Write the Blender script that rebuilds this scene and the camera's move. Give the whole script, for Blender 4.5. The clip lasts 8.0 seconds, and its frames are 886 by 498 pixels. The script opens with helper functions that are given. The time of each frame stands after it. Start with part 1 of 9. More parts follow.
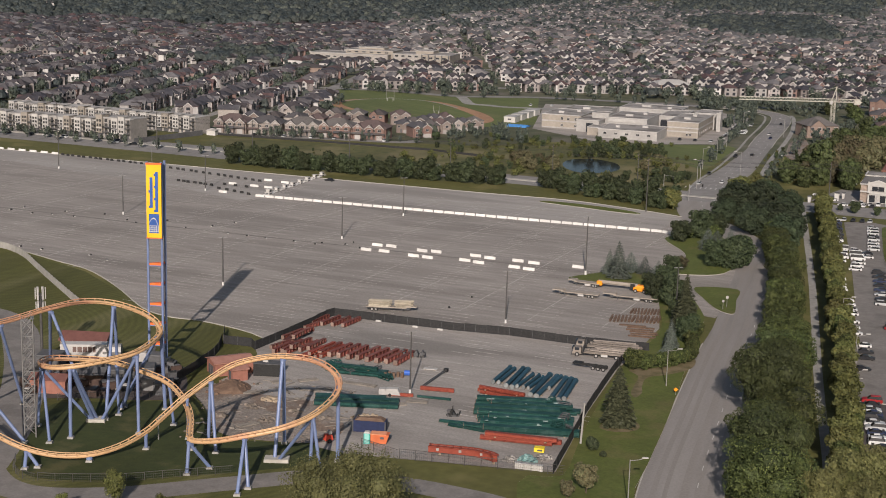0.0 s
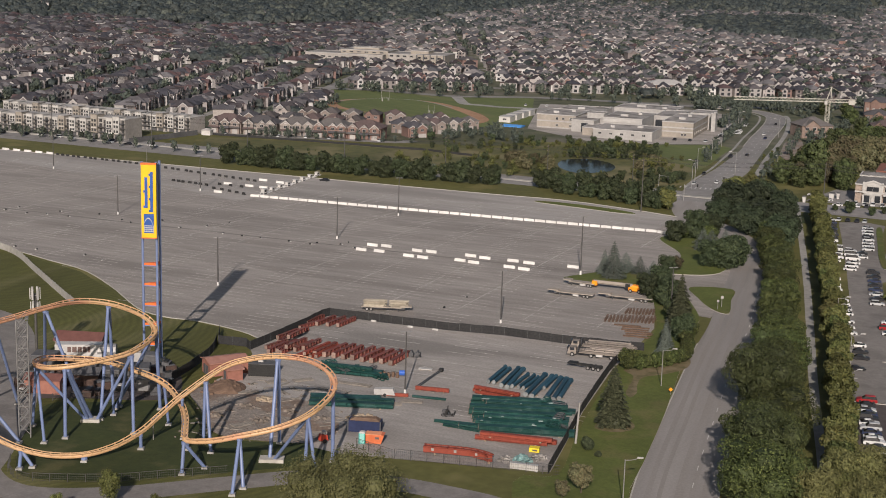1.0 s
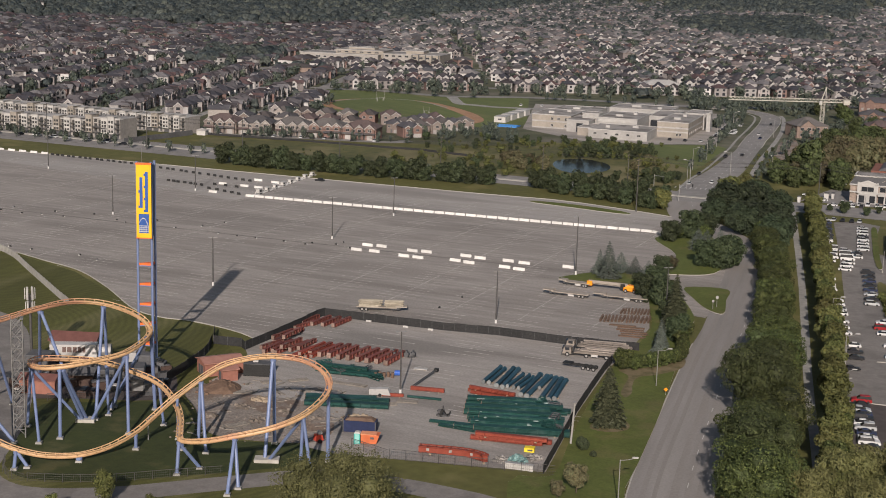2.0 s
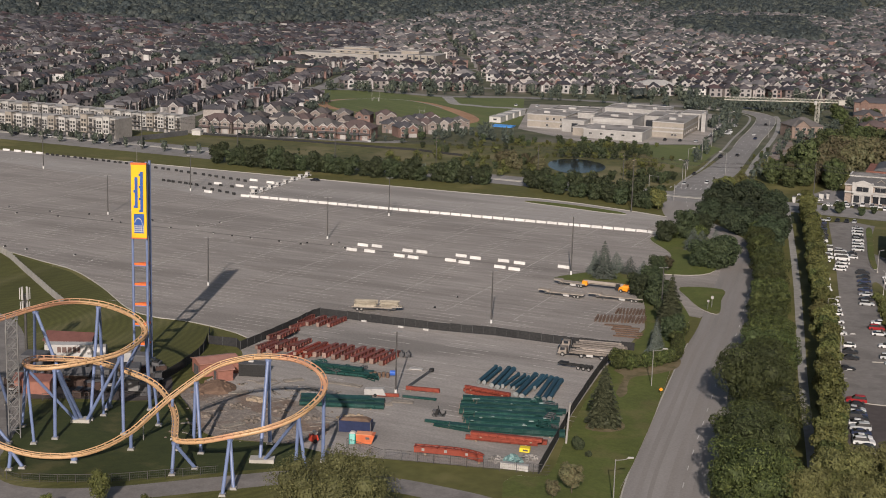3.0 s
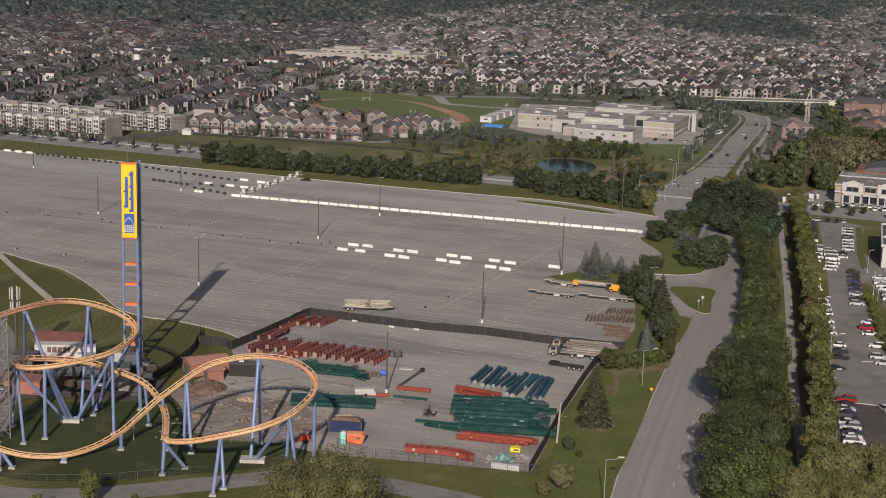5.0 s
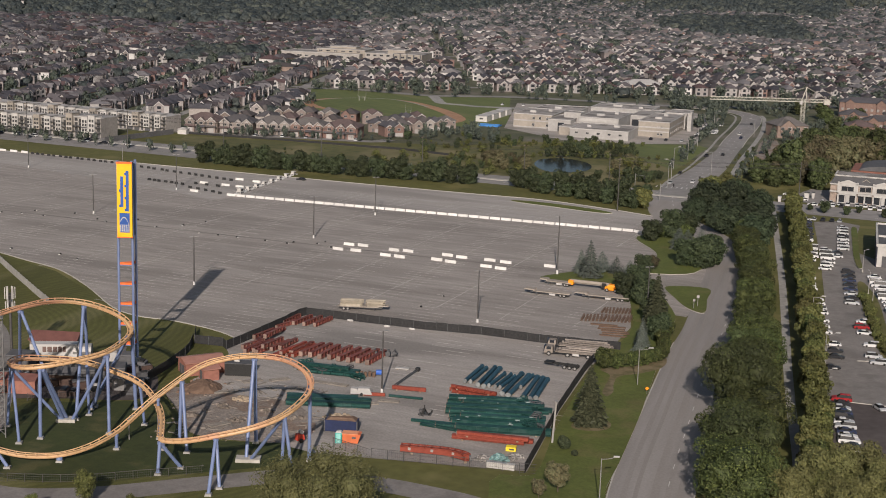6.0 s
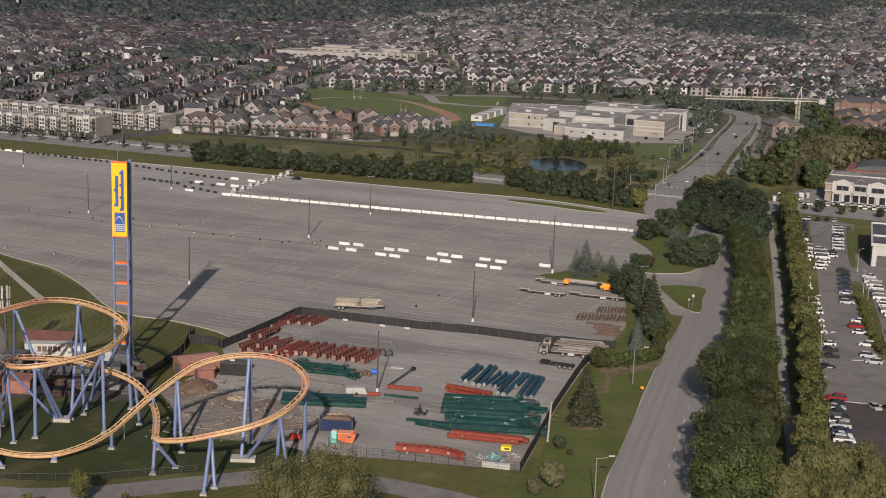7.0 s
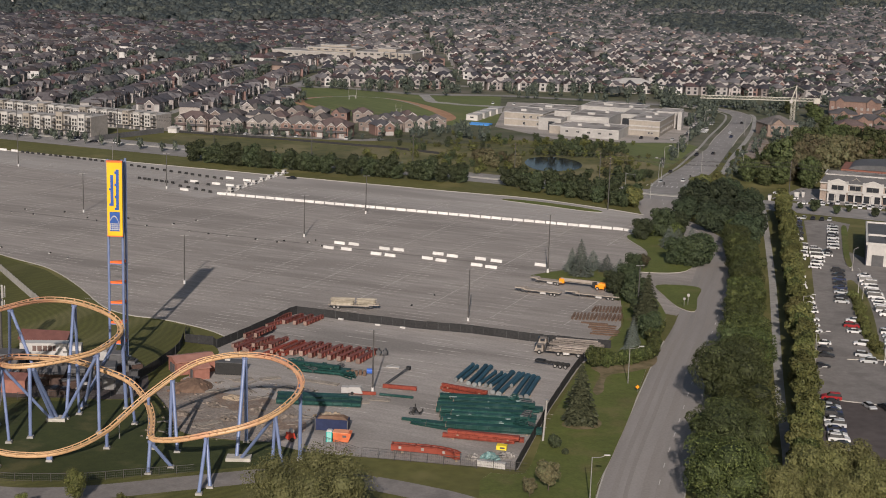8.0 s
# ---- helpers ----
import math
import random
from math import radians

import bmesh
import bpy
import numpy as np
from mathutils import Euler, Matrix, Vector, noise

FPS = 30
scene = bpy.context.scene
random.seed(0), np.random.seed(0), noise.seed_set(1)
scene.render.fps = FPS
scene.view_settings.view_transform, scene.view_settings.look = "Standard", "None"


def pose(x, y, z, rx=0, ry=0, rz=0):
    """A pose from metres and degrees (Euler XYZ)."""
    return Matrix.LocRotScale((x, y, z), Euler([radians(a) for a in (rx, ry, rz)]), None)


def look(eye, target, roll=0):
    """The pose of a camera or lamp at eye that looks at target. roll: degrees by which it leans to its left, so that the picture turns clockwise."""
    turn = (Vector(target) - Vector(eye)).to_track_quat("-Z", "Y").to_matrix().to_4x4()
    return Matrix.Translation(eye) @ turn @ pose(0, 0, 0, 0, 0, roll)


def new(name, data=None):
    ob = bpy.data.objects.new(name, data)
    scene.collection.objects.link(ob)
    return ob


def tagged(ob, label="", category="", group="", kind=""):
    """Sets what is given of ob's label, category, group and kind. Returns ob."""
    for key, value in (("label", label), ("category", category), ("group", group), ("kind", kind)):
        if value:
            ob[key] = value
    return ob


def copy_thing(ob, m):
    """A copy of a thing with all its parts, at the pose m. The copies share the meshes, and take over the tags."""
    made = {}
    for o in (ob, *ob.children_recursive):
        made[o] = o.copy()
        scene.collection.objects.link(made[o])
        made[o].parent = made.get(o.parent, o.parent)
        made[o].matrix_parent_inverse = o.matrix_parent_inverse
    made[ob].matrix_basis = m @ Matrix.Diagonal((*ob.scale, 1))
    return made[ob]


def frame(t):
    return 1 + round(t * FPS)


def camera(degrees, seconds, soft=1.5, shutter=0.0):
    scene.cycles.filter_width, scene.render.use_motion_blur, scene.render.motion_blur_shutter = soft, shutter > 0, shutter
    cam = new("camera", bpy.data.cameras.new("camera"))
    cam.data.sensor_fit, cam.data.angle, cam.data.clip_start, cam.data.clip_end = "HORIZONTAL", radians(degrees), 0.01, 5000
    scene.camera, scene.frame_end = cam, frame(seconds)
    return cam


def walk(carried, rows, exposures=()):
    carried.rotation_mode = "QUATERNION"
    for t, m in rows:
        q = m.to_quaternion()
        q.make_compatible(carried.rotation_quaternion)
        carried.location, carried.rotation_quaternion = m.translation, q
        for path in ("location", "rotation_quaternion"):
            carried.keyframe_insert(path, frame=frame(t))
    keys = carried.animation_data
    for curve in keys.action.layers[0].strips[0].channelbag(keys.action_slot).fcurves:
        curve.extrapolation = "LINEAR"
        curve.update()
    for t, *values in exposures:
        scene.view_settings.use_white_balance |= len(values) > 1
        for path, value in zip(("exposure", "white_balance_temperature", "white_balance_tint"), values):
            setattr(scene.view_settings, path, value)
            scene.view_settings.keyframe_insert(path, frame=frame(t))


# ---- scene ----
# ---- camera: hovering 90 m over the ground, panning slowly to the right ----
EYE = Vector((0, 0, 90))
cam = camera(34.18, 8.0, soft=0.95)


def aim(yaw, pitch, roll):
    a, b = radians(yaw), radians(pitch)
    way = Vector((-math.sin(a) * math.cos(b), math.cos(a) * math.cos(b), math.sin(b)))
    return look(EYE, EYE + way * 100, roll)


walk(cam, [
    (0.0, aim(0.000, -11.700, 1.60)),
    (1.5, aim(-0.298, -11.692, 1.66)),
    (3.0, aim(-0.585, -11.681, 1.72)),
    (4.5, aim(-0.870, -11.676, 1.78)),
    (6.0, aim(-1.143, -11.694, 1.83)),
    (7.0, aim(-1.336, -11.713, 1.86)),
    (8.0, aim(-1.525, -11.733, 1.89)),
], exposures=[(0.0, 0.06), (1.0, 0.02), (2.0, 0.0), (8.0, -0.02)])

# ---- light: a clear late afternoon, the sun low behind the camera ----
SUN_UP, SUN_TURN = 25.5, 4.0
world = bpy.data.worlds.new("world")
scene.world = world
world.use_nodes = True
sky = world.node_tree.nodes.new("ShaderNodeTexSky")
sky.sky_type, sky.sun_disc = "NISHITA", False
sky.sun_elevation, sky.sun_rotation = radians(SUN_UP), radians(180 + SUN_TURN)
sky.dust_density, sky.air_density = 2.0, 1.0
background = world.node_tree.nodes["Background"]
background.inputs["Strength"].default_value = 0.066
world.node_tree.links.new(sky.outputs["Color"], background.inputs["Color"])

sun = new("sun", bpy.data.lights.new("sun", "SUN"))
sun.data.energy, sun.data.angle, sun.data.color = 4.65, radians(0.55), (1.0, 0.89, 0.81)
sun.matrix_world = look((0, 0, 300), Vector((0, 0, 300)) + Vector((
    math.sin(radians(SUN_TURN)) * math.cos(radians(SUN_UP)), math.cos(radians(SUN_TURN)) * math.cos(radians(SUN_UP)), -math.sin(radians(SUN_UP)))))


# ---- materials ----
def mat(name, a, b, scale=1.0, rough=0.85, metal=0.0, bump=0.0, stretch=None, turn=0.0, spec=0.3, tints=None, vary=0.0, island=False, big=None, each=0.0, mow=0.0, speck=0.0):
    """Two tones mixed by noise at two scales in metres; tints: colours picked by the object (or island); vary: random lightness;
    big: a third tone in large patches (colour, size in metres, share)."""
    m = bpy.data.materials.new(name)
    m.use_nodes = True
    t = m.node_tree
    n, link = t.nodes, t.links.new
    bsdf = n["Principled BSDF"]
    bsdf.inputs["Roughness"].default_value, bsdf.inputs["Metallic"].default_value = rough, metal
    bsdf.inputs["Specular IOR Level"].default_value = spec
    geo = n.new("ShaderNodeNewGeometry")
    place = n.new("ShaderNodeMapping")
    place.vector_type = "TEXTURE"
    place.inputs["Rotation"].default_value = (0, 0, radians(turn))
    place.inputs["Scale"].default_value = tuple(1 / k for k in stretch) if stretch else (1, 1, 1)
    link(geo.outputs["Position"], place.inputs["Vector"])

    def grain(size, detail, low, high):
        tex = n.new("ShaderNodeTexNoise")
        tex.inputs["Scale"].default_value, tex.inputs["Detail"].default_value = 1.0 / size, detail
        link(place.outputs["Vector"], tex.inputs["Vector"])
        span = n.new("ShaderNodeMapRange")
        span.inputs["From Min"].default_value, span.inputs["From Max"].default_value = low, high
        link(tex.outputs["Fac"], span.inputs["Value"])
        return span.outputs["Result"]

    def mix(kind, fac, one, two):
        x = n.new("ShaderNodeMix")
        x.data_type, x.blend_type = "RGBA", kind
        for socket, value in ((x.inputs["Factor"], fac), (x.inputs[6], one), (x.inputs[7], two)):
            if isinstance(value, (int, float)):
                socket.default_value = value
            elif isinstance(value, tuple):
                socket.default_value = (*value, 1)
            else:
                link(value, socket)
        return x.outputs[2]

    fine = grain(scale, 6, 0.3, 0.7)
    if tints:
        chance = geo.outputs["Random Per Island"] if island else n.new("ShaderNodeObjectInfo").outputs["Random"]
        ramp = n.new("ShaderNodeValToRGB")
        ramp.color_ramp.interpolation = "CONSTANT"
        ramp.color_ramp.elements[1].position = 0.999
        for i, c in enumerate(tints):
            e = ramp.color_ramp.elements[0] if i == 0 else ramp.color_ramp.elements.new(i / len(tints))
            e.color = (*c, 1)
        ramp.color_ramp.elements[-1].color = (*tints[-1], 1)
        link(chance, ramp.inputs["Fac"])
        shade = mix("MIX", fine, a, b)
        colour = mix("MULTIPLY", 1.0, ramp.outputs["Color"], shade)
    else:
        colour = mix("MIX", fine, a, b)
    if big:
        colour = mix("MIX", grain(big[1], 4, 0.62 - big[2] * 0.3, 0.72 - big[2] * 0.3), colour, big[0])
    if mow:
        wave = n.new("ShaderNodeTexWave")
        wave.wave_type, wave.rings_direction = "RINGS", "Z"
        wave.inputs["Scale"].default_value, wave.inputs["Distortion"].default_value = 0.314 / mow, 9.0
        wave.inputs["Detail"].default_value, wave.inputs["Detail Scale"].default_value = 3.0, 0.06
        around = n.new("ShaderNodeMapping")
        around.inputs["Location"].default_value = (110, -330, 0)
        link(geo.outputs["Position"], around.inputs["Vector"])
        link(around.outputs["Vector"], wave.inputs["Vector"])
        stripe = n.new("ShaderNodeMapRange")
        stripe.inputs["To Min"].default_value, stripe.inputs["To Max"].default_value = 0.0, 0.55
        link(wave.outputs["Fac"], stripe.inputs["Value"])
        colour = mix("MULTIPLY", stripe.outputs["Result"], colour, (0.62, 0.66, 0.60))
    if speck:
        dots = n.new("ShaderNodeTexNoise")
        dots.inputs["Scale"].default_value, dots.inputs["Detail"].default_value = 2.2, 3.0
        link(geo.outputs["Position"], dots.inputs["Vector"])
        span = n.new("ShaderNodeMapRange")
        span.inputs["From Min"].default_value, span.inputs["From Max"].default_value = 0.35, 0.65
        span.inputs["To Min"].default_value, span.inputs["To Max"].default_value = 0.0, speck
        link(dots.outputs["Fac"], span.inputs["Value"])
        colour = mix("MULTIPLY", span.outputs["Result"], colour, (0.45, 0.45, 0.45))
    worn = grain(scale * 9, 4, 0.25, 0.75)
    lift = n.new("ShaderNodeMapRange")
    lift.inputs["To Min"].default_value, lift.inputs["To Max"].default_value = 0.82, 1.12
    link(worn, lift.inputs["Value"])
    level = lift.outputs["Result"]
    if vary:
        chance = geo.outputs["Random Per Island"] if island else n.new("ShaderNodeObjectInfo").outputs["Random"]
        span = n.new("ShaderNodeMapRange")
        span.inputs["To Min"].default_value, span.inputs["To Max"].default_value = 1 - vary, 1 + vary
        link(chance, span.inputs["Value"])
        times = n.new("ShaderNodeMath")
        times.operation = "MULTIPLY"
        link(level, times.inputs[0])
        link(span.outputs["Result"], times.inputs[1])
        level = times.outputs["Value"]
    hsv = n.new("ShaderNodeHueSaturation")
    if each:
        one = n.new("ShaderNodeObjectInfo").outputs["Random"]
        span = n.new("ShaderNodeMapRange")
        span.inputs["To Min"].default_value, span.inputs["To Max"].default_value = 1 - each, 1 + each
        link(one, span.inputs["Value"])
        times = n.new("ShaderNodeMath")
        times.operation = "MULTIPLY"
        link(level, times.inputs[0])
        link(span.outputs["Result"], times.inputs[1])
        level = times.outputs["Value"]
        tilt = n.new("ShaderNodeMapRange")
        tilt.inputs["To Min"].default_value, tilt.inputs["To Max"].default_value = 0.5 - each * 0.06, 0.5 + each * 0.05
        link(one, tilt.inputs["Value"])
        link(tilt.outputs["Result"], hsv.inputs["Hue"])
    link(colour, hsv.inputs["Color"])
    link(level, hsv.inputs["Value"])
    link(hsv.outputs["Color"], bsdf.inputs["Base Color"])
    if bump:
        relief = n.new("ShaderNodeBump")
        relief.inputs["Strength"].default_value, relief.inputs["Distance"].default_value = 0.6, bump
        link(fine, relief.inputs["Height"])
        link(relief.outputs["Normal"], bsdf.inputs["Normal"])
    return m


ROW = -23.75  # the lot's rows, in degrees from east
GRASS = mat("grass", (0.0852, 0.0852, 0.0247), (0.1220, 0.1167, 0.0371), 2.5, bump=0.05, big=((0.1549, 0.1388, 0.0530), 22, 0.25))
LAWN = mat("mown_lawn", (0.087, 0.088, 0.023), (0.116, 0.114, 0.032), 1.6, stretch=(1, 0.12, 1), turn=-20, bump=0.04, big=((0.150, 0.140, 0.055), 14, 0.22), mow=1.7, speck=0.4)
DRY_GRASS = mat("dry_trodden_grass", (0.10, 0.088, 0.04), (0.165, 0.132, 0.075), 1.2, bump=0.05, big=((0.19, 0.152, 0.092), 3.5, 0.5))
RIDE_LAWN = mat("dense_dark_lawn", (0.034, 0.045, 0.013), (0.050, 0.061, 0.018), 1.6, bump=0.04, speck=0.3, big=((0.085, 0.085, 0.034), 9, 0.2))
VERGE = mat("green_verge", (0.088, 0.108, 0.025), (0.118, 0.136, 0.034), 1.6, bump=0.04, speck=0.35, big=((0.135, 0.130, 0.045), 10, 0.25))
FIELD = mat("sports_turf", (0.095, 0.118, 0.040), (0.13, 0.15, 0.052), 3.0, stretch=(1, 0.2, 1), turn=35, bump=0.03, big=((0.15, 0.15, 0.065), 18, 0.2))
MARSH = mat("rough_grass", (0.068, 0.076, 0.029), (0.132, 0.124, 0.050), 4, bump=0.2, big=((0.17, 0.15, 0.075), 30, 0.4))
SUBURB = mat("far_ground", (0.055, 0.064, 0.032), (0.12, 0.118, 0.075), 9, bump=0.1, big=((0.15, 0.14, 0.11), 60, 0.3))
ASPHALT = mat("old_asphalt", (0.280, 0.253, 0.231), (0.380, 0.348, 0.320), 2.2, stretch=(0.16, 1.0, 1), turn=ROW, rough=0.9, bump=0.01, big=((0.272, 0.247, 0.226), 12, 0.3), speck=0.42)
LANE = mat("pale_lane_asphalt", (0.315, 0.293, 0.272), (0.385, 0.361, 0.338), 2.0, stretch=(0.16, 1, 1), turn=ROW, rough=0.9, bump=0.01, big=((0.285, 0.263, 0.244), 16, 0.3), speck=0.25)
YARD = mat("yard_asphalt", (0.31, 0.284, 0.262), (0.385, 0.356, 0.33), 1.6, stretch=(0.2, 1, 1), turn=ROW, rough=0.9, bump=0.01, big=((0.262, 0.241, 0.222), 12, 0.3), speck=0.35)
ROAD = mat("road_asphalt", (0.235, 0.218, 0.205), (0.29, 0.27, 0.255), 3.0, stretch=(1, 0.08, 1), turn=-16, rough=0.9, bump=0.01, big=((0.20, 0.186, 0.175), 8, 0.2), speck=0.2)
TYRE_WORN = mat("tyre_worn_asphalt", (0.225, 0.207, 0.193), (0.285, 0.264, 0.249), 5.0, stretch=(1, 0.06, 1), turn=-16, rough=0.9, big=((0.24, 0.22, 0.205), 12, 0.4), speck=0.2)
DARK_ROAD = mat("newer_asphalt", (0.066, 0.055, 0.053), (0.090, 0.077, 0.074), 2.0, rough=0.9, bump=0.01, big=((0.104, 0.090, 0.086), 14, 0.25))
GREY_LOT = mat("grey_asphalt", (0.195, 0.180, 0.168), (0.245, 0.228, 0.214), 2.0, rough=0.9, bump=0.01, big=((0.165, 0.152, 0.142), 9, 0.3), speck=0.25)
STREET = mat("street_asphalt", (0.20, 0.19, 0.182), (0.265, 0.252, 0.242), 4, rough=0.9)
CONCRETE = mat("concrete", (0.36, 0.34, 0.30), (0.46, 0.44, 0.40), 0.8, rough=0.9, bump=0.01)
PATH = mat("path_concrete", (0.25, 0.24, 0.225), (0.33, 0.32, 0.30), 1.5, rough=0.9)
WHITE_CONCRETE = mat("white_barrier", (0.54, 0.53, 0.51), (0.63, 0.62, 0.60), 0.9, rough=0.75, vary=0.08)
PAINT = mat("worn_road_paint", (0.31, 0.287, 0.265), (0.62, 0.585, 0.55), 2.4, rough=0.85)
FADED = mat("faded_stall_paint", (0.30, 0.276, 0.254), (0.70, 0.66, 0.615), 1.8, rough=0.85)
PAINT_BRIGHT = mat("road_paint", (0.42, 0.41, 0.39), (0.58, 0.57, 0.54), 0.6, rough=0.8)
SEAM = mat("worn_asphalt_seam", (0.185, 0.168, 0.154), (0.275, 0.25, 0.23), 2.5, rough=0.9, speck=0.3)
SEAL = mat("crack_sealer", (0.10, 0.095, 0.09), (0.15, 0.143, 0.136), 1.0, rough=0.7)
DIRT = mat("bare_dirt", (0.235, 0.20, 0.172), (0.35, 0.305, 0.267), 1.2, bump=0.08, big=((0.24, 0.178, 0.138), 7, 0.45), speck=0.6)
BROWN_SOIL = mat("brown_soil", (0.125, 0.080, 0.057), (0.17, 0.112, 0.080), 0.8, bump=0.1)
CLAY = mat("red_clay", (0.30, 0.17, 0.10), (0.38, 0.23, 0.14), 2.0)
WATER = mat("pond_water", (0.018, 0.022, 0.026), (0.028, 0.032, 0.036), 3.0, rough=0.16, bump=0.02, spec=0.08)
GALVANISED = mat("galvanised_steel", (0.30, 0.29, 0.28), (0.40, 0.39, 0.38), 0.6, rough=0.55, metal=0.6)
POLE_GREY = mat("dull_pole_steel", (0.07, 0.067, 0.065), (0.10, 0.096, 0.093), 0.6, rough=0.6, metal=0.3)
BLACK_MESH = mat("black_screen_mesh", (0.020, 0.020, 0.021), (0.035, 0.035, 0.036), 0.5, rough=0.8)
BLACK = mat("black_rubber", (0.018, 0.018, 0.018), (0.03, 0.03, 0.03), 0.3, rough=0.7)
WOOD = mat("weathered_wood", (0.22, 0.17, 0.12), (0.34, 0.28, 0.21), 0.5, rough=0.9)
GREY_WOOD = mat("grey_timber", (0.17, 0.15, 0.13), (0.26, 0.235, 0.205), 0.5, rough=0.9)
RUBBLE = mat("rubble", (0.10, 0.084, 0.07), (0.20, 0.17, 0.146), 0.5, rough=0.9, vary=0.4, island=True)
BARK = mat("bark", (0.06, 0.045, 0.033), (0.10, 0.08, 0.06), 0.3, rough=0.95)
ORANGE = mat("orange_track_paint", (0.499, 0.312, 0.163), (0.576, 0.366, 0.201), 1.2, rough=0.45, spec=0.5, big=((0.51, 0.272, 0.165), 16, 0.30))
ORANGE_DEEP = mat("orange_panel_paint", (0.66, 0.13, 0.03), (0.76, 0.17, 0.045), 0.8, rough=0.5)
BLUE = mat("blue_support_paint", (0.128, 0.170, 0.305), (0.162, 0.210, 0.355), 1.5, rough=0.45, spec=0.5)
YELLOW = mat("yellow_sign_face", (0.74, 0.42, 0.012), (0.80, 0.47, 0.02), 2.0, rough=0.5)
SIGN_BLUE = mat("sign_blue", (0.022, 0.075, 0.28), (0.035, 0.10, 0.34), 1.0, rough=0.5)
WHITE = mat("white_paint", (0.42, 0.407, 0.39), (0.49, 0.476, 0.458), 1.0, rough=0.6)
RED_STEEL = mat("red_oxide_steel", (0.120, 0.038, 0.031), (0.185, 0.058, 0.047), 0.7, rough=0.65, vary=0.3, big=((0.15, 0.085, 0.07), 1.6, 0.25))
RED_BRIGHT = mat("fresh_red_steel", (0.20, 0.042, 0.027), (0.26, 0.060, 0.038), 0.7, rough=0.55, vary=0.12)
GREEN_STEEL = mat("green_painted_steel", (0.008, 0.044, 0.038), (0.016, 0.066, 0.057), 0.8, rough=0.5, vary=0.25, big=((0.03, 0.075, 0.068), 1.8, 0.25))
TEAL_STEEL = mat("teal_pipe_paint", (0.016, 0.048, 0.072), (0.024, 0.066, 0.094), 0.8, rough=0.5, vary=0.2)
BRICK_RED = mat("red_brick", (0.17, 0.075, 0.055), (0.23, 0.105, 0.08), 0.5, rough=0.9)
BRICK_BROWN = mat("pale_brown_brick", (0.195, 0.145, 0.122), (0.245, 0.187, 0.158), 0.6, rough=0.9)
TOWN_GREY = mat("townhouse_grey", (0.33, 0.312, 0.295), (0.43, 0.408, 0.388), 1.2, rough=0.8, vary=0.2)
CREAM = mat("cream_panel", (0.26, 0.232, 0.20), (0.31, 0.28, 0.246), 1.0, rough=0.7, big=((0.26, 0.235, 0.205), 7, 0.3))
PALE_PANEL = mat("pale_metal_panel", (0.31, 0.30, 0.29), (0.37, 0.36, 0.348), 1.2, rough=0.65, big=((0.32, 0.31, 0.30), 6, 0.3))
SCHOOL_ROOF = mat("weathered_flat_roof", (0.26, 0.243, 0.228), (0.33, 0.31, 0.293), 3.0, rough=0.9, big=((0.16, 0.148, 0.138), 9, 0.35))
GREY_PANEL = mat("grey_panel", (0.34, 0.33, 0.32), (0.42, 0.41, 0.40), 1.5, rough=0.7)
ROOF_FLAT = mat("gravel_flat_roof", (0.33, 0.315, 0.30), (0.43, 0.412, 0.395), 2.5, rough=0.9, big=((0.25, 0.24, 0.23), 10, 0.3))
DARK_GREY = mat("dark_grey_cladding", (0.075, 0.075, 0.078), (0.10, 0.10, 0.105), 1.0, rough=0.7)
SHINGLE = mat("roof_shingles", (0.85, 0.85, 0.85), (1.1, 1.1, 1.1), 0.7, rough=0.95, vary=0.15,
              tints=[(0.085, 0.074, 0.073), (0.105, 0.095, 0.093), (0.082, 0.078, 0.083), (0.125, 0.115, 0.112), (0.094, 0.083, 0.082), (0.07, 0.068, 0.076), (0.1, 0.074, 0.072)])
HOUSE_WALL = mat("house_brick", (0.85, 0.85, 0.85), (1.1, 1.1, 1.1), 0.5, rough=0.9, vary=0.12,
                 tints=[(0.2, 0.160, 0.143), (0.24, 0.200, 0.180), (0.28, 0.245, 0.225), (0.2, 0.128, 0.110), (0.215, 0.175, 0.155), (0.31, 0.28, 0.26), (0.2, 0.165, 0.15)])
# the blue cast of distance haze is mixed into these roof tints
FAR_ROOF = mat("far_shingles", (0.80, 0.80, 0.80), (1.12, 1.12, 1.12), 1.5, rough=0.95, vary=0.36, island=True,
               tints=[(0.0526, 0.0446, 0.0484), (0.0667, 0.0592, 0.0659), (0.0470, 0.0466, 0.0577), (0.0902, 0.0854, 0.0927), (0.0620, 0.0563, 0.0628), (0.0414, 0.0417, 0.0515), (0.0733, 0.0485, 0.0505), (0.0790, 0.0718, 0.0772), (0.1053, 0.1009, 0.1071)])
# shingles of the farthest houses, with distance haze painted in as paler greys
HAZED_ROOF = mat("hazed_shingles", (0.80, 0.80, 0.80), (1.12, 1.12, 1.12), 1.5, rough=0.95, vary=0.3, island=True,
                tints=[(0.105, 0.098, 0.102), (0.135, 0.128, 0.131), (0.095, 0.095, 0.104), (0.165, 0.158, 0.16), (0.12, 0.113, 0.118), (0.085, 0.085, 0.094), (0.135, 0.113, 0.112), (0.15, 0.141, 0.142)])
# wall tints cooled in the same way, to carry the haze in their colour
FAR_WALL = mat("far_house_brick", (0.85, 0.85, 0.85), (1.1, 1.1, 1.1), 1.5, rough=0.9, vary=0.15, island=True,
               tints=[(0.218, 0.190, 0.185), (0.291, 0.269, 0.264), (0.403, 0.386, 0.379), (0.213, 0.140, 0.125), (0.330, 0.314, 0.308), (0.493, 0.476, 0.468), (0.258, 0.233, 0.227), (0.358, 0.343, 0.336), (0.308, 0.282, 0.274)])
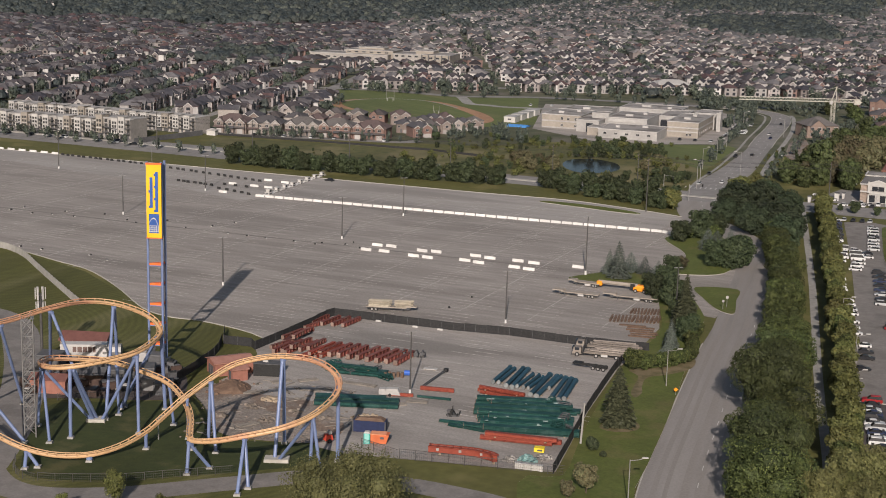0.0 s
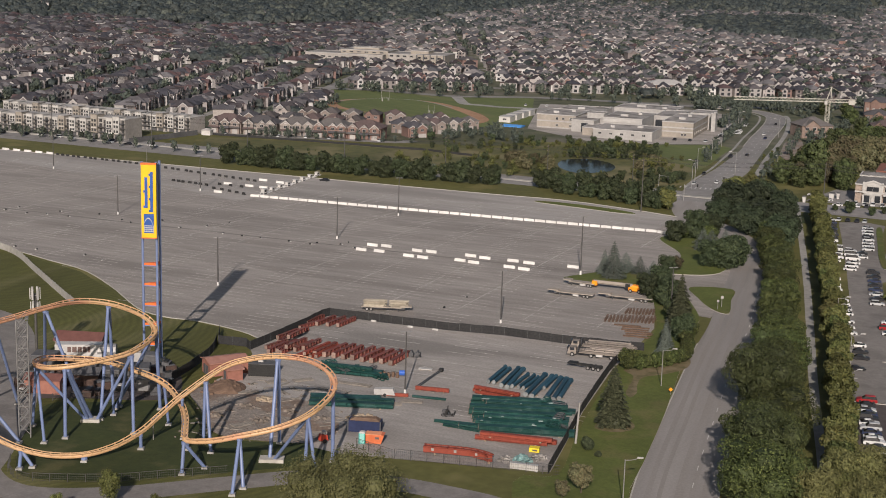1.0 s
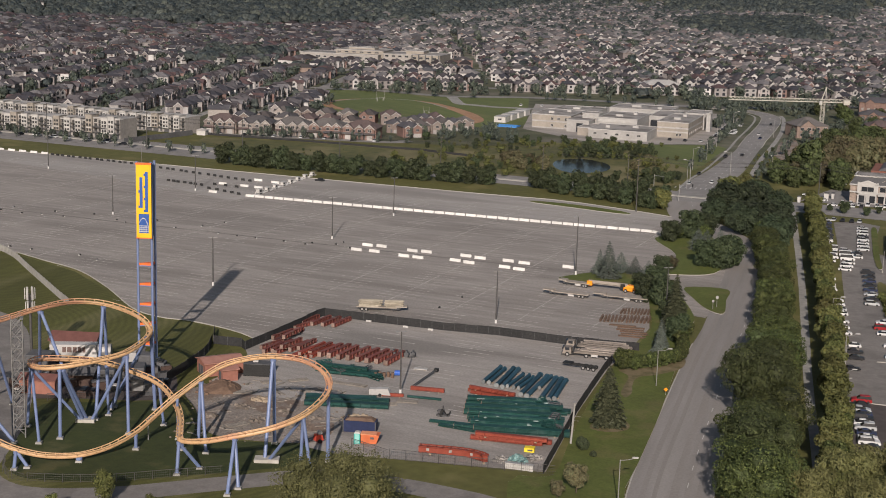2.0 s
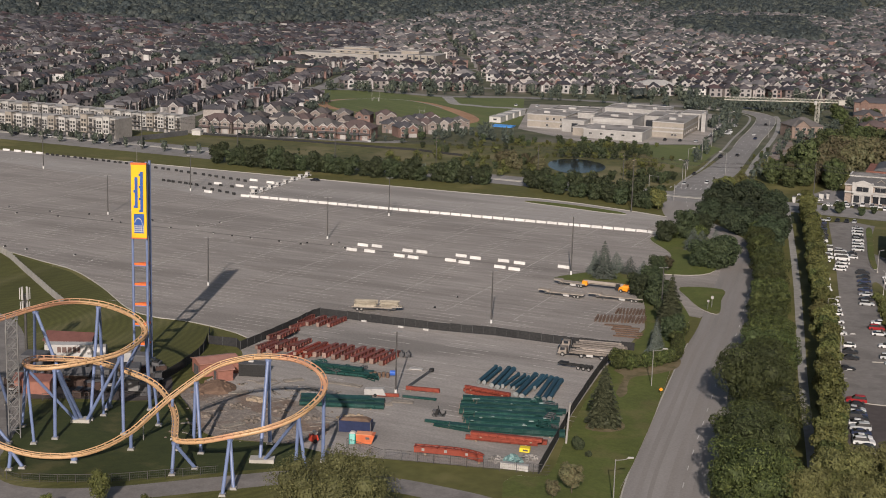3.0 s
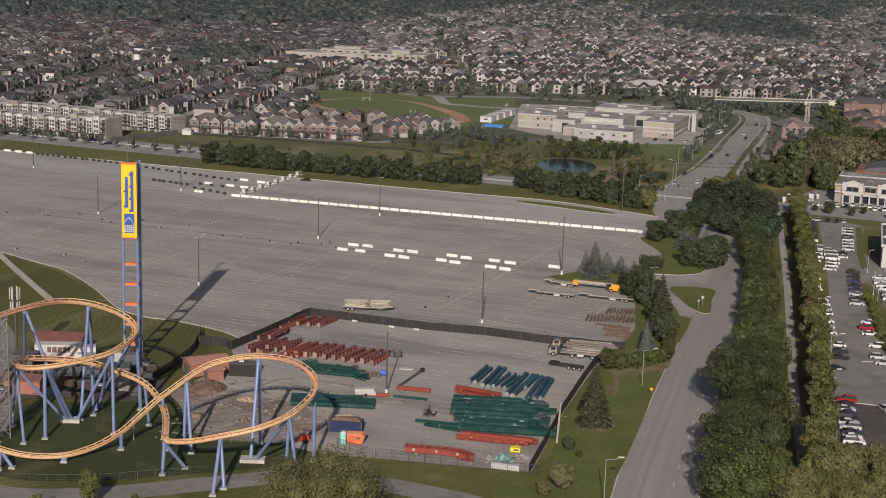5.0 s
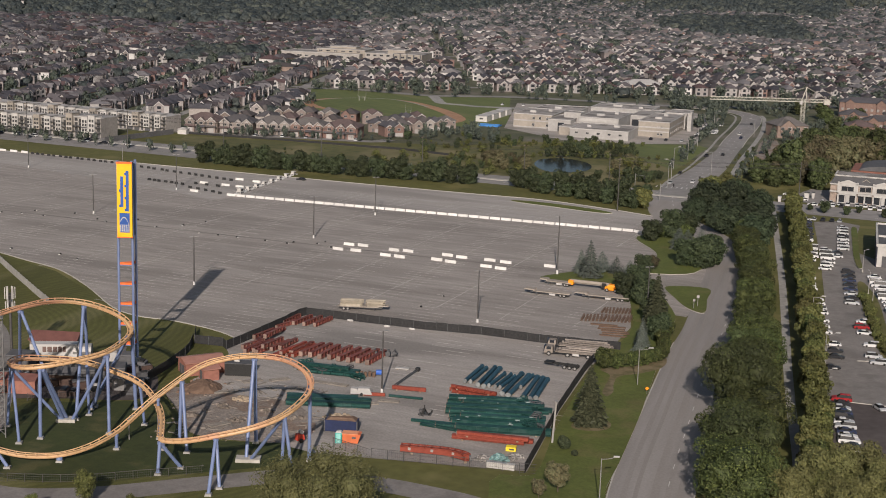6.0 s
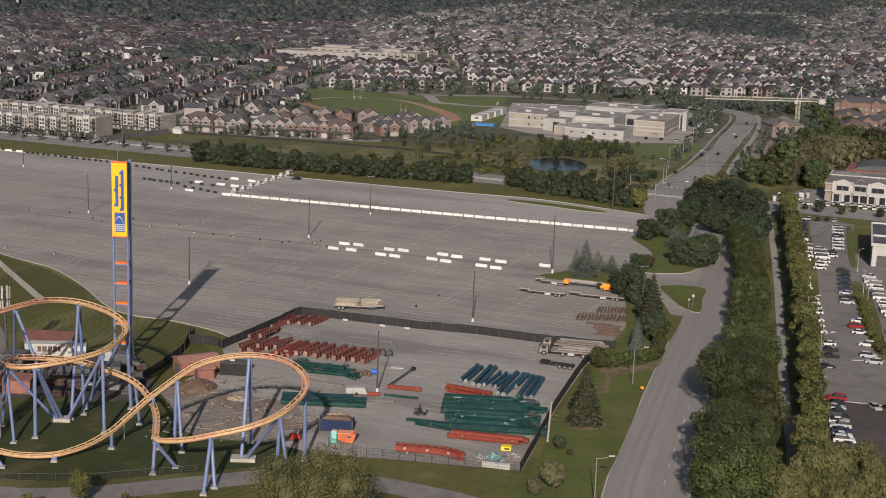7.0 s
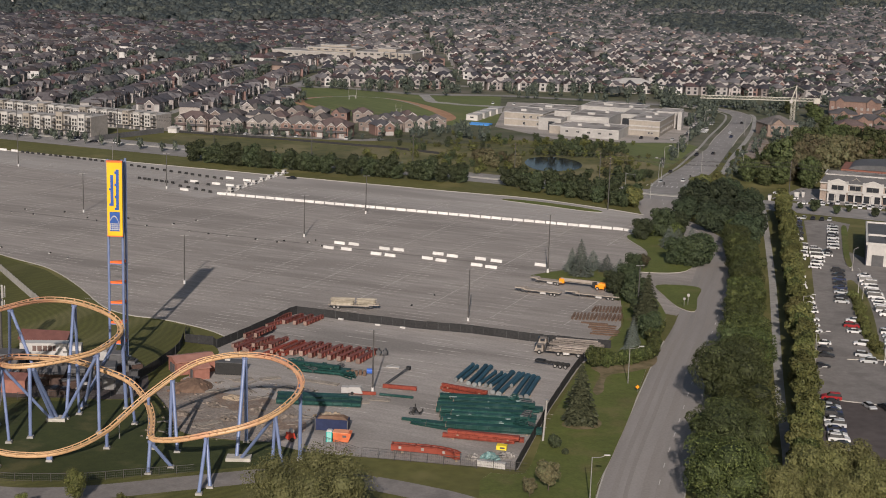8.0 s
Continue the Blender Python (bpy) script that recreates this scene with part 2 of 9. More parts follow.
TRIM_PALE = mat("pale_trim", (0.30, 0.285, 0.275), (0.37, 0.355, 0.342), 0.7, rough=0.7, vary=0.2)
GLASS = mat("dark_window_glass", (0.020, 0.023, 0.028), (0.035, 0.038, 0.044), 1.0, rough=0.12, spec=0.5)
CAR_WHITE = mat("white_car_paint", (0.54, 0.54, 0.54), (0.60, 0.60, 0.60), 0.5, rough=0.5, spec=0.25)
CAR_RED = mat("red_car_paint", (0.26, 0.014, 0.018), (0.31, 0.02, 0.023), 0.5, rough=0.45, spec=0.25)
CAR_NAVY = mat("navy_car_paint", (0.02, 0.028, 0.065), (0.03, 0.04, 0.085), 0.5, rough=0.45, spec=0.25)


def leaves(name, tones, island=0.22, grain=0.42, depth=0.31, relief=0.0):
    return mat(name, (0.95 - depth,) * 3, (0.95 + depth,) * 3, grain, rough=0.65, bump=relief, spec=0.25, tints=tones, vary=island, island=True, each=0.30)


LEAF = leaves("maple_leaves", [(0.0397, 0.0524, 0.0166), (0.0495, 0.0626, 0.0193), (0.0592, 0.0727, 0.0221), (0.0442, 0.0570, 0.0184), (0.0707, 0.0819, 0.0258)], 0.36, 0.9, 0.42)
LEAF_DARK = leaves("dark_leaves", [(0.031, 0.043, 0.021), (0.038, 0.05, 0.024), (0.046, 0.058, 0.027)])
LEAF_DEEP = leaves("deep_green_leaves", [(0.041, 0.053, 0.020), (0.048, 0.060, 0.022), (0.056, 0.067, 0.025), (0.044, 0.056, 0.021)], 0.36, 0.9, 0.42)
LEAF_BLUE = leaves("blue_green_leaves", [(0.027, 0.039, 0.021), (0.034, 0.047, 0.025), (0.042, 0.055, 0.029)])
LEAF_OLIVE = leaves("olive_leaves", [(0.066, 0.074, 0.023), (0.08, 0.087, 0.027), (0.097, 0.1, 0.032), (0.07, 0.077, 0.025)])
LEAF_YELLOW = leaves("yellowing_leaves", [(0.1, 0.102, 0.034), (0.122, 0.118, 0.038), (0.082, 0.09, 0.032), (0.092, 0.096, 0.034)])
LEAF_PALE = leaves("pale_ash_leaves", [(0.0928, 0.0924, 0.0374), (0.1104, 0.1082, 0.0452), (0.0816, 0.0829, 0.0328), (0.1008, 0.0980, 0.0406)])
LEAF_EDGE = leaves("yellow_olive_leaves", [(0.118, 0.118, 0.045), (0.136, 0.134, 0.052), (0.102, 0.105, 0.040), (0.126, 0.123, 0.047)])
LEAF_BROWN = leaves("brownish_leaves", [(0.0947, 0.0854, 0.0461), (0.1101, 0.0952, 0.0525), (0.0794, 0.0781, 0.0410)])
NEEDLES = leaves("spruce_needles", [(0.058, 0.068, 0.038), (0.07, 0.08, 0.044), (0.084, 0.093, 0.053)])
NEEDLES_BLUE = leaves("blue_spruce_needles", [(0.108, 0.124, 0.104), (0.128, 0.144, 0.122), (0.092, 0.108, 0.09)])
# leaves of the two distant kinds: aerial haze is put into their bluish, lighter tones
WOOD_LEAF = leaves("hazed_wood_leaves", [(0.0510, 0.0624, 0.0636), (0.0574, 0.0689, 0.0675), (0.0651, 0.0754, 0.0715), (0.0536, 0.0650, 0.0663), (0.0740, 0.0844, 0.0728)], 0.2, 3.0, 0.6, 1.6)
FAR_LEAF = leaves("hazed_far_leaves", [(0.0389, 0.0506, 0.0418), (0.0464, 0.0583, 0.0473), (0.0540, 0.0649, 0.0517), (0.0421, 0.0528, 0.0451), (0.0648, 0.0737, 0.0550)], 0.3, 0.9)


# ---- building helpers ----
class Shape:
    """A mesh in the making: vertices and faces."""

    def __init__(self):
        self.v, self.f = [], []

    def add(self, verts, faces):
        k = len(self.v)
        self.v.extend(tuple(p) for p in verts)
        self.f.extend(tuple(i + k for i in q) for q in faces)
        return self

    def box(self, x, y, z, sx, sy, sz, m=None):
        """A box on its base at z, centred at x, y."""
        c = [(x + i * sx / 2, y + j * sy / 2, z + k * sz) for k in (0, 1) for j in (-1, 1) for i in (-1, 1)]
        if m is not None:
            c = [m @ Vector(p) for p in c]
        return self.add(c, [(0, 2, 3, 1), (4, 5, 7, 6), (0, 1, 5, 4), (1, 3, 7, 5), (3, 2, 6, 7), (2, 0, 4, 6)])

    def tube(self, p, q, r, n=8, r2=None):
        p, q = Vector(p), Vector(q)
        r2 = r if r2 is None else r2
        d = (q - p).normalized()
        a = d.orthogonal().normalized()
        b = d.cross(a)
        ring = [(a * math.cos(2 * math.pi * i / n) + b * math.sin(2 * math.pi * i / n)) for i in range(n)]
        v = [p + c * r for c in ring] + [q + c * r2 for c in ring]
        f = [(i, (i + 1) % n, n + (i + 1) % n, n + i) for i in range(n)]
        return self.add(v, f + [tuple(range(n))[::-1], tuple(range(n, 2 * n))])

    def hull(self, lower, upper):
        """A solid between two rings of equal length."""
        n = len(lower)
        f = [(i, (i + 1) % n, n + (i + 1) % n, n + i) for i in range(n)]
        return self.add(list(lower) + list(upper), f + [tuple(range(n))[::-1], tuple(range(n, 2 * n))])

    def pane(self, x, y, z, w, h, facing=-1):
        """A sheet of glass standing on its lower edge, looking to -y or +y."""
        v = [(x - w / 2, y, z), (x + w / 2, y, z), (x + w / 2, y, z + h), (x - w / 2, y, z + h)]
        return self.add(v, [(0, 1, 2, 3) if facing < 0 else (3, 2, 1, 0)])

    def prism(self, outline, z0, z1):
        return self.hull([(x, y, z0) for x, y in outline], [(x, y, z1) for x, y in outline])

    def ribbon(self, line, left, right, z, thick=0.0):
        """A band along a line of (x, y), from left to right of it in metres."""
        pts = [Vector(p) for p in line]
        a, b = [], []
        for i, p in enumerate(pts):
            d = (pts[min(i + 1, len(pts) - 1)] - pts[max(i - 1, 0)]).normalized()
            side = Vector((d.y, -d.x))
            a.append(p + side * left)
            b.append(p + side * right)
        n = len(pts)
        if thick:
            v = [(*p, zz) for zz in (z, z + thick) for row in (a, b) for p in row]
            f = []
            for i in range(n - 1):
                f += [(2 * n + i, 3 * n + i, 3 * n + i + 1, 2 * n + i + 1), (i, 2 * n + i, 2 * n + i + 1, i + 1), (n + i + 1, 3 * n + i + 1, 3 * n + i, n + i)]
            f += [(0, n, 3 * n, 2 * n), (n - 1, 3 * n - 1, 4 * n - 1, 2 * n - 1)]
            return self.add(v, f)
        return self.add([(*p, z) for p in a] + [(*p, z) for p in b], [(i, n + i, n + i + 1, i + 1) for i in range(n - 1)])

    def mesh(self, name, material, smooth=False):
        me = bpy.data.meshes.new(name)
        me.from_pydata(self.v, [], self.f)
        me.materials.append(material)
        if smooth:
            me.shade_smooth()
        me.validate()
        return me


def part(name, shape, material, parent=None, label="", smooth=False, m=None):
    """One mesh object from a Shape or a finished mesh, under a thing or a part."""
    ob = new(name, shape.mesh(name, material, smooth) if isinstance(shape, Shape) else shape)
    if m is not None:
        ob.matrix_basis = m
    if parent is not None:
        ob.parent = parent
    return tagged(ob, label) if label else ob


def thing(name, label, category, m=None, group="", kind=""):
    ob = new(name)
    ob.empty_display_size = 0.2
    if m is not None:
        ob.matrix_basis = m
    return tagged(ob, label, category, group, kind)


def structure(name, shape, material, label="", smooth=False):
    return tagged(part(name, shape, material, None, "", smooth), label, kind="structure")


def at(x, y, z=0.0, turn=0.0, size=1.0, tall=None):
    return Matrix.LocRotScale((x, y, z), Euler((0, 0, radians(turn))), (size, size, tall if tall else size))


def curve(points, steps=8, closed=False):
    """A smooth line through points."""
    p = [Vector(q) for q in points]
    n, out = len(p), []
    for i in range(n if closed else n - 1):
        if closed:
            a, b, c, d = p[(i - 1) % n], p[i], p[(i + 1) % n], p[(i + 2) % n]
        else:
            a, b, c, d = p[max(i - 1, 0)], p[i], p[i + 1], p[min(i + 2, n - 1)]
        for k in range(steps):
            t = k / steps
            out.append(0.5 * (2 * b + (c - a) * t + (2 * a - 5 * b + 4 * c - d) * t * t + (3 * b - a - 3 * c + d) * t ** 3))
    return out if closed else out + [p[-1]]


def along(line, gap, start=0.0):
    """Places and headings at even steps along a line of (x, y)."""
    out, left = [], start
    for a, b in zip(line[:-1], line[1:]):
        d = Vector(b) - Vector(a)
        while left < d.length:
            p = Vector(a) + d * (left / d.length)
            out.append((p.x, p.y, math.degrees(math.atan2(d.y, d.x))))
            left += gap
        left -= d.length
    return out


def sheet(outline, z):
    """A flat area inside an outline."""
    from mathutils.geometry import tessellate_polygon
    v = [Vector((p[0], p[1], z)) for p in outline]
    s = Shape()
    tris = [t if (v[t[1]] - v[t[0]]).cross(v[t[2]] - v[t[0]]).z > 0 else (t[0], t[2], t[1]) for t in tessellate_polygon([v])]
    return s.add(v, tris)


LOT_U = Vector((math.cos(radians(ROW)), math.sin(radians(ROW))))
LOT_V = Vector((-LOT_U.y, LOT_U.x))


def lot(u, v, base=(0.0, 400.0)):
    """A place by metres along and across the lot's rows."""
    p = Vector(base) + LOT_U * u + LOT_V * v
    return p.x, p.y


# ---- the ground, the lot and the roads ----
ground = structure("ground", Shape().add([(-5000, -1500, 0), (5000, -1500, 0), (5000, 5600, 0), (-5000, 5600, 0)], [(0, 1, 2, 3)]), GRASS, "olive green grass and open ground")

FAR_EDGE = curve([(-330, 676), (-194, 623), (3, 546), (45, 531), (70, 514), (84, 502)], 6)
LEFT_EDGE = curve([(-41, 325), (-45, 330), (-51, 335), (-59, 340), (-67, 343), (-75, 351), (-86, 372), (-98, 391), (-110, 402), (-132, 420), (-180, 446), (-330, 520)], 5)
lot_outline = [(p.x, p.y) for p in FAR_EDGE] + [(94, 500), (99, 470), (97, 440), (88, 402), (70, 357), (57, 366), (54, 345), (48, 329), (39.5, 308), (30, 277), (21, 242), (-8, 247), (-14, 253), (-16, 259), (-20, 283), (-38, 290)] + [(p.x, p.y) for p in LEFT_EDGE]
structure("parking_lot", sheet(lot_outline, 0.05), ASPHALT, "wide empty lot of old grey asphalt")
YARD_OUTLINE = [(-43, 320), (-27, 351), (16, 336), (47, 328), (39, 308), (30, 277), (21, 243), (-8, 247), (-17, 248.6), (-22.5, 252), (-24, 262), (-27, 272), (-38, 283), (-45.5, 287), (-46, 292), (-43, 298), (-41, 312)]
structure("edge_lane", sheet([(-300, 657), (-184.8, 592), (-142.6, 564), (-101.4, 536.3), (-73, 509), (-67, 518), (-10, 498), (70, 471), (80, 490), (84, 498)] + [(p.x, p.y) for p in FAR_EDGE[::-1] if p.x > -300 and p.x < 80], 0.066), LANE, "paler strip of asphalt along the lot's far edge")
structure("storage_yard", sheet(YARD_OUTLINE, 0.07), YARD, "fenced pale grey asphalt storage yard")
structure("lawn", sheet([(-140, 190), (-14, 190), (-12, 228), (-8, 246), (-15, 253), (-17, 262), (-21, 283), (-36, 290), (-46, 318), (-51, 334), (-59, 339), (-67, 342), (-76, 350), (-87, 371), (-99, 390), (-111, 401), (-133, 419), (-190, 440), (-260, 380)], 0.02), LAWN, "mown green park lawn")
structure("dirt_patch", sheet(curve([(-50, 283), (-46, 287), (-38, 283), (-24, 278), (-18, 264), (-22, 254), (-38, 256), (-43, 262), (-46, 272)], 4, True), 0.08), DIRT, "bare brown earth and rubble")

structure("ride_lawn", sheet(curve([(-73, 240), (-71, 234.5), (-66, 232), (-55, 232.3), (-45, 235), (-33, 238.5), (-22, 243), (-19, 252), (-23, 253.5), (-40, 255.5), (-46, 266), (-51, 276), (-64, 275), (-76, 273), (-76.5, 258)], 4, True), 0.035), RIDE_LAWN, "dense dark green lawn under the ride")

structure("ride_court", sheet(curve([(-90, 280), (-84, 276), (-70, 277), (-56, 277), (-52, 284), (-56, 300), (-64, 306), (-84, 304)], 4, True), 0.045), DARK_ROAD, "dark paved court round the ride huts")

# painted rows: a spine for each double row, stall lines across it
spines, stalls, seals = Shape(), Shape(), Shape()
rng = random.Random(4)


def inside(x, y, outline):
    hit = False
    for (ax, ay), (bx, by) in zip(outline, outline[1:] + outline[:1]):
        if (ay > y) != (by > y) and x < (bx - ax) * (y - ay) / (by - ay) + ax:
            hit = not hit
    return hit


for i in range(-14, 8):
    u0 = 3 + i * 18.6
    for k in range(0, 112):
        v0 = -120 + k * 2.75
        x, y = lot(u0, v0)
        if x > 57 and y < 445 or x > 86 or not inside(x, y, lot_outline) or inside(x, y, YARD_OUTLINE) and rng.random() < 0.4 or v0 > 118 + 0.02 * u0:
            continue
        if rng.random() < 0.95:
            a, b = (-5.4, 5.4) if rng.random() < 0.6 else ((-5.4, rng.uniform(-1, 2)) if rng.random() < 0.5 else (rng.uniform(-2, 1), 5.4))
            p, q = Vector(lot(u0 + a, v0)), Vector(lot(u0 + b, v0))
            stalls.ribbon([p, q], -0.10, 0.10, 0.095)
        if -40 < v0 < 110 and rng.random() < 0.93:
            spines.ribbon([Vector(lot(u0, v0)), Vector(lot(u0, v0 + 2.75))], -0.10, 0.10, 0.1)
for i in range(130):
    u0, v0 = rng.uniform(-260, 120), rng.uniform(-110, 115)
    x, y = lot(u0, v0)
    if inside(x, y, lot_outline):
        n = rng.uniform(5, 22)
        seals.ribbon([Vector(lot(u0 + n * t, v0 + rng.uniform(-0.5, 0.5))) for t in (0, 0.3, 0.6, 1)], -0.08, 0.08, 0.09)
structure("stall_lines", stalls, FADED, "faded white parking stall lines")
structure("row_lines", spines, PAINT, "faded white parking row lines")
structure("crack_seals", seals, SEAL, "dark sealed cracks in the asphalt")
structure("worn_seam", Shape().ribbon([Vector((-205, 507)), Vector((-150, 483)), Vector((-90, 458.5)), Vector((-30, 435)), Vector((45, 406))], -0.7, 0.7, 0.091), SEAM, "long dull seam across the lot")

# the drive on the right, the main street behind the lot, the avenue beyond it
DRIVE = curve([(33.5, 190), (41.5, 232), (54, 277), (67, 322), (75, 347), (84, 380), (93, 412), (98.5, 440), (96, 470), (91, 500), (94, 535), (97, 549)], 8)
MAIN = curve([(-560, 838), (-136, 650), (97, 547), (174, 513), (420, 404)], 10)
AVENUE = curve([(101, 547), (111, 580), (126.5, 620), (138.5, 655), (150.5, 691), (163, 732), (179, 781), (191, 822), (195, 848), (188, 872), (168, 890)], 8)
BACK_ROAD = curve([(-420, 1040), (-200, 985), (-76, 942), (-42, 938), (-19, 925), (8, 912), (58, 918), (105, 908), (160, 892), (230, 900), (300, 925), (620, 990)], 8)
structure("drive", Shape().ribbon(DRIVE, -7.2, 7.2, 0.072), ROAD, "grey asphalt park drive")
structure("main_street", Shape().ribbon(MAIN, -11, 11, 0.085), STREET, "wide grey asphalt street")


def tapered(line, wide, narrow, z):
    """A road whose half width narrows from its start to its end."""
    a, b, n = [], [], len(line)
    for i, p in enumerate(line):
        d = (line[min(i + 1, n - 1)] - line[max(i - 1, 0)]).normalized()
        w = narrow + (wide - narrow) * max(0.0, 1 - i / n * 2.7)
        a.append(p - Vector((d.y, -d.x)) * w)
        b.append(p + Vector((d.y, -d.x)) * w)
    return Shape().add([(*p, z) for p in a] + [(*p, z) for p in b], [(i, n + i, n + i + 1, i + 1) for i in range(n - 1)])


structure("avenue", tapered(AVENUE, 9.4, 5.4, 0.097), STREET, "grey avenue leading to the houses")
structure("back_road", Shape().ribbon(BACK_ROAD, -4.6, 4.6, 0.085), STREET, "grey road behind the sports field")
worn = Shape()
for side, half in ((-4.6, 0.5), (-2.6, 0.4), (0.6, 0.7), (2.8, 0.5), (4.8, 0.45)):
    worn.ribbon(DRIVE[:70], side - half, side + half, 0.0765)
structure("tyre_bands", worn, TYRE_WORN, "darker tyre-worn bands along the drive")
dashes = Shape()
for x, y, h in along(DRIVE, 9.0, 4.0):
    m = at(x, y, 0.108, h)
    dashes.box(0, -2.6, 0, 2.6, 0.16, 0.004, m)
for x, y, h in along(AVENUE, 12.0, 30.0):
    m = at(x, y, 0.108, h)
    for side in (-2.7, 0.0, 2.7):
        dashes.box(0, side, 0, 3.5, 0.16, 0.004, m)
for side in (-5.5, 5.5):
    for x, y, h in along(MAIN, 12.0, 6.0):
        dashes.box(0, side, 0, 3.5, 0.16, 0.004, at(x, y, 0.108, h))
for k in range(9):
    dashes.box(0, -8 + 2 * k, 0, 4, 0.5, 0.004, at(104, 568, 0.112, 72))
structure("lane_marks", dashes, PAINT_BRIGHT, "white dashed lane marks")
structure("avenue_pavement", Shape().ribbon(AVENUE[5:], -9.6, -8.4, 0.07), PATH, "pale pavement along the avenue")
structure("avenue_path", Shape().ribbon(curve([(128, 585), (140, 626), (151, 662), (171, 723), (186, 773), (200, 829), (203, 850)], 6), -1.1, 1.1, 0.072), PATH, "pale winding path beside the avenue")
structure("service_lane", Shape().ribbon(MAIN[:14], 11.2, 19.5, 0.083), STREET, "grey lane beside the wide street")
structure("median", Shape().ribbon(MAIN[2:24], -1.5, 1.5, 0.086, 0.14), CONCRETE, "low pale concrete median")


def kerb(name, line, left=-0.15, right=0.15, tall=0.16):
    return structure(name, Shape().ribbon(line, left, right, 0.04, tall), CONCRETE, "pale concrete kerb")


kerb("kerb_lot", FAR_EDGE, -0.3, 0.3)
kerb("kerb_lawn", LEFT_EDGE)
for side in (-1, 1):
    kerb("kerb_avenue", AVENUE[34:], side * 5.6 - 0.15, side * 5.6 + 0.15)
kerb("kerb_drive", DRIVE[:27], -7.4, -7.15)
kerb("kerb_drive_east", DRIVE[:60], 7.15, 7.4)


def island(name, pts, label="kerbed grass island", material=VERGE, steps=4):
    line = curve(pts, steps, True)
    low = [(p.x, p.y) for p in line]
    s = Shape().add([(x, y, 0.03) for x, y in low] + [(x, y, 0.22) for x, y in low], [(i, (i + 1) % len(low), len(low) + (i + 1) % len(low), len(low) + i) for i in range(len(low))])
    structure(name + "_kerb", s, CONCRETE, "pale concrete kerb round the grass")
    structure(name, sheet([Vector(p) for p in low], 0.215), material, label)


island("grass_verge", [(22, 240), (26.5, 258), (31, 276), (40, 307), (48.5, 328), (54.5, 345), (57, 366), (59.5, 388), (62, 395), (66.5, 393), (67.5, 380), (67.3, 358), (64.6, 347), (62.2, 336), (58, 322), (46.5, 277), (38, 247), (33, 228), (31, 190), (15, 190), (14, 236)], "green grass verge with shrubs and spruces", steps=3)
island("entry_island", [(36, 399), (40, 395), (50, 393), (61, 392), (63, 400), (62, 407), (55, 409), (48, 408)], "grass island with spruces by the lot")
island("triangle_island", [(70.5, 391), (82, 389.5), (79, 376), (75.5, 361.5), (72, 366), (70.5, 378)], "small triangular grass island")
island("corner_island", [(72, 460), (79, 468), (89, 472), (92, 462), (91.5, 446), (90, 430), (82, 410), (71, 407), (66, 411), (72, 424), (75, 438)], "grassed corner island under trees")
island("edge_island", [(38, 527), (52, 521), (66, 511), (70, 505), (64, 506), (50, 515), (36, 524)], "narrow kerbed island along the lot edge")

structure("mulch_bed", sheet(curve([(40.8, 287), (42.6, 290.5), (43.4, 296), (45.4, 301.8), (50.5, 304.6), (55.6, 309.0), (58.0, 315.0), (58.0, 322), (55, 316), (49, 310), (42, 307.5), (43.4, 302.5), (41.6, 295.5), (40.2, 290)], 5, True), 0.225), DRY_GRASS, "dry trodden grass and mulch along the hedge")
structure("spruce_bed", sheet(curve([(31.4, 267.8), (32.2, 265.4), (35.2, 264.6), (38.4, 266), (39.4, 269.4), (38, 272), (34, 272)], 4, True), 0.224), DRY_GRASS, "dry needle litter under the spruce")

# the strip between trees, footpath and car park on the right
PATH_LINE = [(54, 170), (61.5, 203), (73.4, 255), (80.2, 287), (85.6, 311), (93.9, 346.5), (105.3, 396), (115, 440), (134, 528)]
structure("footpath", Shape().ribbon(PATH_LINE, -1.9, 0.1, 0.06), PATH, "narrow pale footpath between tree rows")
structure("park_path", Shape().ribbon(curve([(-86, 300), (-84, 275), (-82, 255), (-78, 236), (-69, 226), (-54, 226), (-36, 232), (-20, 237), (-8, 235), (2, 231), (12, 225), (24, 212)], 6), -3.2, 3.2, 0.06), GREY_LOT, "grey service path round the ride")
structure("west_path", Shape().ribbon(curve([(-150, 354), (-118, 346), (-103, 334), (-93, 310), (-85.6, 284), (-81.0, 262), (-79.0, 240), (-79, 225)], 6), -4.3, 4.3, 0.055), GREY_LOT, "grey path beside the lawn")
structure("car_park_old", sheet([(84, 292), (92, 318), (101, 345), (112, 380), (122, 420), (134, 470), (141, 500), (150, 503), (156, 495), (140, 450), (152, 405), (190, 400), (190, 290), (101, 285)], 0.06), GREY_LOT, "worn grey asphalt car park")
structure("car_park_new", sheet([(74, 225), (86.5, 289.5), (101, 284.5), (190, 284.5), (190, 225)], 0.062), DARK_ROAD, "newer dark asphalt car park")
for p, q in (((86.5, 289.6), (101, 284.8)), ((101, 284.8), (180, 284.8)), ((103, 319.8), (112, 319.6))):
    kerb("kerb_park", [Vector(p), Vector(q)])
island("planted_strip", [(110, 321), (112, 335), (117, 358), (123, 385), (127.5, 402), (129.5, 402), (127, 382), (121.5, 358), (115.5, 335), (112.5, 321)], "planted strip between parked cars", GRASS)
island("plaza_verge", [(134, 424), (137.5, 440), (143, 460), (151, 488.5), (153, 489), (145, 460), (139.5, 440), (135.5, 424)], "grass strip beside the warehouse")

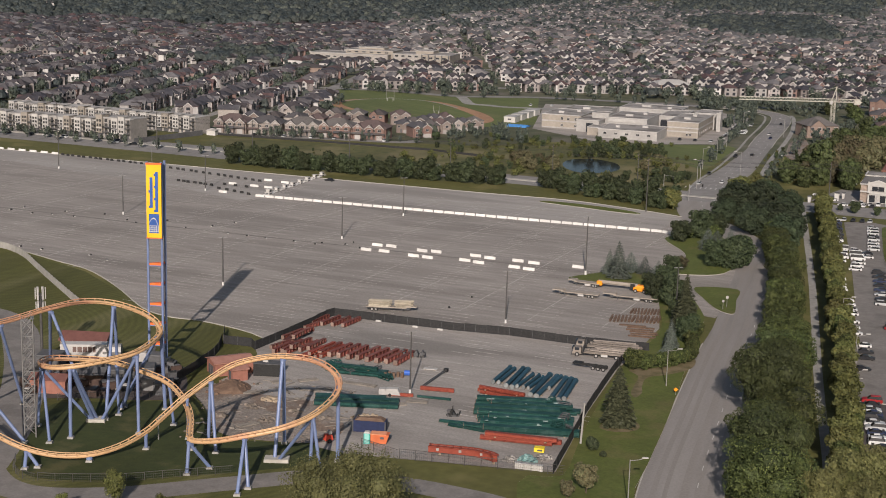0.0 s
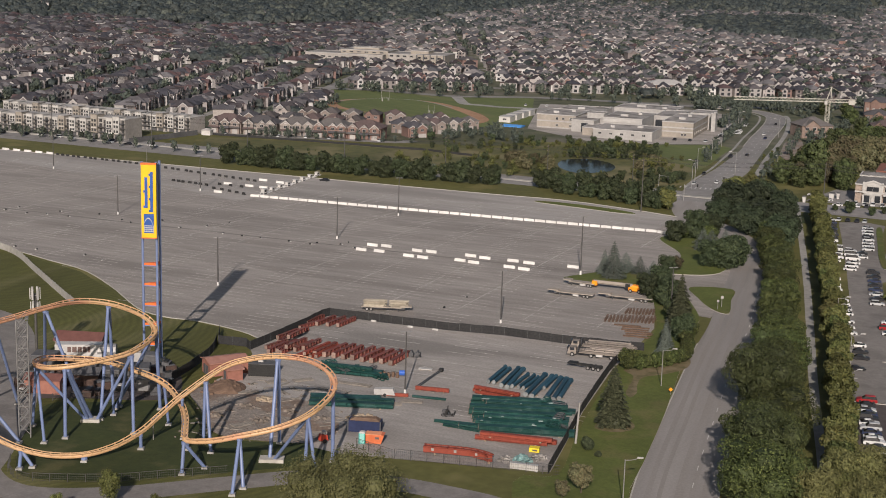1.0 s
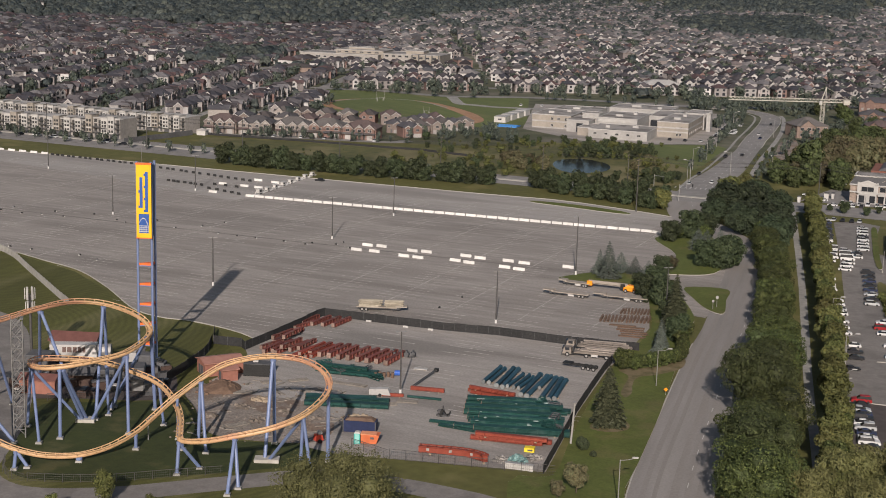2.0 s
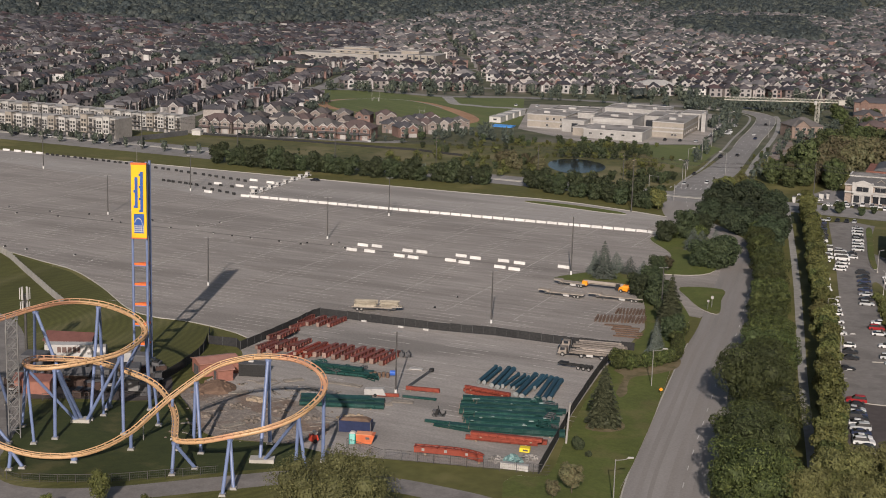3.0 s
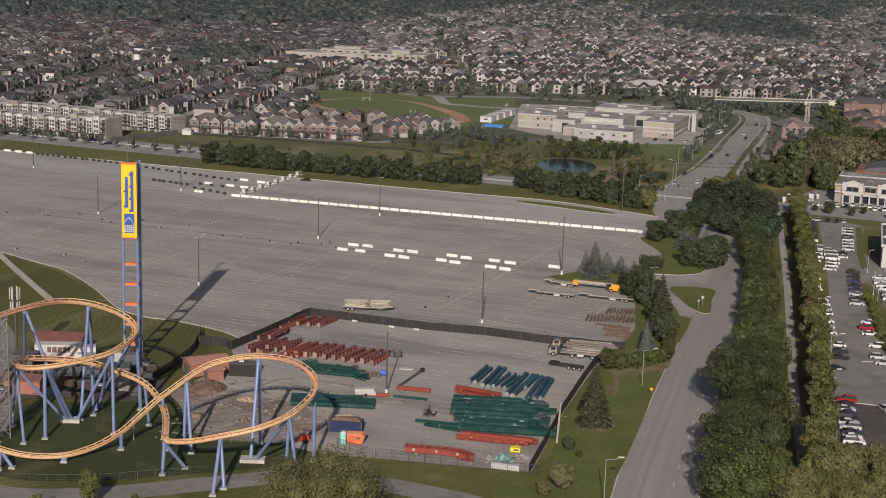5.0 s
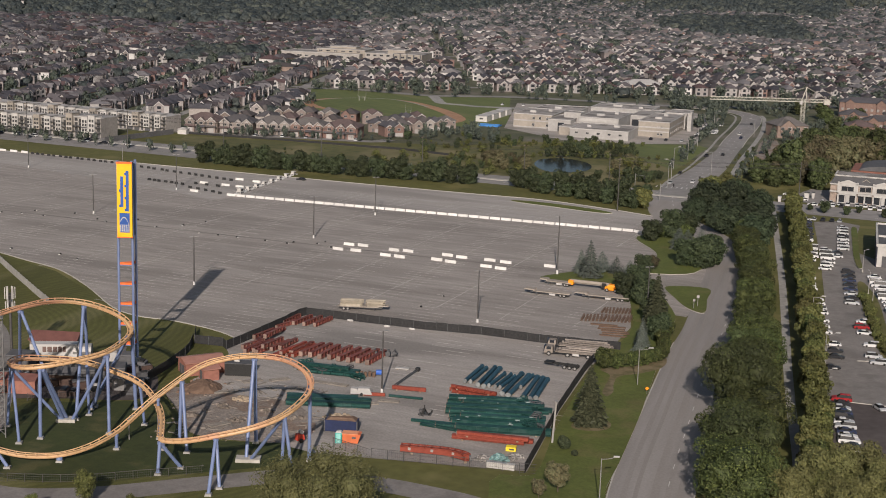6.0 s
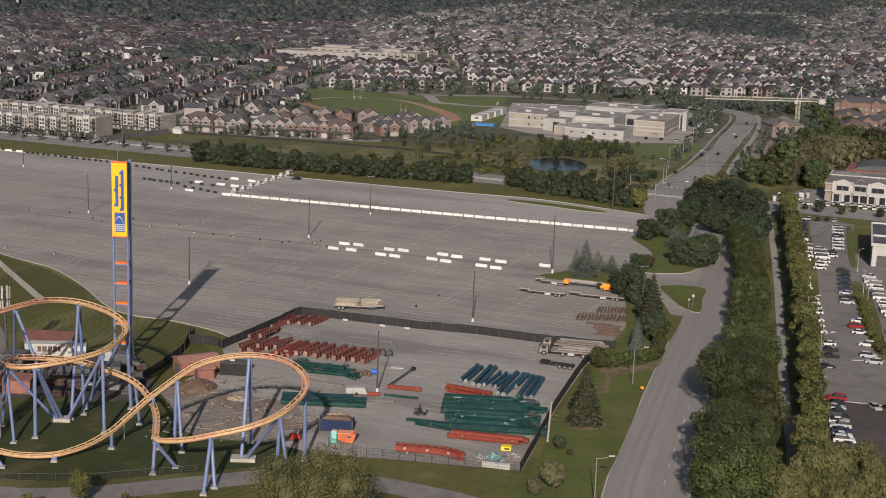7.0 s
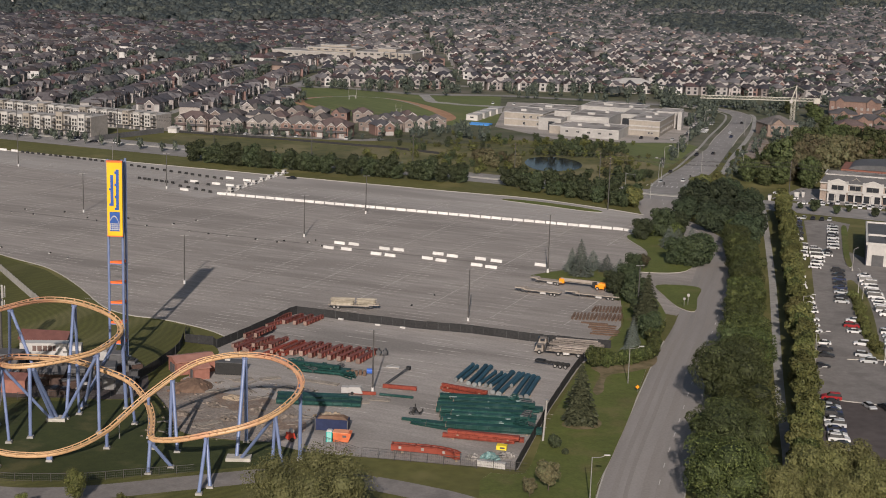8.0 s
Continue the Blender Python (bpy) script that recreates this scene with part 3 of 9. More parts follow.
# ---- land beyond the main street ----
structure("marsh", sheet([(-112, 652), (-60, 628), (0, 601), (60, 575), (90, 562), (103, 590), (118, 640), (100, 690), (60, 690), (16, 668), (-61, 671), (-110, 684)], 0.03), MARSH, "rough marshy meadow in green and tan")
structure("pond", sheet(curve([(54, 636), (60, 642), (67, 643), (74, 634), (76, 622), (73, 609), (66, 602), (58, 600), (53, 607), (51, 622)], 5, True), 0.1), WATER, "dark still pond in the meadow")
structure("suburb_ground", sheet([(-230, 696), (-115, 694), (20, 676), (45, 700), (105, 695), (125, 650), (240, 600), (2400, 1100), (2600, 5400), (-2600, 5400), (-2000, 1500)], 0.025), SUBURB, "mixed gardens and lawns between houses")
structure("sports_field", sheet([(-76, 935), (-70, 840), (-50, 790), (25, 750), (48, 770), (58, 912), (10, 906), (-19, 918), (-42, 931)], 0.05), FIELD, "green school sports field")


def swelling(line, ends, middle, z):
    """A band that is wide in its middle and narrow at both ends."""
    a, b, n = [], [], len(line)
    for i, p in enumerate(line):
        d = (line[min(i + 1, n - 1)] - line[max(i - 1, 0)]).normalized()
        w = ends + (middle - ends) * math.sin(math.pi * i / (n - 1))
        a.append(p - Vector((d.y, -d.x)) * w)
        b.append(p + Vector((d.y, -d.x)) * w)
    return Shape().add([(*p, z) for p in a] + [(*p, z) for p in b], [(i, n + i, n + i + 1, i + 1) for i in range(n - 1)])


structure("running_track", swelling(curve([(-14, 880), (-3, 867), (7, 845), (15, 822), (20.5, 800), (22, 782), (17, 768), (6, 762)], 6), 0.8, 4.2, 0.08), CLAY, "red clay running track")
structure("running_track_west", swelling(curve([(-47, 881), (-57, 872), (-64, 860), (-65, 846), (-60, 830), (-50, 815), (-38, 802)], 6), 0.6, 3.4, 0.08), CLAY, "red clay running track")
structure("track_line", Shape().ribbon(curve([(-64, 858), (-57.7, 870), (-46, 880), (-34, 884), (-18, 882), (-5, 866), (6, 842)], 6), -0.7, 0.7, 0.084), PATH, "pale dry edge of the track")
structure("school_yard", sheet([(45, 752), (72, 708), (108, 702), (124, 706), (137, 706), (157, 776), (175, 824), (173, 842), (150, 870), (60, 880)], 0.06), YARD, "pale grey asphalt school yard")
structure("school_lawn", sheet([(96, 690), (108, 701), (138, 705), (141, 694), (131, 668), (119, 634), (112, 618), (104, 640)], 0.045), FIELD, "fresh green lawn beside the avenue")
structure("field_path", Shape().ribbon(curve([(9, 908), (11, 890), (14, 868), (24, 862), (34, 855), (52, 852), (66, 850)], 6), -3.4, 3.4, 0.075), PATH, "pale path by the field")
structure("house_street", Shape().ribbon(curve([(-118, 698), (-90, 691), (-61, 688), (-23, 682), (-14, 690)], 4), -3.5, 3.5, 0.07), STREET, "grey residential street")
structure("brick_plaza_lot", sheet([(140, 545), (200, 520), (215, 555), (160, 575)], 0.06), STREET, "grey asphalt plaza lot")


# ---- trees ----
def card_crown(lobes, count, size, seed, upward=0.25, core=0.8, droop=0.0, cores=99, shag=0.14, spin=0.42):
    """A crown: leaf clumps set on the outside of overlapping lobes (centre, radii), over an uneven inner mass."""
    r = np.random.RandomState(seed)
    centres = np.array([c for c, _ in lobes], float)
    radii = np.array([q for _, q in lobes], float)
    share = (radii[:, 0] * radii[:, 2]) ** 1.0
    found, ways = [], []
    while sum(map(len, found)) < count:
        pick = r.choice(len(lobes), count, p=share / share.sum())
        d = r.normal(size=(count, 3))
        d[:, 2] = d[:, 2] * 0.9 + upward * 0.6
        d /= np.linalg.norm(d, axis=1)[:, None]
        p = centres[pick] + d * radii[pick] * r.uniform(1 - shag, 1 + shag * 0.75, (count, 1))
        keep = np.ones(count, bool)
        for c, q in zip(centres, radii):
            keep &= (((p - c) / (q * (0.98 - shag))) ** 2).sum(1) > 1
        found.append(p[keep])
        ways.append(d[keep])
    p, d = np.concatenate(found)[:count], np.concatenate(ways)[:count]
    n = len(p)
    normal = d + r.normal(scale=spin, size=(n, 3))
    normal[:, 2] += upward
    normal /= np.linalg.norm(normal, axis=1)[:, None]
    a = np.cross(normal, r.normal(size=(n, 3)))
    a /= np.linalg.norm(a, axis=1)[:, None]
    b = np.cross(normal, a)
    s = size * r.uniform(0.55, 1.3, (n, 1))
    k = r.uniform(0.5, 1.0, (n, 1))
    bend = normal * s * 0.28
    low = np.array((0, 0, -droop)) * s
    v = np.stack([p - a * s + low, p - b * s * k + bend, p + a * s + low, p + b * s * k + bend], 1).reshape(-1, 3)
    shape = Shape()
    shape.v = [tuple(x) for x in v.tolist()]
    shape.f = [(4 * i, 4 * i + 1, 4 * i + 2) for i in range(n)] + [(4 * i, 4 * i + 2, 4 * i + 3) for i in range(n)]
    if core:
        for c, q in lobes[:cores]:
            ball = bmesh.new()
            bmesh.ops.create_icosphere(ball, subdivisions=2 if count > 9000 else 1, radius=1)
            pts = []
            for vert in ball.verts:
                f = core * (0.88 + 0.24 * r.rand())
                pts.append((c[0] + vert.co.x * q[0] * f, c[1] + vert.co.y * q[1] * f, c[2] + vert.co.z * q[2] * f))
            ball.verts.index_update()
            shape.add(pts, [[w.index for w in f.verts] for f in ball.faces])
            ball.free()
    return shape


def broad_lobes(height, spread, seed, lobes=11, low=0.22, lump=1.0):
    r = random.Random(seed)
    out = [((0, 0, height * 0.60), (spread * 0.34, spread * 0.34, height * 0.34))]
    for i in range(lobes):
        a = 2.4 * i + r.uniform(-0.4, 0.4)
        t = (i + 0.5) / lobes
        z = height * (low + 0.10 + (0.78 - low) * t)
        reach = spread * 0.5 * (0.66 * math.sin(math.pi * min(1, 0.30 + 0.62 * (1 - t))) + r.uniform(-0.08, 0.08))
        w = spread * r.uniform(0.17, 0.28) * lump
        out.append(((reach * math.cos(a), reach * math.sin(a), z), (w, w, w * r.uniform(0.75, 1.05))))
    return out


def sub_lobes(masses, each, seed):
    """Small clumps sitting on the outside of the large masses of a crown."""
    r = np.random.RandomState(seed + 500)
    out = []
    for c, q in masses:
        for _ in range(each):
            d = r.normal(size=3)
            d[2] = abs(d[2]) * 0.9 - 0.25
            d /= np.linalg.norm(d)
            w = q[0] * r.uniform(0.26, 0.44)
            out.append((tuple(np.array(c) + d * np.array(q) * 0.88), (w, w, w * 0.85)))
    return out


def trunk_shape(height, girth, seed, limbs=5):
    r = random.Random(seed)
    s = Shape().tube((0, 0, -0.1), (0, 0, height * 0.32), girth, 8, girth * 0.75).tube((0, 0, height * 0.32), (r.uniform(-0.3, 0.3), r.uniform(-0.3, 0.3), height * 0.75), girth * 0.75, 7, girth * 0.25)
    for i in range(limbs):
        a = 2.4 * i
        z = height * r.uniform(0.25, 0.5)
        s.tube((0, 0, z), (math.cos(a) * height * 0.2, math.sin(a) * height * 0.2, z + height * 0.22), girth * 0.4, 5, girth * 0.12)
    return s


def broad_tree(height, spread, material, seed, label, name="maple_tree", count=1500, size=0.42, low=0.2, lobes=10, lump=1.0, core=0.8, shag=0.14, fine=0):
    """fine: small clumps on every lobe, for crowns that are seen from near by."""
    tree = thing(name, label, "tree")
    part("trunk", trunk_shape(height, height * 0.022, seed), BARK, tree)
    masses = broad_lobes(height, spread, seed, lobes, low, lump)
    clumps = masses + sub_lobes(masses, fine, seed) if fine else masses
    part("crown", card_crown(clumps, count, size, seed, core=core, shag=shag, cores=len(masses), spin=0.34 if fine else 0.42), material, tree)
    return tree


def spruce_tree(height, spread, material, seed, label, count=1500, bare=False):
    tree = thing("spruce_tree", label, "tree")
    r = np.random.RandomState(seed)
    part("trunk", Shape().tube((0, 0, -0.1), (0, 0, height * 0.97), height * 0.018, 7, 0.03), BARK, tree)
    t = r.rand(count) ** 0.72
    tier = np.round(t * 15) / 15 + r.normal(scale=0.012, size=count)
    z = height * (0.06 + 0.93 * (1 - np.clip(tier, 0, 1)))
    radius = spread * 0.5 * (0.05 + 0.95 * np.clip(tier, 0, 1) ** 0.85)
    a = r.uniform(0, 2 * np.pi, count)
    wave = 1 + 0.20 * np.sin(a * 5 + 17 * tier) + 0.16 * np.sin(a * 3 + 11 * tier)
    out = radius * wave * r.uniform(0.45, 1.05, count)
    p = np.stack([out * np.cos(a), out * np.sin(a), z - out * 0.22], 1)
    d = np.stack([np.cos(a), np.sin(a), -0.32 * np.ones(count)], 1)
    side = np.stack([-np.sin(a), np.cos(a), r.normal(scale=0.25, size=count)], 1)
    s = (0.22 + 0.34 * np.clip(tier, 0, 1))[:, None] * (height / 11) * r.uniform(0.7, 1.25, (count, 1))
    up = np.array((0, 0, 1.0))
    v = np.stack([p - d * s * 0.7, p - side * s * 0.55 + up * s * 0.05, p + d * s, p + side * s * 0.55 + up * s * 0.05], 1).reshape(-1, 3)
    crown = Shape()
    crown.v = [tuple(x) for x in v.tolist()]
    crown.f = [q for i in range(count) for q in ((4 * i, 4 * i + 1, 4 * i + 2), (4 * i, 4 * i + 2, 4 * i + 3))]
    if not bare:
        ring = [(math.cos(k * math.pi / 5), math.sin(k * math.pi / 5)) for k in range(10)]
        for lo, hi in ((0.08, 0.45), (0.35, 0.7), (0.6, 0.95)):
            crown.hull([(x * spread * 0.40 * (1 - lo), y * spread * 0.40 * (1 - lo), height * lo) for x, y in ring], [(x * spread * 0.10 * (1 - hi), y * spread * 0.10 * (1 - hi), height * hi) for x, y in ring])
    part("crown", crown, material, tree)
    return tree


def bush_shape(width, height, seed, count=420, size=0.28):
    r = random.Random(seed)
    lobes = [((r.uniform(-0.3, 0.3) * width, r.uniform(-0.3, 0.3) * width, height * r.uniform(0.3, 0.6)), (width * r.uniform(0.2, 0.3),) * 2 + (height * r.uniform(0.3, 0.45),)) for _ in range(5)]
    return card_crown(lobes, count, size, seed)


SAPLINGS = {}


def plant(kind, make, spots, group=""):
    """Copies of a kind of tree at (x, y, size); the first is built, the others share its meshes."""
    r = random.Random(len(SAPLINGS) + 7)
    for x, y, size in spots:
        m = at(x, y, 0.0, r.uniform(0, 360), size, size * r.uniform(0.92, 1.1))
        if kind not in SAPLINGS:
            SAPLINGS[kind] = make()
            SAPLINGS[kind].matrix_basis = m
            if group:
                tagged(SAPLINGS[kind], group=group)
        else:
            copy_thing(SAPLINGS[kind], m)


def line_spots(line, gap, wobble, low, high, seed, start=0.0):
    r = random.Random(seed)
    return [(x + r.uniform(-wobble, wobble), y + r.uniform(-wobble, wobble), r.uniform(low, high)) for x, y, _ in along([Vector(p) for p in line], gap, start)]


# the thick row beside the drive: three forms of maple mixed with some yellowing ones
ROW_LINE = curve([(53.6, 222), (57.8, 237), (66.6, 272), (74.9, 304), (82.6, 338), (92.0, 379), (100.6, 422), (107.0, 460)], 6)


row_spots = line_spots([p for p in ROW_LINE if p.y < 296], 12.2, 1.4, 0.88, 1.14, 11, start=4.0) + line_spots([p for p in ROW_LINE if p.y >= 300], 8.6, 1.0, 0.7, 0.92, 15)
row_fill = line_spots([(p.x + 0.6, p.y) for p in ROW_LINE if p.y < 305], 12.0, 1.2, 0.46, 0.62, 12, start=9.0)
near_row, far_row = [q for q in row_spots if q[1] < 300], [q for q in row_spots if q[1] >= 300]
for kind, spots, count, size, fine in (("near", near_row, 9500, 0.165, 6), ("row", far_row, 4200, 0.25, 5)):
    plant(kind + "_a", lambda: broad_tree(11.6, 12.6, LEAF, 21, "broad dense green maple in the row beside the drive", count=count, size=size, low=0.08, lobes=10, lump=1.05, core=0.66, shag=0.13, fine=fine), spots[0::3], "trees along the drive")
    plant(kind + "_b", lambda: broad_tree(12.4, 12.0, LEAF_DEEP, 22, "tall dark green maple in the row beside the drive", count=count, size=size, low=0.08, lobes=10, lump=1.05, core=0.66, shag=0.13, fine=fine), spots[1::3], "trees along the drive")
    plant(kind + "_c", lambda: broad_tree(10.6, 12.8, LEAF, 23, "green maple with a lumpy crown beside the drive", count=count, size=size, low=0.08, lobes=11, lump=1.0, core=0.66, shag=0.13, fine=fine), spots[2::3], "trees along the drive")
plant("row_fill", lambda: broad_tree(10.0, 9.5, LEAF, 28, "smaller green maple filling the row beside the drive", count=2600, size=0.22, low=0.08, lobes=11, core=0.7, fine=4), row_fill, "trees along the drive")
plant("row_y", lambda: broad_tree(9.0, 6.5, LEAF_YELLOW, 29, "yellowing maple in the row beside the drive", count=2400, size=0.19, fine=4), [(60.5, 244, 1.0), (66.5, 262, 0.8), (58, 236, 0.7), (88, 362, 0.7)], "trees along the drive")
# the dark big group at the drive's far bend
far_group = [(103, 472, 1.15), (97, 494, 0.85), (110, 480, 1.1), (104, 500, 1.25), (112, 505, 1.1), (118, 488, 1.0), (104, 514, 1.0), (108, 520, 1.05), (117, 520, 1.0), (122, 505, 1.0), (110, 455, 0.95), (116, 470, 0.9), (121, 535, 0.95)]
plant("bend", lambda: broad_tree(9.2, 9.8, LEAF_BLUE, 25, "large dark blue green maple at the drive's bend", count=2400, size=0.32, low=0.08, core=0.72, fine=4), far_group)
plant("verge_tall", lambda: broad_tree(7.2, 6.4, LEAF_DARK, 26, "dark round tree in the street median", "small_tree", count=900, size=0.36, low=0.1), [(150, 519, 0.62), (157, 515, 0.7), (163, 520, 0.6), (170, 511, 0.75), (176, 514, 0.7), (184, 506, 0.75), (146, 524, 0.55), (152, 527, 0.5)])
# the row between footpath and car park
side_row = line_spots([(67.5, 222), (81.4, 277), (92.6, 321), (106.2, 380), (119.2, 436), (130.4, 486), (137, 516)], 5.0, 0.7, 0.85, 1.15, 13)
plant("side_a", lambda: broad_tree(8.2, 5.0, LEAF_OLIVE, 31, "olive green tree between footpath and car park", count=1700, size=0.25, low=0.1, core=0.7, fine=3), side_row[0::3], "trees by the footpath")
plant("side_b", lambda: broad_tree(7.8, 4.8, LEAF, 32, "green tree between footpath and car park", count=1700, size=0.25, low=0.1, core=0.7, fine=3), side_row[1::3], "trees by the footpath")
plant("side_y", lambda: broad_tree(7.6, 5.0, LEAF_YELLOW, 33, "yellow green tree between footpath and car park", count=1700, size=0.25, low=0.1, core=0.7, fine=3), side_row[2::3] + [(109, 392, 1.0), (112.5, 408, 1.05), (118, 430, 0.9), (72.6, 246, 1.05)], "trees by the footpath")
# big crowns at the lower edge of the view
plant("willow", lambda: broad_tree(12.9, 21, LEAF_PALE, 41, "large spreading olive green ash tree on the lawn", "ash_tree", count=30000, size=0.165, low=0.12, lobes=40, lump=0.6, core=0.55, shag=0.40), [(-13.6, 209.5, 0.97)])
plant("edge_tree", lambda: broad_tree(10.5, 11, LEAF_EDGE, 42, "pale olive tree with open crown by the car park", "ash_tree", count=9000, size=0.19, low=0.1, lobes=18, lump=0.8, core=0.62, shag=0.26, fine=4), [(70, 228, 0.95), (77, 232, 0.95), (62.5, 222, 0.85), (78, 222, 0.95), (70, 218, 0.9), (84.5, 228.5, 0.8)])
plant("young", lambda: broad_tree(7.5, 5.2, LEAF_BROWN, 43, "small thin tree with brownish leaves on the verge", "young_tree", count=1200, size=0.22), [(25.5, 232, 0.78), (22, 229, 0.6), (70, 411.5, 0.95)])
plant("young_g", lambda: broad_tree(7.5, 5.0, LEAF_OLIVE, 44, "small olive tree beside the service path", "young_tree", count=1200, size=0.22), [(-52.5, 222, 0.7), (-44, 217, 0.7), (-60, 217.5, 0.6)])
# spruces and shrubs on the verge
HEDGE_SPOTS = line_spots(curve([(42.6, 307.5), (46.5, 308.5), (51.5, 310.5), (55.2, 314.5), (57.5, 319), (58.6, 325), (59.6, 332)], 4), 2.3, 0.5, 0.66, 0.8, 24)
plant("spruce", lambda: spruce_tree(11.5, 6.5, NEEDLES, 51, "tall dense green spruce on the grass verge", 4600), [(35, 269, 1.0), (60.5, 347, 1.0)])
plant("spruce_blue", lambda: spruce_tree(10.2, 6.6, NEEDLES_BLUE, 52, "blue grey spruce on the grass island", 2200, True), [(50, 400, 1.0), (48, 405, 0.7), (52.5, 318, 0.72), (54, 327, 0.6)])
plant("pine_blue", lambda: spruce_tree(8.0, 8.4, NEEDLES_BLUE, 53, "wide blue grey pine with open branches on the grass island", 2600, True), [(54.6, 409, 0.8), (58.4, 406.5, 0.85), (62.0, 404.5, 0.72), (82.6, 444, 0.8), (86.4, 447, 1.0), (90.4, 445.5, 1.0), (94, 448, 0.85), (84.6, 452, 0.9)])
plant("verge_tree", lambda: broad_tree(7.0, 6.6, LEAF, 45, "low bushy green tree on the verge", "small_tree", count=2200, size=0.26, low=0.05, lobes=16, lump=0.75), HEDGE_SPOTS + [(61.6, 343, 0.7), (62.4, 352, 0.8), (62.6, 358, 0.7), (61, 361, 0.8), (63, 366, 0.75), (62, 338, 0.8), (59, 331, 0.7), (60.5, 374, 0.9), (57.5, 388, 0.9), (64, 391, 0.75), (64.5, 383, 0.8), (62.5, 378, 0.85), (64.5, 374, 0.7), (88, 458, 1.1), (80, 462, 0.9)])
plant("verge_dark", lambda: broad_tree(7.6, 6.8, LEAF_DARK, 46, "dark green bushy tree on the island", "small_tree", count=2200, size=0.26, low=0.05), [(81, 419, 1.15), (85.6, 418, 1.25), (89.6, 421.5, 1.1), (76.5, 457, 0.9), (84, 463, 1.1), (90, 466, 1.0), (57, 379, 0.8), (66, 404, 0.7), (60.6, 369, 0.9), (61.5, 384, 0.85), (59.8, 352, 0.7), (58.8, 334, 0.8)])
shrub = tagged(part("shrub", bush_shape(4.0, 3.0, 61, 1200, 0.22), LEAF_DARK), "dark green round shrub on the grass", "shrub")
shrub.matrix_basis = at(28.9, 254, 0.2, 0, 0.7, 0.85)
for x, y, s in ((30.5, 250.5, 0.5), (57, 372, 0.8)):
    copy_thing(shrub, at(x, y, 0.1, 50, s))

# hedge of trees along the main street
hedge = line_spots(curve([(-88, 599), (-60, 587), (-25, 575), (8, 566), (26, 562)], 5), 4.3, 1.5, 0.85, 1.1, 14)
plant("hedge_a", lambda: broad_tree(8.6, 7.6, LEAF_DARK, 47, "dark bushy tree in the row along the street", "street_tree", count=1100, size=0.40, low=0.02), hedge[0::2], "trees along the street")
plant("hedge_b", lambda: broad_tree(8.0, 7.4, LEAF_DARK, 48, "green bushy tree in the row along the street", "street_tree", count=1100, size=0.40, low=0.02), hedge[1::2], "trees along the street")
plant("hedge_a", None, line_spots([(40, 558), (52, 551), (64, 543), (76, 532), (86, 520)], 4.4, 2.0, 0.78, 1.0, 16))
plant("hedge_b", None, line_spots([(46, 546), (58, 538), (70, 528), (80, 514)], 4.8, 1.8, 0.7, 0.92, 17))
plant("hedge_y", lambda: broad_tree(8.5, 6.5, LEAF_YELLOW, 49, "yellow green tree near the street corner", "street_tree", count=1000, size=0.40, low=0.05), [(83, 517, 0.95), (112, 548, 1.0), (117, 556, 1.0), (124, 566, 0.9)])
# wood on the far right, brownish green
wood = [(random.Random(i).uniform(-1, 1), random.Random(i + 900).uniform(0, 1)) for i in range(104)]
wood_spots = [(118 + 92 * t + 26 * s * (0.5 + 0.5 * t), 560 + 118 * t + 14 * s - 18 * t * s, 0.9 + 0.35 * random.Random(i).random()) for i, (s, t) in enumerate(wood)]
wood_spots = [(x, y, s) for x, y, s in wood_spots if not (x > 140 and y < 596) and x > 152 + 0.42 * (y - 600)]
plant("wood_a", lambda: broad_tree(10.5, 9.0, LEAF_BROWN, 71, "brownish green tree at the wood's edge", "wood_tree", count=1000, size=0.42, low=0.05), wood_spots[0::3])
plant("wood_b", lambda: broad_tree(10.5, 9.0, LEAF_DEEP, 72, "dull green tree at the wood's edge", "wood_tree", count=1000, size=0.42, low=0.05), wood_spots[1::3])
plant("wood_c", lambda: broad_tree(10.0, 9.0, LEAF_BROWN, 73, "brownish tree at the wood's edge", "wood_tree", count=1000, size=0.42, low=0.05), wood_spots[2::3])
shrub_strip = tagged(part("shrub", bush_shape(2.6, 1.7, 63, 500, 0.2), LEAF_OLIVE), "olive shrub in the planted strip", "shrub", "planted strip shrubs")
for k, (x, y, _) in enumerate(along([Vector((111.5, 325)), Vector((116.5, 350)), Vector((122.5, 378)), Vector((124, 384))], 2.1)):
    m = at(x + random.Random(k).uniform(-0.7, 0.7), y, 0.2, 60 * k, random.Random(k + 50).uniform(0.7, 1.25))
    if k:
        copy_thing(shrub_strip, m)
    else:
        shrub_strip.matrix_basis = m
# thin trees and bushes in the meadow and by the school
r0 = random.Random(81)
meadow = [(r0.uniform(36, 112), r0.uniform(628, 694), r0.uniform(0.35, 0.8)) for _ in range(28)]
meadow += [(r0.uniform(84, 108), r0.uniform(575, 600), r0.uniform(0.4, 0.75)) for _ in range(8)]
meadow += [(r0.uniform(10, 50), r0.uniform(604, 640), r0.uniform(0.5, 0.8)) for _ in range(20)]
meadow += [(x, 676 - 0.33 * (x + 100) - r0.uniform(6, 52), r0.uniform(0.2, 0.42)) for x in [r0.uniform(-95, 30) for _ in range(14)]]
meadow += [(r0.uniform(28, 104), r0.uniform(640, 690), r0.uniform(0.3, 0.62)) for _ in range(18)]
meadow += [(x, 646 + r0.uniform(-2, 3), r0.uniform(0.75, 1.1)) for x in range(56, 96, 3)]
meadow += [(x, 697 - 0.1 * abs(x - 70) + r0.uniform(-4, 4), r0.uniform(0.55, 0.9)) for x in range(32, 104, 6)]
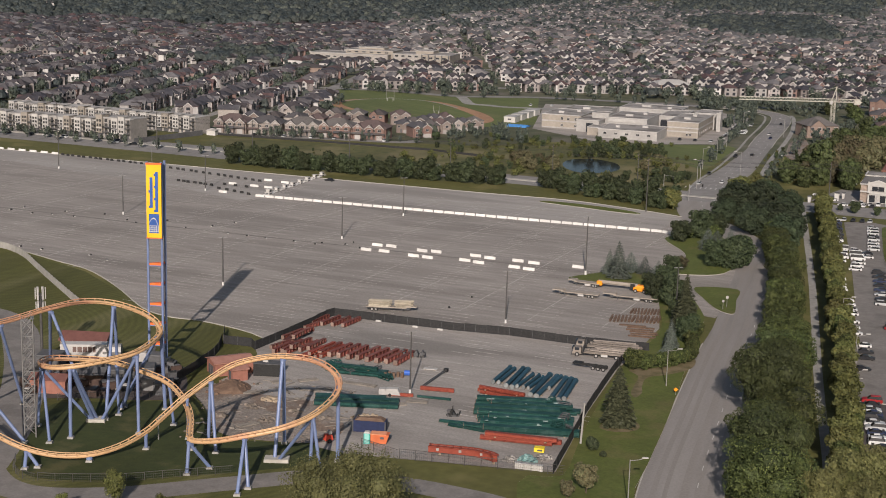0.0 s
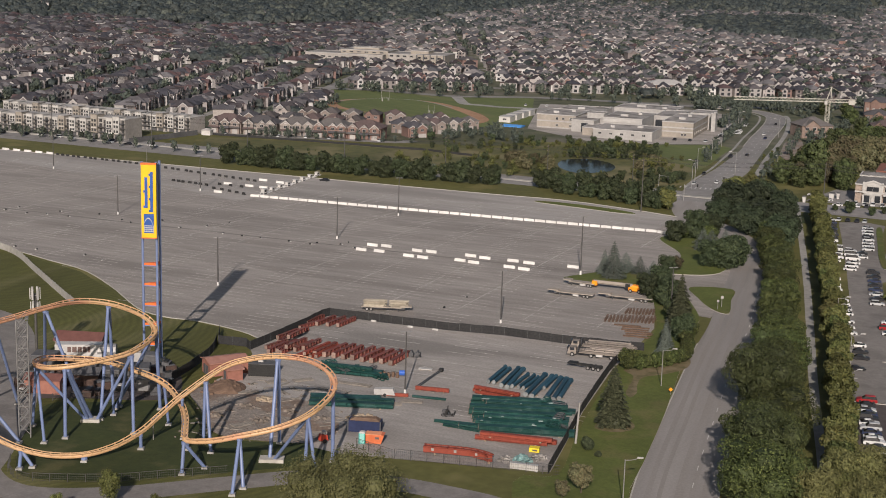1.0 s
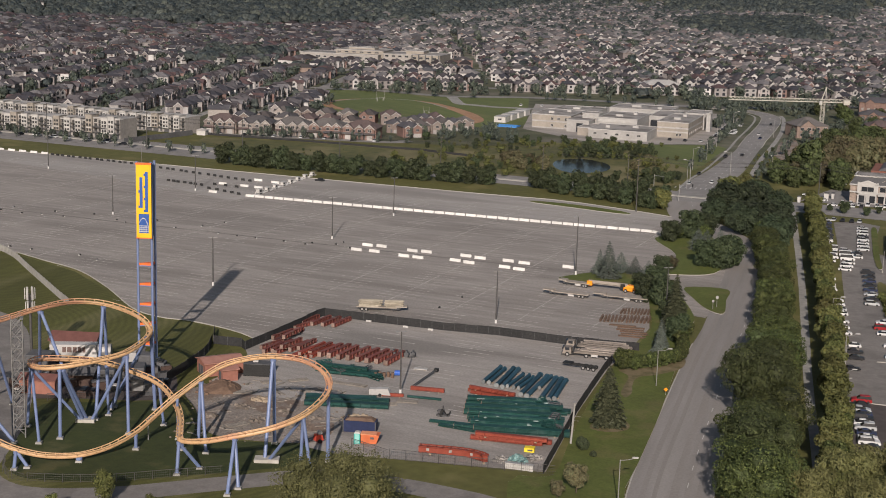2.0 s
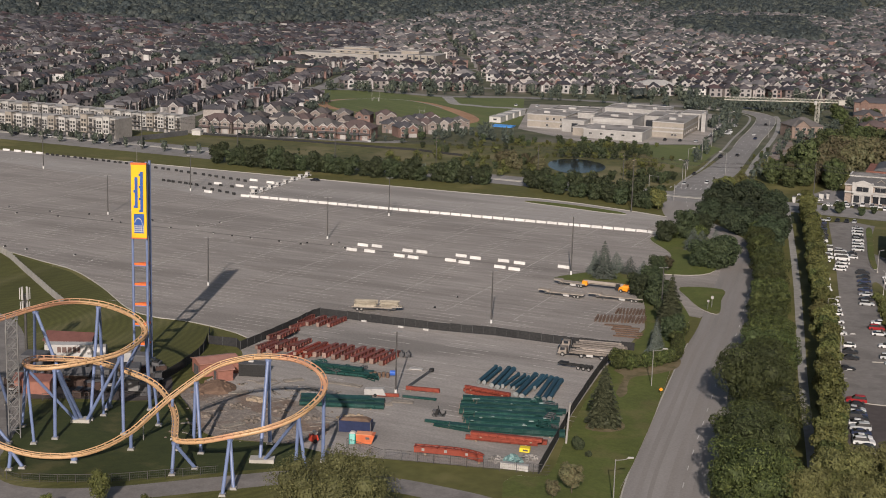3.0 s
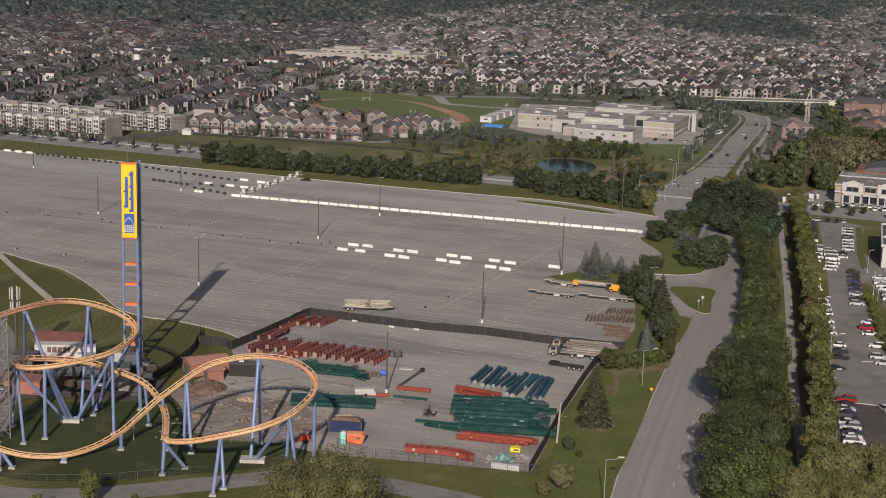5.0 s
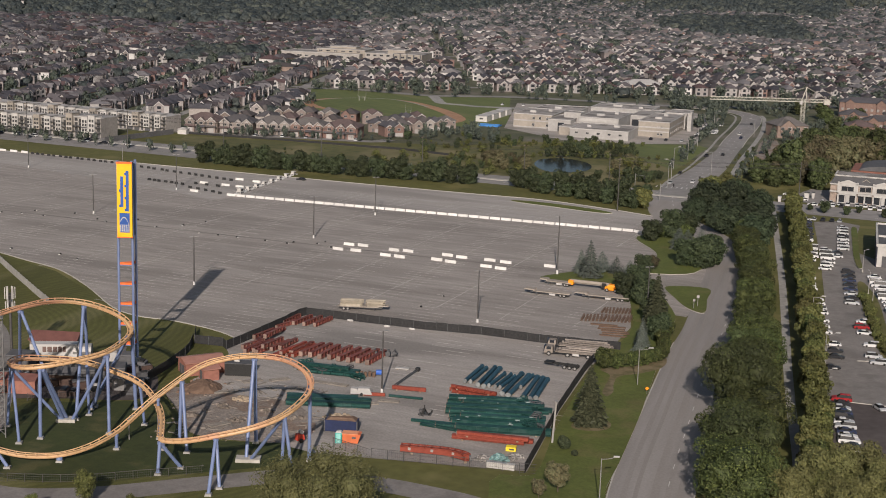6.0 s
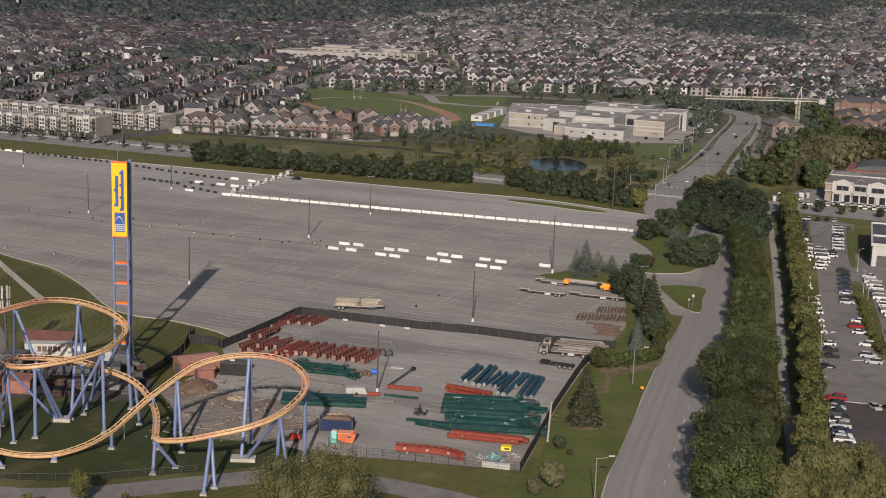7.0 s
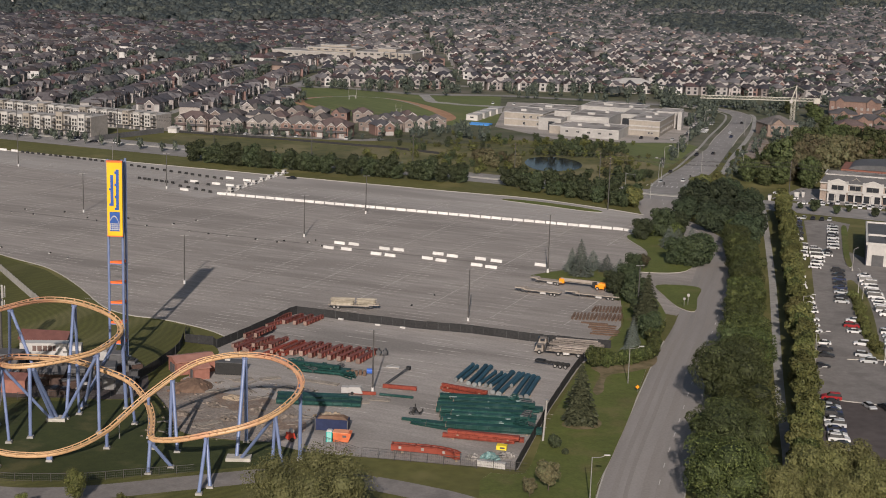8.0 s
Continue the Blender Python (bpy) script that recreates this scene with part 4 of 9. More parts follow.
meadow += [(r0.uniform(-6, 26), r0.uniform(650, 712), r0.uniform(0.4, 0.8)) for _ in range(22)]
meadow = [q for q in meadow if math.hypot((q[0] - 66) / 19, (q[1] - 617) / 27) > 1 and q[0] < 96 + 0.36 * (q[1] - 575)]
plant("meadow_c", lambda: broad_tree(8, 8.5, LEAF_BROWN, 84, "brownish willow shrub beside the pond", "meadow_tree", count=800, size=0.42, low=0.02), [(r0.uniform(28, 50), r0.uniform(598, 634), r0.uniform(0.6, 0.85)) for _ in range(11)] + [(r0.uniform(84, 100), r0.uniform(612, 640), r0.uniform(0.5, 0.7)) for _ in range(6)])
plant("hedge_y", None, [(r0.uniform(140, 158), r0.uniform(606, 640), r0.uniform(0.45, 0.7)) for _ in range(9)])
plant("wood_b", None, [(r0.uniform(138, 172), r0.uniform(574, 602), r0.uniform(0.5, 0.8)) for _ in range(16)])
plant("wood_a", None, [(r0.uniform(150, 180), r0.uniform(590, 615), r0.uniform(0.6, 0.85)) for _ in range(10)])
meadow += [(126 + 0.36 * (y - 600) + r0.uniform(0, 14), y, r0.uniform(0.25, 0.6)) for y in [r0.uniform(585, 690) for _ in range(24)]]
MEADOW_DARK = [(r0.uniform(70, 100), r0.uniform(572, 606), r0.uniform(0.55, 0.85)) for _ in range(16)] + [(r0.uniform(70, 106), r0.uniform(655, 690), r0.uniform(0.5, 0.8)) for _ in range(10)]
MEADOW_DARK = [q for q in MEADOW_DARK if q[0] < 94 + 0.34 * (q[1] - 575) and math.hypot((q[0] - 66) / 19, (q[1] - 617) / 27) > 1]
plant("meadow_a", lambda: broad_tree(9, 7.5, LEAF_DARK, 82, "dark shrubby tree in the meadow", "meadow_tree", count=340, size=0.5, low=0.02), meadow[0::2] + MEADOW_DARK)
plant("meadow_b", lambda: broad_tree(8, 7.0, LEAF_OLIVE, 83, "olive shrubby tree in the meadow", "meadow_tree", count=340, size=0.5, low=0.02), meadow[1::2])


# ---- houses ----
def hip_roof(s, w, d, z, rise, over=0.5, x=0.0, y=0.0):
    a, b = w / 2 + over, d / 2 + over
    ridge = max(0.6, (w - d) / 2) if w >= d else 0.3
    deep = max(0.6, (d - w) / 2) if d > w else 0.3
    low = [(x - a, y - b, z), (x + a, y - b, z), (x + a, y + b, z), (x - a, y + b, z)]
    mid = [(p[0], p[1], z + 0.22) for p in low]
    top = [(x - ridge, y - deep, z + rise), (x + ridge, y - deep, z + rise), (x + ridge, y + deep, z + rise), (x - ridge, y + deep, z + rise)]
    s.hull(low, mid)
    return s.hull(mid, top)


def gable_roof(s, w, y0, y1, z, rise, x=0.0, over=0.4, thick=0.2):
    """A gable over x - w/2 .. x + w/2, its ridge running from y0 to y1."""
    a = w / 2 + over
    e = z - over * rise / (w / 2)
    f = [(x - a, y0, e), (x, y0, z + rise), (x + a, y0, e), (x + a, y0, e + thick), (x, y0, z + rise + thick), (x - a, y0, e + thick)]
    return s.hull(f, [(p[0], y1, p[2]) for p in f])


def gable_wall(s, w, y0, y1, z, rise, x=0.0):
    return s.hull([(x - w / 2, y0, z), (x + w / 2, y0, z), (x, y0, z + rise)], [(x - w / 2, y1, z), (x + w / 2, y1, z), (x, y1, z + rise)])


def add_window(parent, x, y, z, w, h, turn=0.0, frame_material=TRIM_PALE):
    m = Matrix.Translation((x, y, z)) @ Matrix.Rotation(radians(turn), 4, "Z")
    bars = Shape()
    for bx, bz, bw, bh in ((-w / 2, 0, 0.14, h), (w / 2, 0, 0.14, h), (0, -h / 2, w + 0.14, 0.14), (0, h / 2 - 0.14, w + 0.14, 0.16), (0, 0, 0.08, h)):
        bars.box(bx, -0.05, bz - (h / 2 if bh == h else 0), bw, 0.14, bh)
    ob = part("window", bars, frame_material, parent, m=m)
    part("pane", Shape().box(0, 0.0, -h / 2, w, 0.08, h), GLASS, ob)


def detached_house(w, d, wings, seed, label, name="house"):
    """A two-storey brick house, its front to -y. wings: (x, width, garage) of the gabled front bays."""
    ob = thing(name, label, "house")
    h, rise = 5.7, 2.9 + 0.12 * (seed % 3)
    walls = Shape().box(0, 0, -0.1, w, d, h + 0.1)
    roof = hip_roof(Shape(), w, d, h, rise)
    for x, ww, garage in wings:
        walls.box(x, -d / 2 - 0.75, -0.1, ww, 1.5, h + 0.1)
        gable_wall(walls, ww, -d / 2 - 1.5, -d / 2 + 1, h, ww * 0.36, x)
        gable_roof(roof, ww, -d / 2 - 1.8, 0, h, ww * 0.36, x)
    gx = w * 0.18 * (1 if seed % 2 else -1)
    gable_wall(walls, 4.6, d / 2 - 1, d / 2 + 0.5, h, 2.2, gx)
    walls.box(gx, d / 2 + 0.25, -0.1, 4.6, 0.5, h + 0.1)
    gable_roof(roof, 4.6, 0, d / 2 + 0.8, h, 2.2, gx)
    part("wall", walls, HOUSE_WALL, ob)
    part("roof", roof, SHINGLE, ob)
    add_window(ob, gx, d / 2 + 0.53, 4.2, 1.8, 1.5, 180)
    for x, ww, garage in wings:
        trim = Shape()
        for e in (-1, 1):
            a = [(x, h + ww * 0.36 - 0.35), (x, h + ww * 0.36 + 0.2), (x + e * (ww / 2 + 0.4), h - 0.1), (x + e * (ww / 2 + 0.4), h - 0.55)]
            trim.hull([(p, -d / 2 - 1.9, z) for p, z in a], [(p, -d / 2 - 1.82, z) for p, z in a])
        part("bargeboard", trim, TRIM_PALE, ob)
        yy = -d / 2 - 1.53
        if garage:
            door = Shape().box(x, yy, 0, min(4.9, ww - 0.6), 0.1, 2.3)
            for k in range(3):
                door.box(x, yy - 0.05, 0.55 * k + 0.45, min(4.9, ww - 0.6), 0.06, 0.06)
            part("garage_door", door, TRIM_PALE, ob)
        else:
            add_window(ob, x, yy, 1.5, 1.9, 1.6)
        add_window(ob, x, yy, 4.3, 1.7, 1.5)
    free = -w / 2 + 1.6 if wings[0][0] > 0 else w / 2 - 1.6
    part("front_door", Shape().box(free * 0.55, -d / 2 - 0.05, 0.2, 1.2, 0.12, 2.2), DARK_GREY, ob)
    add_window(ob, free, -d / 2 - 0.03, 4.2, 1.3, 1.5)
    add_window(ob, -w / 4, d / 2 + 0.03, 4.2, 1.8, 1.5, 180)
    add_window(ob, w / 4, d / 2 + 0.03, 1.4, 2.2, 1.9, 180)
    return ob


def semi_house(seed, label):
    """A pair of houses under one broad roof with three gabled bays."""
    ob = thing("semi_detached_house", label, "house")
    w, d, h = 16.5, 11.5, 5.6
    walls = Shape().box(0, 0, -0.1, w, d, h + 0.1)
    roof = hip_roof(Shape(), w, d, h, 3.4, 0.6)
    for k, (x, ww) in enumerate(((-5.4, 4.6), (0.4 + seed % 2, 3.6), (5.5, 4.4))):
        walls.box(x, -d / 2 - 0.7, -0.1, ww, 1.4, h + 0.1)
        gable_wall(walls, ww, -d / 2 - 1.4, -d / 2 + 1, h, ww * 0.42, x)
        gable_roof(roof, ww, -d / 2 - 1.7, 0, h, ww * 0.42, x)
        part("gable_trim", gable_wall(Shape(), ww * 0.5, -d / 2 - 1.46, -d / 2 - 1.38, h + 0.2, ww * 0.2, x), TRIM_PALE, ob)
        trim = Shape()
        for e in (-1, 1):
            a = [(x, h + ww * 0.42 - 0.35), (x, h + ww * 0.42 + 0.2), (x + e * (ww / 2 + 0.4), h - 0.1), (x + e * (ww / 2 + 0.4), h - 0.55)]
            trim.hull([(q, -d / 2 - 1.8, z) for q, z in a], [(q, -d / 2 - 1.72, z) for q, z in a])
        part("bargeboard", trim, TRIM_PALE, ob)
        part("porch_roof", Shape().hull([(x - ww / 2 - 0.5, -d / 2 - 2.5, 2.7), (x + ww / 2 + 0.5, -d / 2 - 2.5, 2.7), (x + ww / 2 + 0.5, -d / 2 - 1.4, 2.7), (x - ww / 2 - 0.5, -d / 2 - 1.4, 2.7)], [(x - ww / 2 - 0.4, -d / 2 - 2.4, 2.85), (x + ww / 2 + 0.4, -d / 2 - 2.4, 2.85), (x + ww / 2 + 0.4, -d / 2 - 1.4, 3.5), (x - ww / 2 - 0.4, -d / 2 - 1.4, 3.5)]), SHINGLE, ob)
        add_window(ob, x, -d / 2 - 1.43, 4.5, 1.7, 1.4)
        if k != 1:
            part("garage_door", Shape().box(x, -d / 2 - 1.44, 0, 2.7, 0.1, 2.2), TRIM_PALE, ob)
        else:
            part("porch", Shape().box(x, -d / 2 - 1.9, 0, ww, 1.2, 0.3), DARK_GREY, ob)
            part("canopy", Shape().box(x, -d / 2 - 1.9, 2.5, ww + 0.4, 1.6, 0.25), DARK_GREY, ob)
    part("wall", walls, HOUSE_WALL, ob)
    part("roof", roof, SHINGLE, ob)
    for x in (-2.6, 2.8 + seed % 2):
        part("front_door", Shape().box(x, -d / 2 - 0.05, 0.2, 1.1, 0.12, 2.2), DARK_GREY, ob)
        add_window(ob, x, -d / 2 - 0.03, 4.2, 1.2, 1.4)
    for x in (-5, 5):
        add_window(ob, x, d / 2 + 0.03, 4.2, 1.8, 1.5, 180)
    return ob


HOUSES = [
    lambda: detached_house(10.4, 12.0, [(-2.3, 5.4, True)], 1, "two-storey brick house with one front gable and dark shingles"),
    lambda: detached_house(11.2, 11.5, [(2.4, 5.6, True), (-3.4, 3.4, False)], 2, "two-storey brick house with two front gables"),
    lambda: detached_house(9.6, 12.5, [(1.9, 5.2, True)], 3, "narrow two-storey brick house with garage"),
    lambda: detached_house(12.2, 11.0, [(-3.4, 4.6, False), (3.0, 5.4, True)], 4, "broad two-storey brick house with twin gables"),
    lambda: semi_house(0, "pair of brick houses under one broad dark roof"),
    lambda: semi_house(1, "pair of pale brick houses with gabled bays"),
]
BUILT = {}


def put_house(kind, x, y, turn, size=1.0):
    m = at(x, y, 0.02, turn, size)
    if kind not in BUILT:
        BUILT[kind] = HOUSES[kind]()
        BUILT[kind].matrix_basis = m
    else:
        copy_thing(BUILT[kind], m)


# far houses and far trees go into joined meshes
far_walls, far_roofs, far_glass, far_trim, hazed_roofs = Shape(), Shape(), Shape(), Shape(), Shape()


def bay_front(shapes, gx, ww, front, h, rise, garage, m, r):
    """A gabled bay of a far house, with bargeboards, windows and garage or door."""
    wall, roof, glass, pale = shapes
    w1, r1, g1, p1 = Shape(), Shape(), Shape(), Shape()
    e = [(gx - ww / 2, 0), (gx + ww / 2, 0), (gx + ww / 2, h), (gx, h + rise), (gx - ww / 2, h)]
    w1.hull([(x, front, z) for x, z in e], [(x, 0, z) for x, z in e])
    gable_roof(r1, ww, front - 0.35, 0, h, rise, gx, 0.3, 0.18)
    for s in (-1, 1) if r.random() < 0.7 else ():
        a = [(gx, h + rise - 0.5), (gx, h + rise + 0.1), (gx + s * (ww / 2 + 0.3), h - 0.15), (gx + s * (ww / 2 + 0.3), h - 0.7)]
        p1.hull([(x, front - 0.42, z) for x, z in a], [(x, front - 0.36, z) for x, z in a])
    g1.pane(gx, front - 0.06, 3.5, ww * r.uniform(0.3, 0.5), 1.5)
    if garage:
        p1.box(gx, front - 0.05, 0.1, min(ww - 0.7, 4.6), 0.12, 2.2)
        r1.hull([(gx - ww / 2, front - 0.9, 2.6), (gx + ww / 2, front - 0.9, 2.6), (gx + ww / 2, front, 2.6), (gx - ww / 2, front, 2.6)],
                [(gx - ww / 2, front - 0.8, 2.75), (gx + ww / 2, front - 0.8, 2.75), (gx + ww / 2, front, 3.2), (gx - ww / 2, front, 3.2)])
    else:
        g1.pane(gx, front - 0.06, 0.7, min(2.4, ww * 0.6), 1.7)
    for one, total in ((w1, wall), (r1, roof), (g1, glass), (p1, pale)):
        total.add([m @ Vector(p) for p in one.v], one.f)


def far_house(x, y, turn, r, gabled_sides=False):
    w, d, h = r.uniform(7.6, 9.4), r.uniform(10, 12.5), r.uniform(4.9, 5.8)
    m = at(x, y, 0.02, turn)
    back = m @ Matrix.Rotation(math.pi, 4, "Z")
    shapes = (far_walls, far_roofs, far_glass, far_trim)
    wall, roof, glass = Shape().box(0, 0, 0, w, d, h), hip_roof(Shape(), w, d, h, r.uniform(2.3, 3.1), 0.45), Shape()
    side = r.choice((-1, 1))
    ww = r.uniform(3.6, 5.0)
    bay_front(shapes, side * (w / 2 - ww / 2), ww, -d / 2 - r.uniform(0.6, 1.8), h, ww * r.uniform(0.38, 0.5), r.random() < 0.75, m, r)
    if r.random() < 0.7:
        wn = w - ww - 0.3
        bay_front(shapes, -side * (w / 2 - wn / 2), wn, -d / 2 - r.uniform(0.2, 0.6), h - r.uniform(0, 0.8), wn * r.uniform(0.4, 0.5), False, m, r)
    if r.random() < 0.65:
        ww = r.uniform(3.2, 4.8)
        bay_front(shapes, r.uniform(-1, 1) * (w - ww) / 2, ww, -d / 2 - 0.4, h, ww * 0.42, False, back, r)
    if gabled_sides:
        for quarter in (90, -90):
            if r.random() < 0.8:
                ww = r.uniform(3.4, 5.4)
                bay_front(shapes, r.uniform(-1, 1) * (d - ww) / 2, ww, -w / 2 - 0.5, h, ww * 0.45, False, m @ Matrix.Rotation(radians(quarter), 4, "Z"), r)
    for bx in (-w / 4, w / 4):
        glass.pane(bx, d / 2 + 0.06, 3.6, 1.5, 1.4, 1)
        glass.pane(bx, d / 2 + 0.06, 0.7, 1.9, 1.8, 1)
        glass.pane(bx, -d / 2 - 0.06, 0.7, 1.6, 1.6)
    glass.box(-w / 2, 0, 3.6, 0.12, 1.2, 1.3)
    glass.box(w / 2, 0, 3.6, 0.12, 1.2, 1.3)
    for one, total in ((wall, far_walls), (roof, far_roofs), (glass, far_glass)):
        total.add([m @ Vector(p) for p in one.v], one.f)


def low_house(x, y, turn, r):
    w, d, h = r.uniform(9, 14), r.uniform(10, 13), r.uniform(5, 6.4)
    m = at(x, y, 0.02, turn)
    wall, roof, glass = Shape(), Shape(), Shape()
    wall.box(0, 0, 0, w, d, h)
    hip_roof(roof, w, d, h, r.uniform(2.4, 3.2), 0.45)
    for s in (1, -1):
        if s < 0 and r.random() < 0.6:
            continue
        ww = r.uniform(3.6, 5.6)
        gx = r.uniform(-1, 1) * (w - ww) / 2
        f = s * (-d / 2 - 0.8)
        gable_wall(wall, ww, f, 0, h, ww * 0.36, gx)
        gable_roof(roof, ww, f * 1.04, 0, h, ww * 0.36, gx, 0.3, 0.2)
        glass.pane(gx, f + s * -0.06, 3.4, 1.8, 1.4, -s)
    for bx in (-w / 4, w / 4):
        glass.pane(bx, -d / 2 - 0.06, 0.8, 2.2, 1.7)
    for one, total in ((wall, far_walls), (roof, far_roofs if x < -0.04 * y else hazed_roofs), (glass, far_glass)):
        total.add([m @ Vector(p) for p in one.v], one.f)


# crowns for far trees: small templates, then placed by arrays
def far_template(seed, count, size):
    s = card_crown(broad_lobes(1.0, 0.9, seed, 6, 0.05), count, size, seed, core=0.86, cores=1)
    return np.array(s.v), [tuple(f) for f in s.f]


MID_CROWNS = [far_template(s, 80, 0.115) for s in (201, 202, 203, 204)]


def canopy_template(seed):
    """A distant crown: an uneven domed mass, open below, with ragged clumps along its outline."""
    r = np.random.RandomState(seed)
    ball = bmesh.new()
    bmesh.ops.create_icosphere(ball, subdivisions=2, radius=1)
    bmesh.ops.delete(ball, geom=[f for f in ball.faces if f.calc_center_median().z < -0.15], context="FACES")
    pts = []
    for vert in ball.verts:
        c = vert.co
        f = 0.46 * (1 + 0.55 * noise.noise(c * 1.9 + Vector((seed, 0, 0))) + 0.30 * noise.noise(c * 4.3 + Vector((0, seed, 0))))
        pts.append((c.x * f, c.y * f, 0.42 + c.z * f * 1.15))
    ball.verts.index_update()
    s = Shape().add(pts, [[w.index for w in f.verts] for f in ball.faces])
    ball.free()
    for _ in range(5):
        a, z = r.uniform(0, 6.28), r.uniform(0.35, 0.85)
        d = 0.46 * math.cos((z - 0.42) * 2.2)
        p = Vector((d * math.cos(a), d * math.sin(a), z))
        u, w = Vector((-math.sin(a), math.cos(a), 0)) * 0.09, Vector((math.cos(a) * 0.3, math.sin(a) * 0.3, 1)) * 0.09
        s.add([p - u, p - w, p + u, p + w], [(0, 1, 2), (0, 2, 3)])
    return np.array(s.v), [tuple(f) for f in s.f]


FAR_CROWNS = [canopy_template(s) for s in (211, 212, 213, 214, 215)]
mid_trees, far_trees, meadow_shrubs = Shape(), Shape(), Shape()


def far_tree(x, y, height, spread, r, mid=False, into=None):
    v, f = r.choice(MID_CROWNS if mid else FAR_CROWNS)
    a = r.uniform(0, 6.28)
    c, s = math.cos(a), math.sin(a)
    q = np.stack([(v[:, 0] * c - v[:, 1] * s) * spread + x, (v[:, 0] * s + v[:, 1] * c) * spread + y, v[:, 2] * height], 1)
    (into if into is not None else mid_trees if mid else far_trees).add(q.tolist(), f)


def in_view(x, y, edge=0.02):
    return -0.318 - edge < x / y < 0.350 + edge


KEEP_CLEAR = [
    [(-76, 950), (-68, 830), (-40, 795), (25, 770), (48, 690), (108, 690), (128, 640), (175, 715), (206, 800), (204, 860), (172, 925), (60, 936), (10, 930), (-30, 950)],
    [(-128, 1130), (-105, 1215), (-60, 1240), (30, 1215), (12, 1130)],
    [(-250, 750), (-245, 690), (-112, 640), (-104, 696), (-215, 745)],
    [(212, 715), (262, 715), (330, 800), (345, 905), (245, 905), (222, 800)],
    [(300, 1800), (335, 1670), (368, 1655), (392, 1600), (438, 1610), (505, 1960), (545, 2160), (395, 2130), (330, 1990)],
    [(365, 2340), (440, 2420), (540, 2440), (600, 2390), (625, 2200), (905, 3130), (1018, 3560), (486, 3140)],
]


def wood_edge(x):
    line = [(-700, 1720), (-533, 1690), (-452, 1640), (-406, 1715), (-340, 1635), (-277, 1570), (-219, 1600), (-178, 1640), (-128, 1665), (-66, 1760), (-11, 1880), (54, 2110), (200, 2600)]
    return float(np.interp(x, [p[0] for p in line], [p[1] for p in line])) + 8 * math.sin(x * 0.05)


def clear(x, y):
    return not any(inside(x, y, k) for k in KEEP_CLEAR)


streets = Shape()


def suburb(x0, x1, y0, y1, turn, seed, lots=12.4, depth=58.0, half=15.5, near=0.0, trees=0.9, where=None, roads=True, full=1500.0, share=0.85):
    """Streets in parallel with a row of houses on both sides, back gardens and trees; turn is the streets' heading."""
    r = random.Random(seed)
    c, s = math.cos(radians(turn)), math.sin(radians(turn))
    cx, cy = (x0 + x1) / 2, (y0 + y1) / 2
    reach = math.hypot(x1 - x0, y1 - y0) / 2
    rows, n = int(reach / depth) + 1, int(reach / lots) + 1
    for i in range(-rows, rows + 1):
        bend = r.uniform(-3, 3)
        for k in range(-n, n + 1):
            for side in (-1, 1):
                off = i * depth + side * half + bend + 7 * math.sin(k * 0.055 + i)
                t = k * lots + r.uniform(-0.8, 0.8)
                x, y = cx + c * t - s * off, cy + s * t + c * off
                ok = x0 < x < x1 and y0 < y < y1 and in_view(x, y) and clear(x, y) and (where is None or where(x, y))
                if not ok:
                    continue
                gap = k % 13 == 0
                if not gap:
                    face = turn + (0 if side > 0 else 180) + r.uniform(-14, 14) + 10 * math.sin(k * 0.21 + 2 * i)
                    if y < near:
                        put_house(r.randrange(4), x, y, face, r.uniform(0.95, 1.05))
                    elif y < full and r.random() > (y - 1000) / 700:
                        far_house(x, y, face, r, abs(turn) > 40)
                    elif r.random() < share:
                        low_house(x, y, face, r)
                for _ in range(2):
                    if r.random() < trees * 0.62:
                        b = off + side * r.uniform(8.5, 13.5)
                        q = t + r.uniform(-5, 5)
                        hh = r.uniform(3.5, 9.5)
                        far_tree(cx + c * q - s * b, cy + s * q + c * b, hh, hh * r.uniform(0.75, 1.1), r, y < 1500)
                if r.random() < trees * 0.4:
                    b = off - side * r.uniform(8, 10)
                    q = t + lots / 2
                    hh = r.uniform(3, 7)
                    far_tree(cx + c * q - s * b, cy + s * q + c * b, hh, hh * 0.85, r, y < 1500)
                if roads and side > 0 and k % 2 == 0:
                    b = i * depth + bend + 7 * math.sin(k * 0.055 + i)
                    m = at(cx + c * t - s * b, cy + s * t + c * b, 0.06, turn)
                    streets.box(0, 0, 0, lots * 2.05, 8.0, 0.02, m)


# rows nearest to the meadow, built in full
r1 = random.Random(5)
FRONT = curve([(-110, 707), (-83, 701), (-57, 699), (-24, 691)], 6)
for k, (x, y, h) in enumerate(along([Vector(p) for p in FRONT], 17.4, 6)):
    put_house(4 + k % 2, x, y, h + r1.uniform(-3, 3), 1.0)
for k, (x, y, h) in enumerate(along([Vector((-14, 706)), Vector((-2, 726)), Vector((16, 748))], 9.6, 1)):
    put_house((k * 3 + 1) % 4, x, y, 14 + r1.uniform(-8, 8), 0.86)
for k, (x, y, h) in enumerate(along([Vector((-22, 722)), Vector((-12, 742)), Vector((2, 764))], 10.5, 1)):
    put_house((k * 3 + 2) % 4, x, y, 10 + r1.uniform(-8, 8), 0.9)
for k, (x, y, h) in enumerate(along([Vector((-104, 738)), Vector((-50, 729)), Vector((-34, 727))], 11.3, 5)):
    put_house((k * 5 + 1) % 4, x, y, h + (180 if k % 3 else 0), 1.0)
for k, (x, y, h) in enumerate(along([Vector((-84, 764)), Vector((-34, 757)), Vector((-24, 758))], 11.4, 3)):
    put_house((k + 2) % 4, x, y, h + (0 if k % 4 else 180), 1.0)
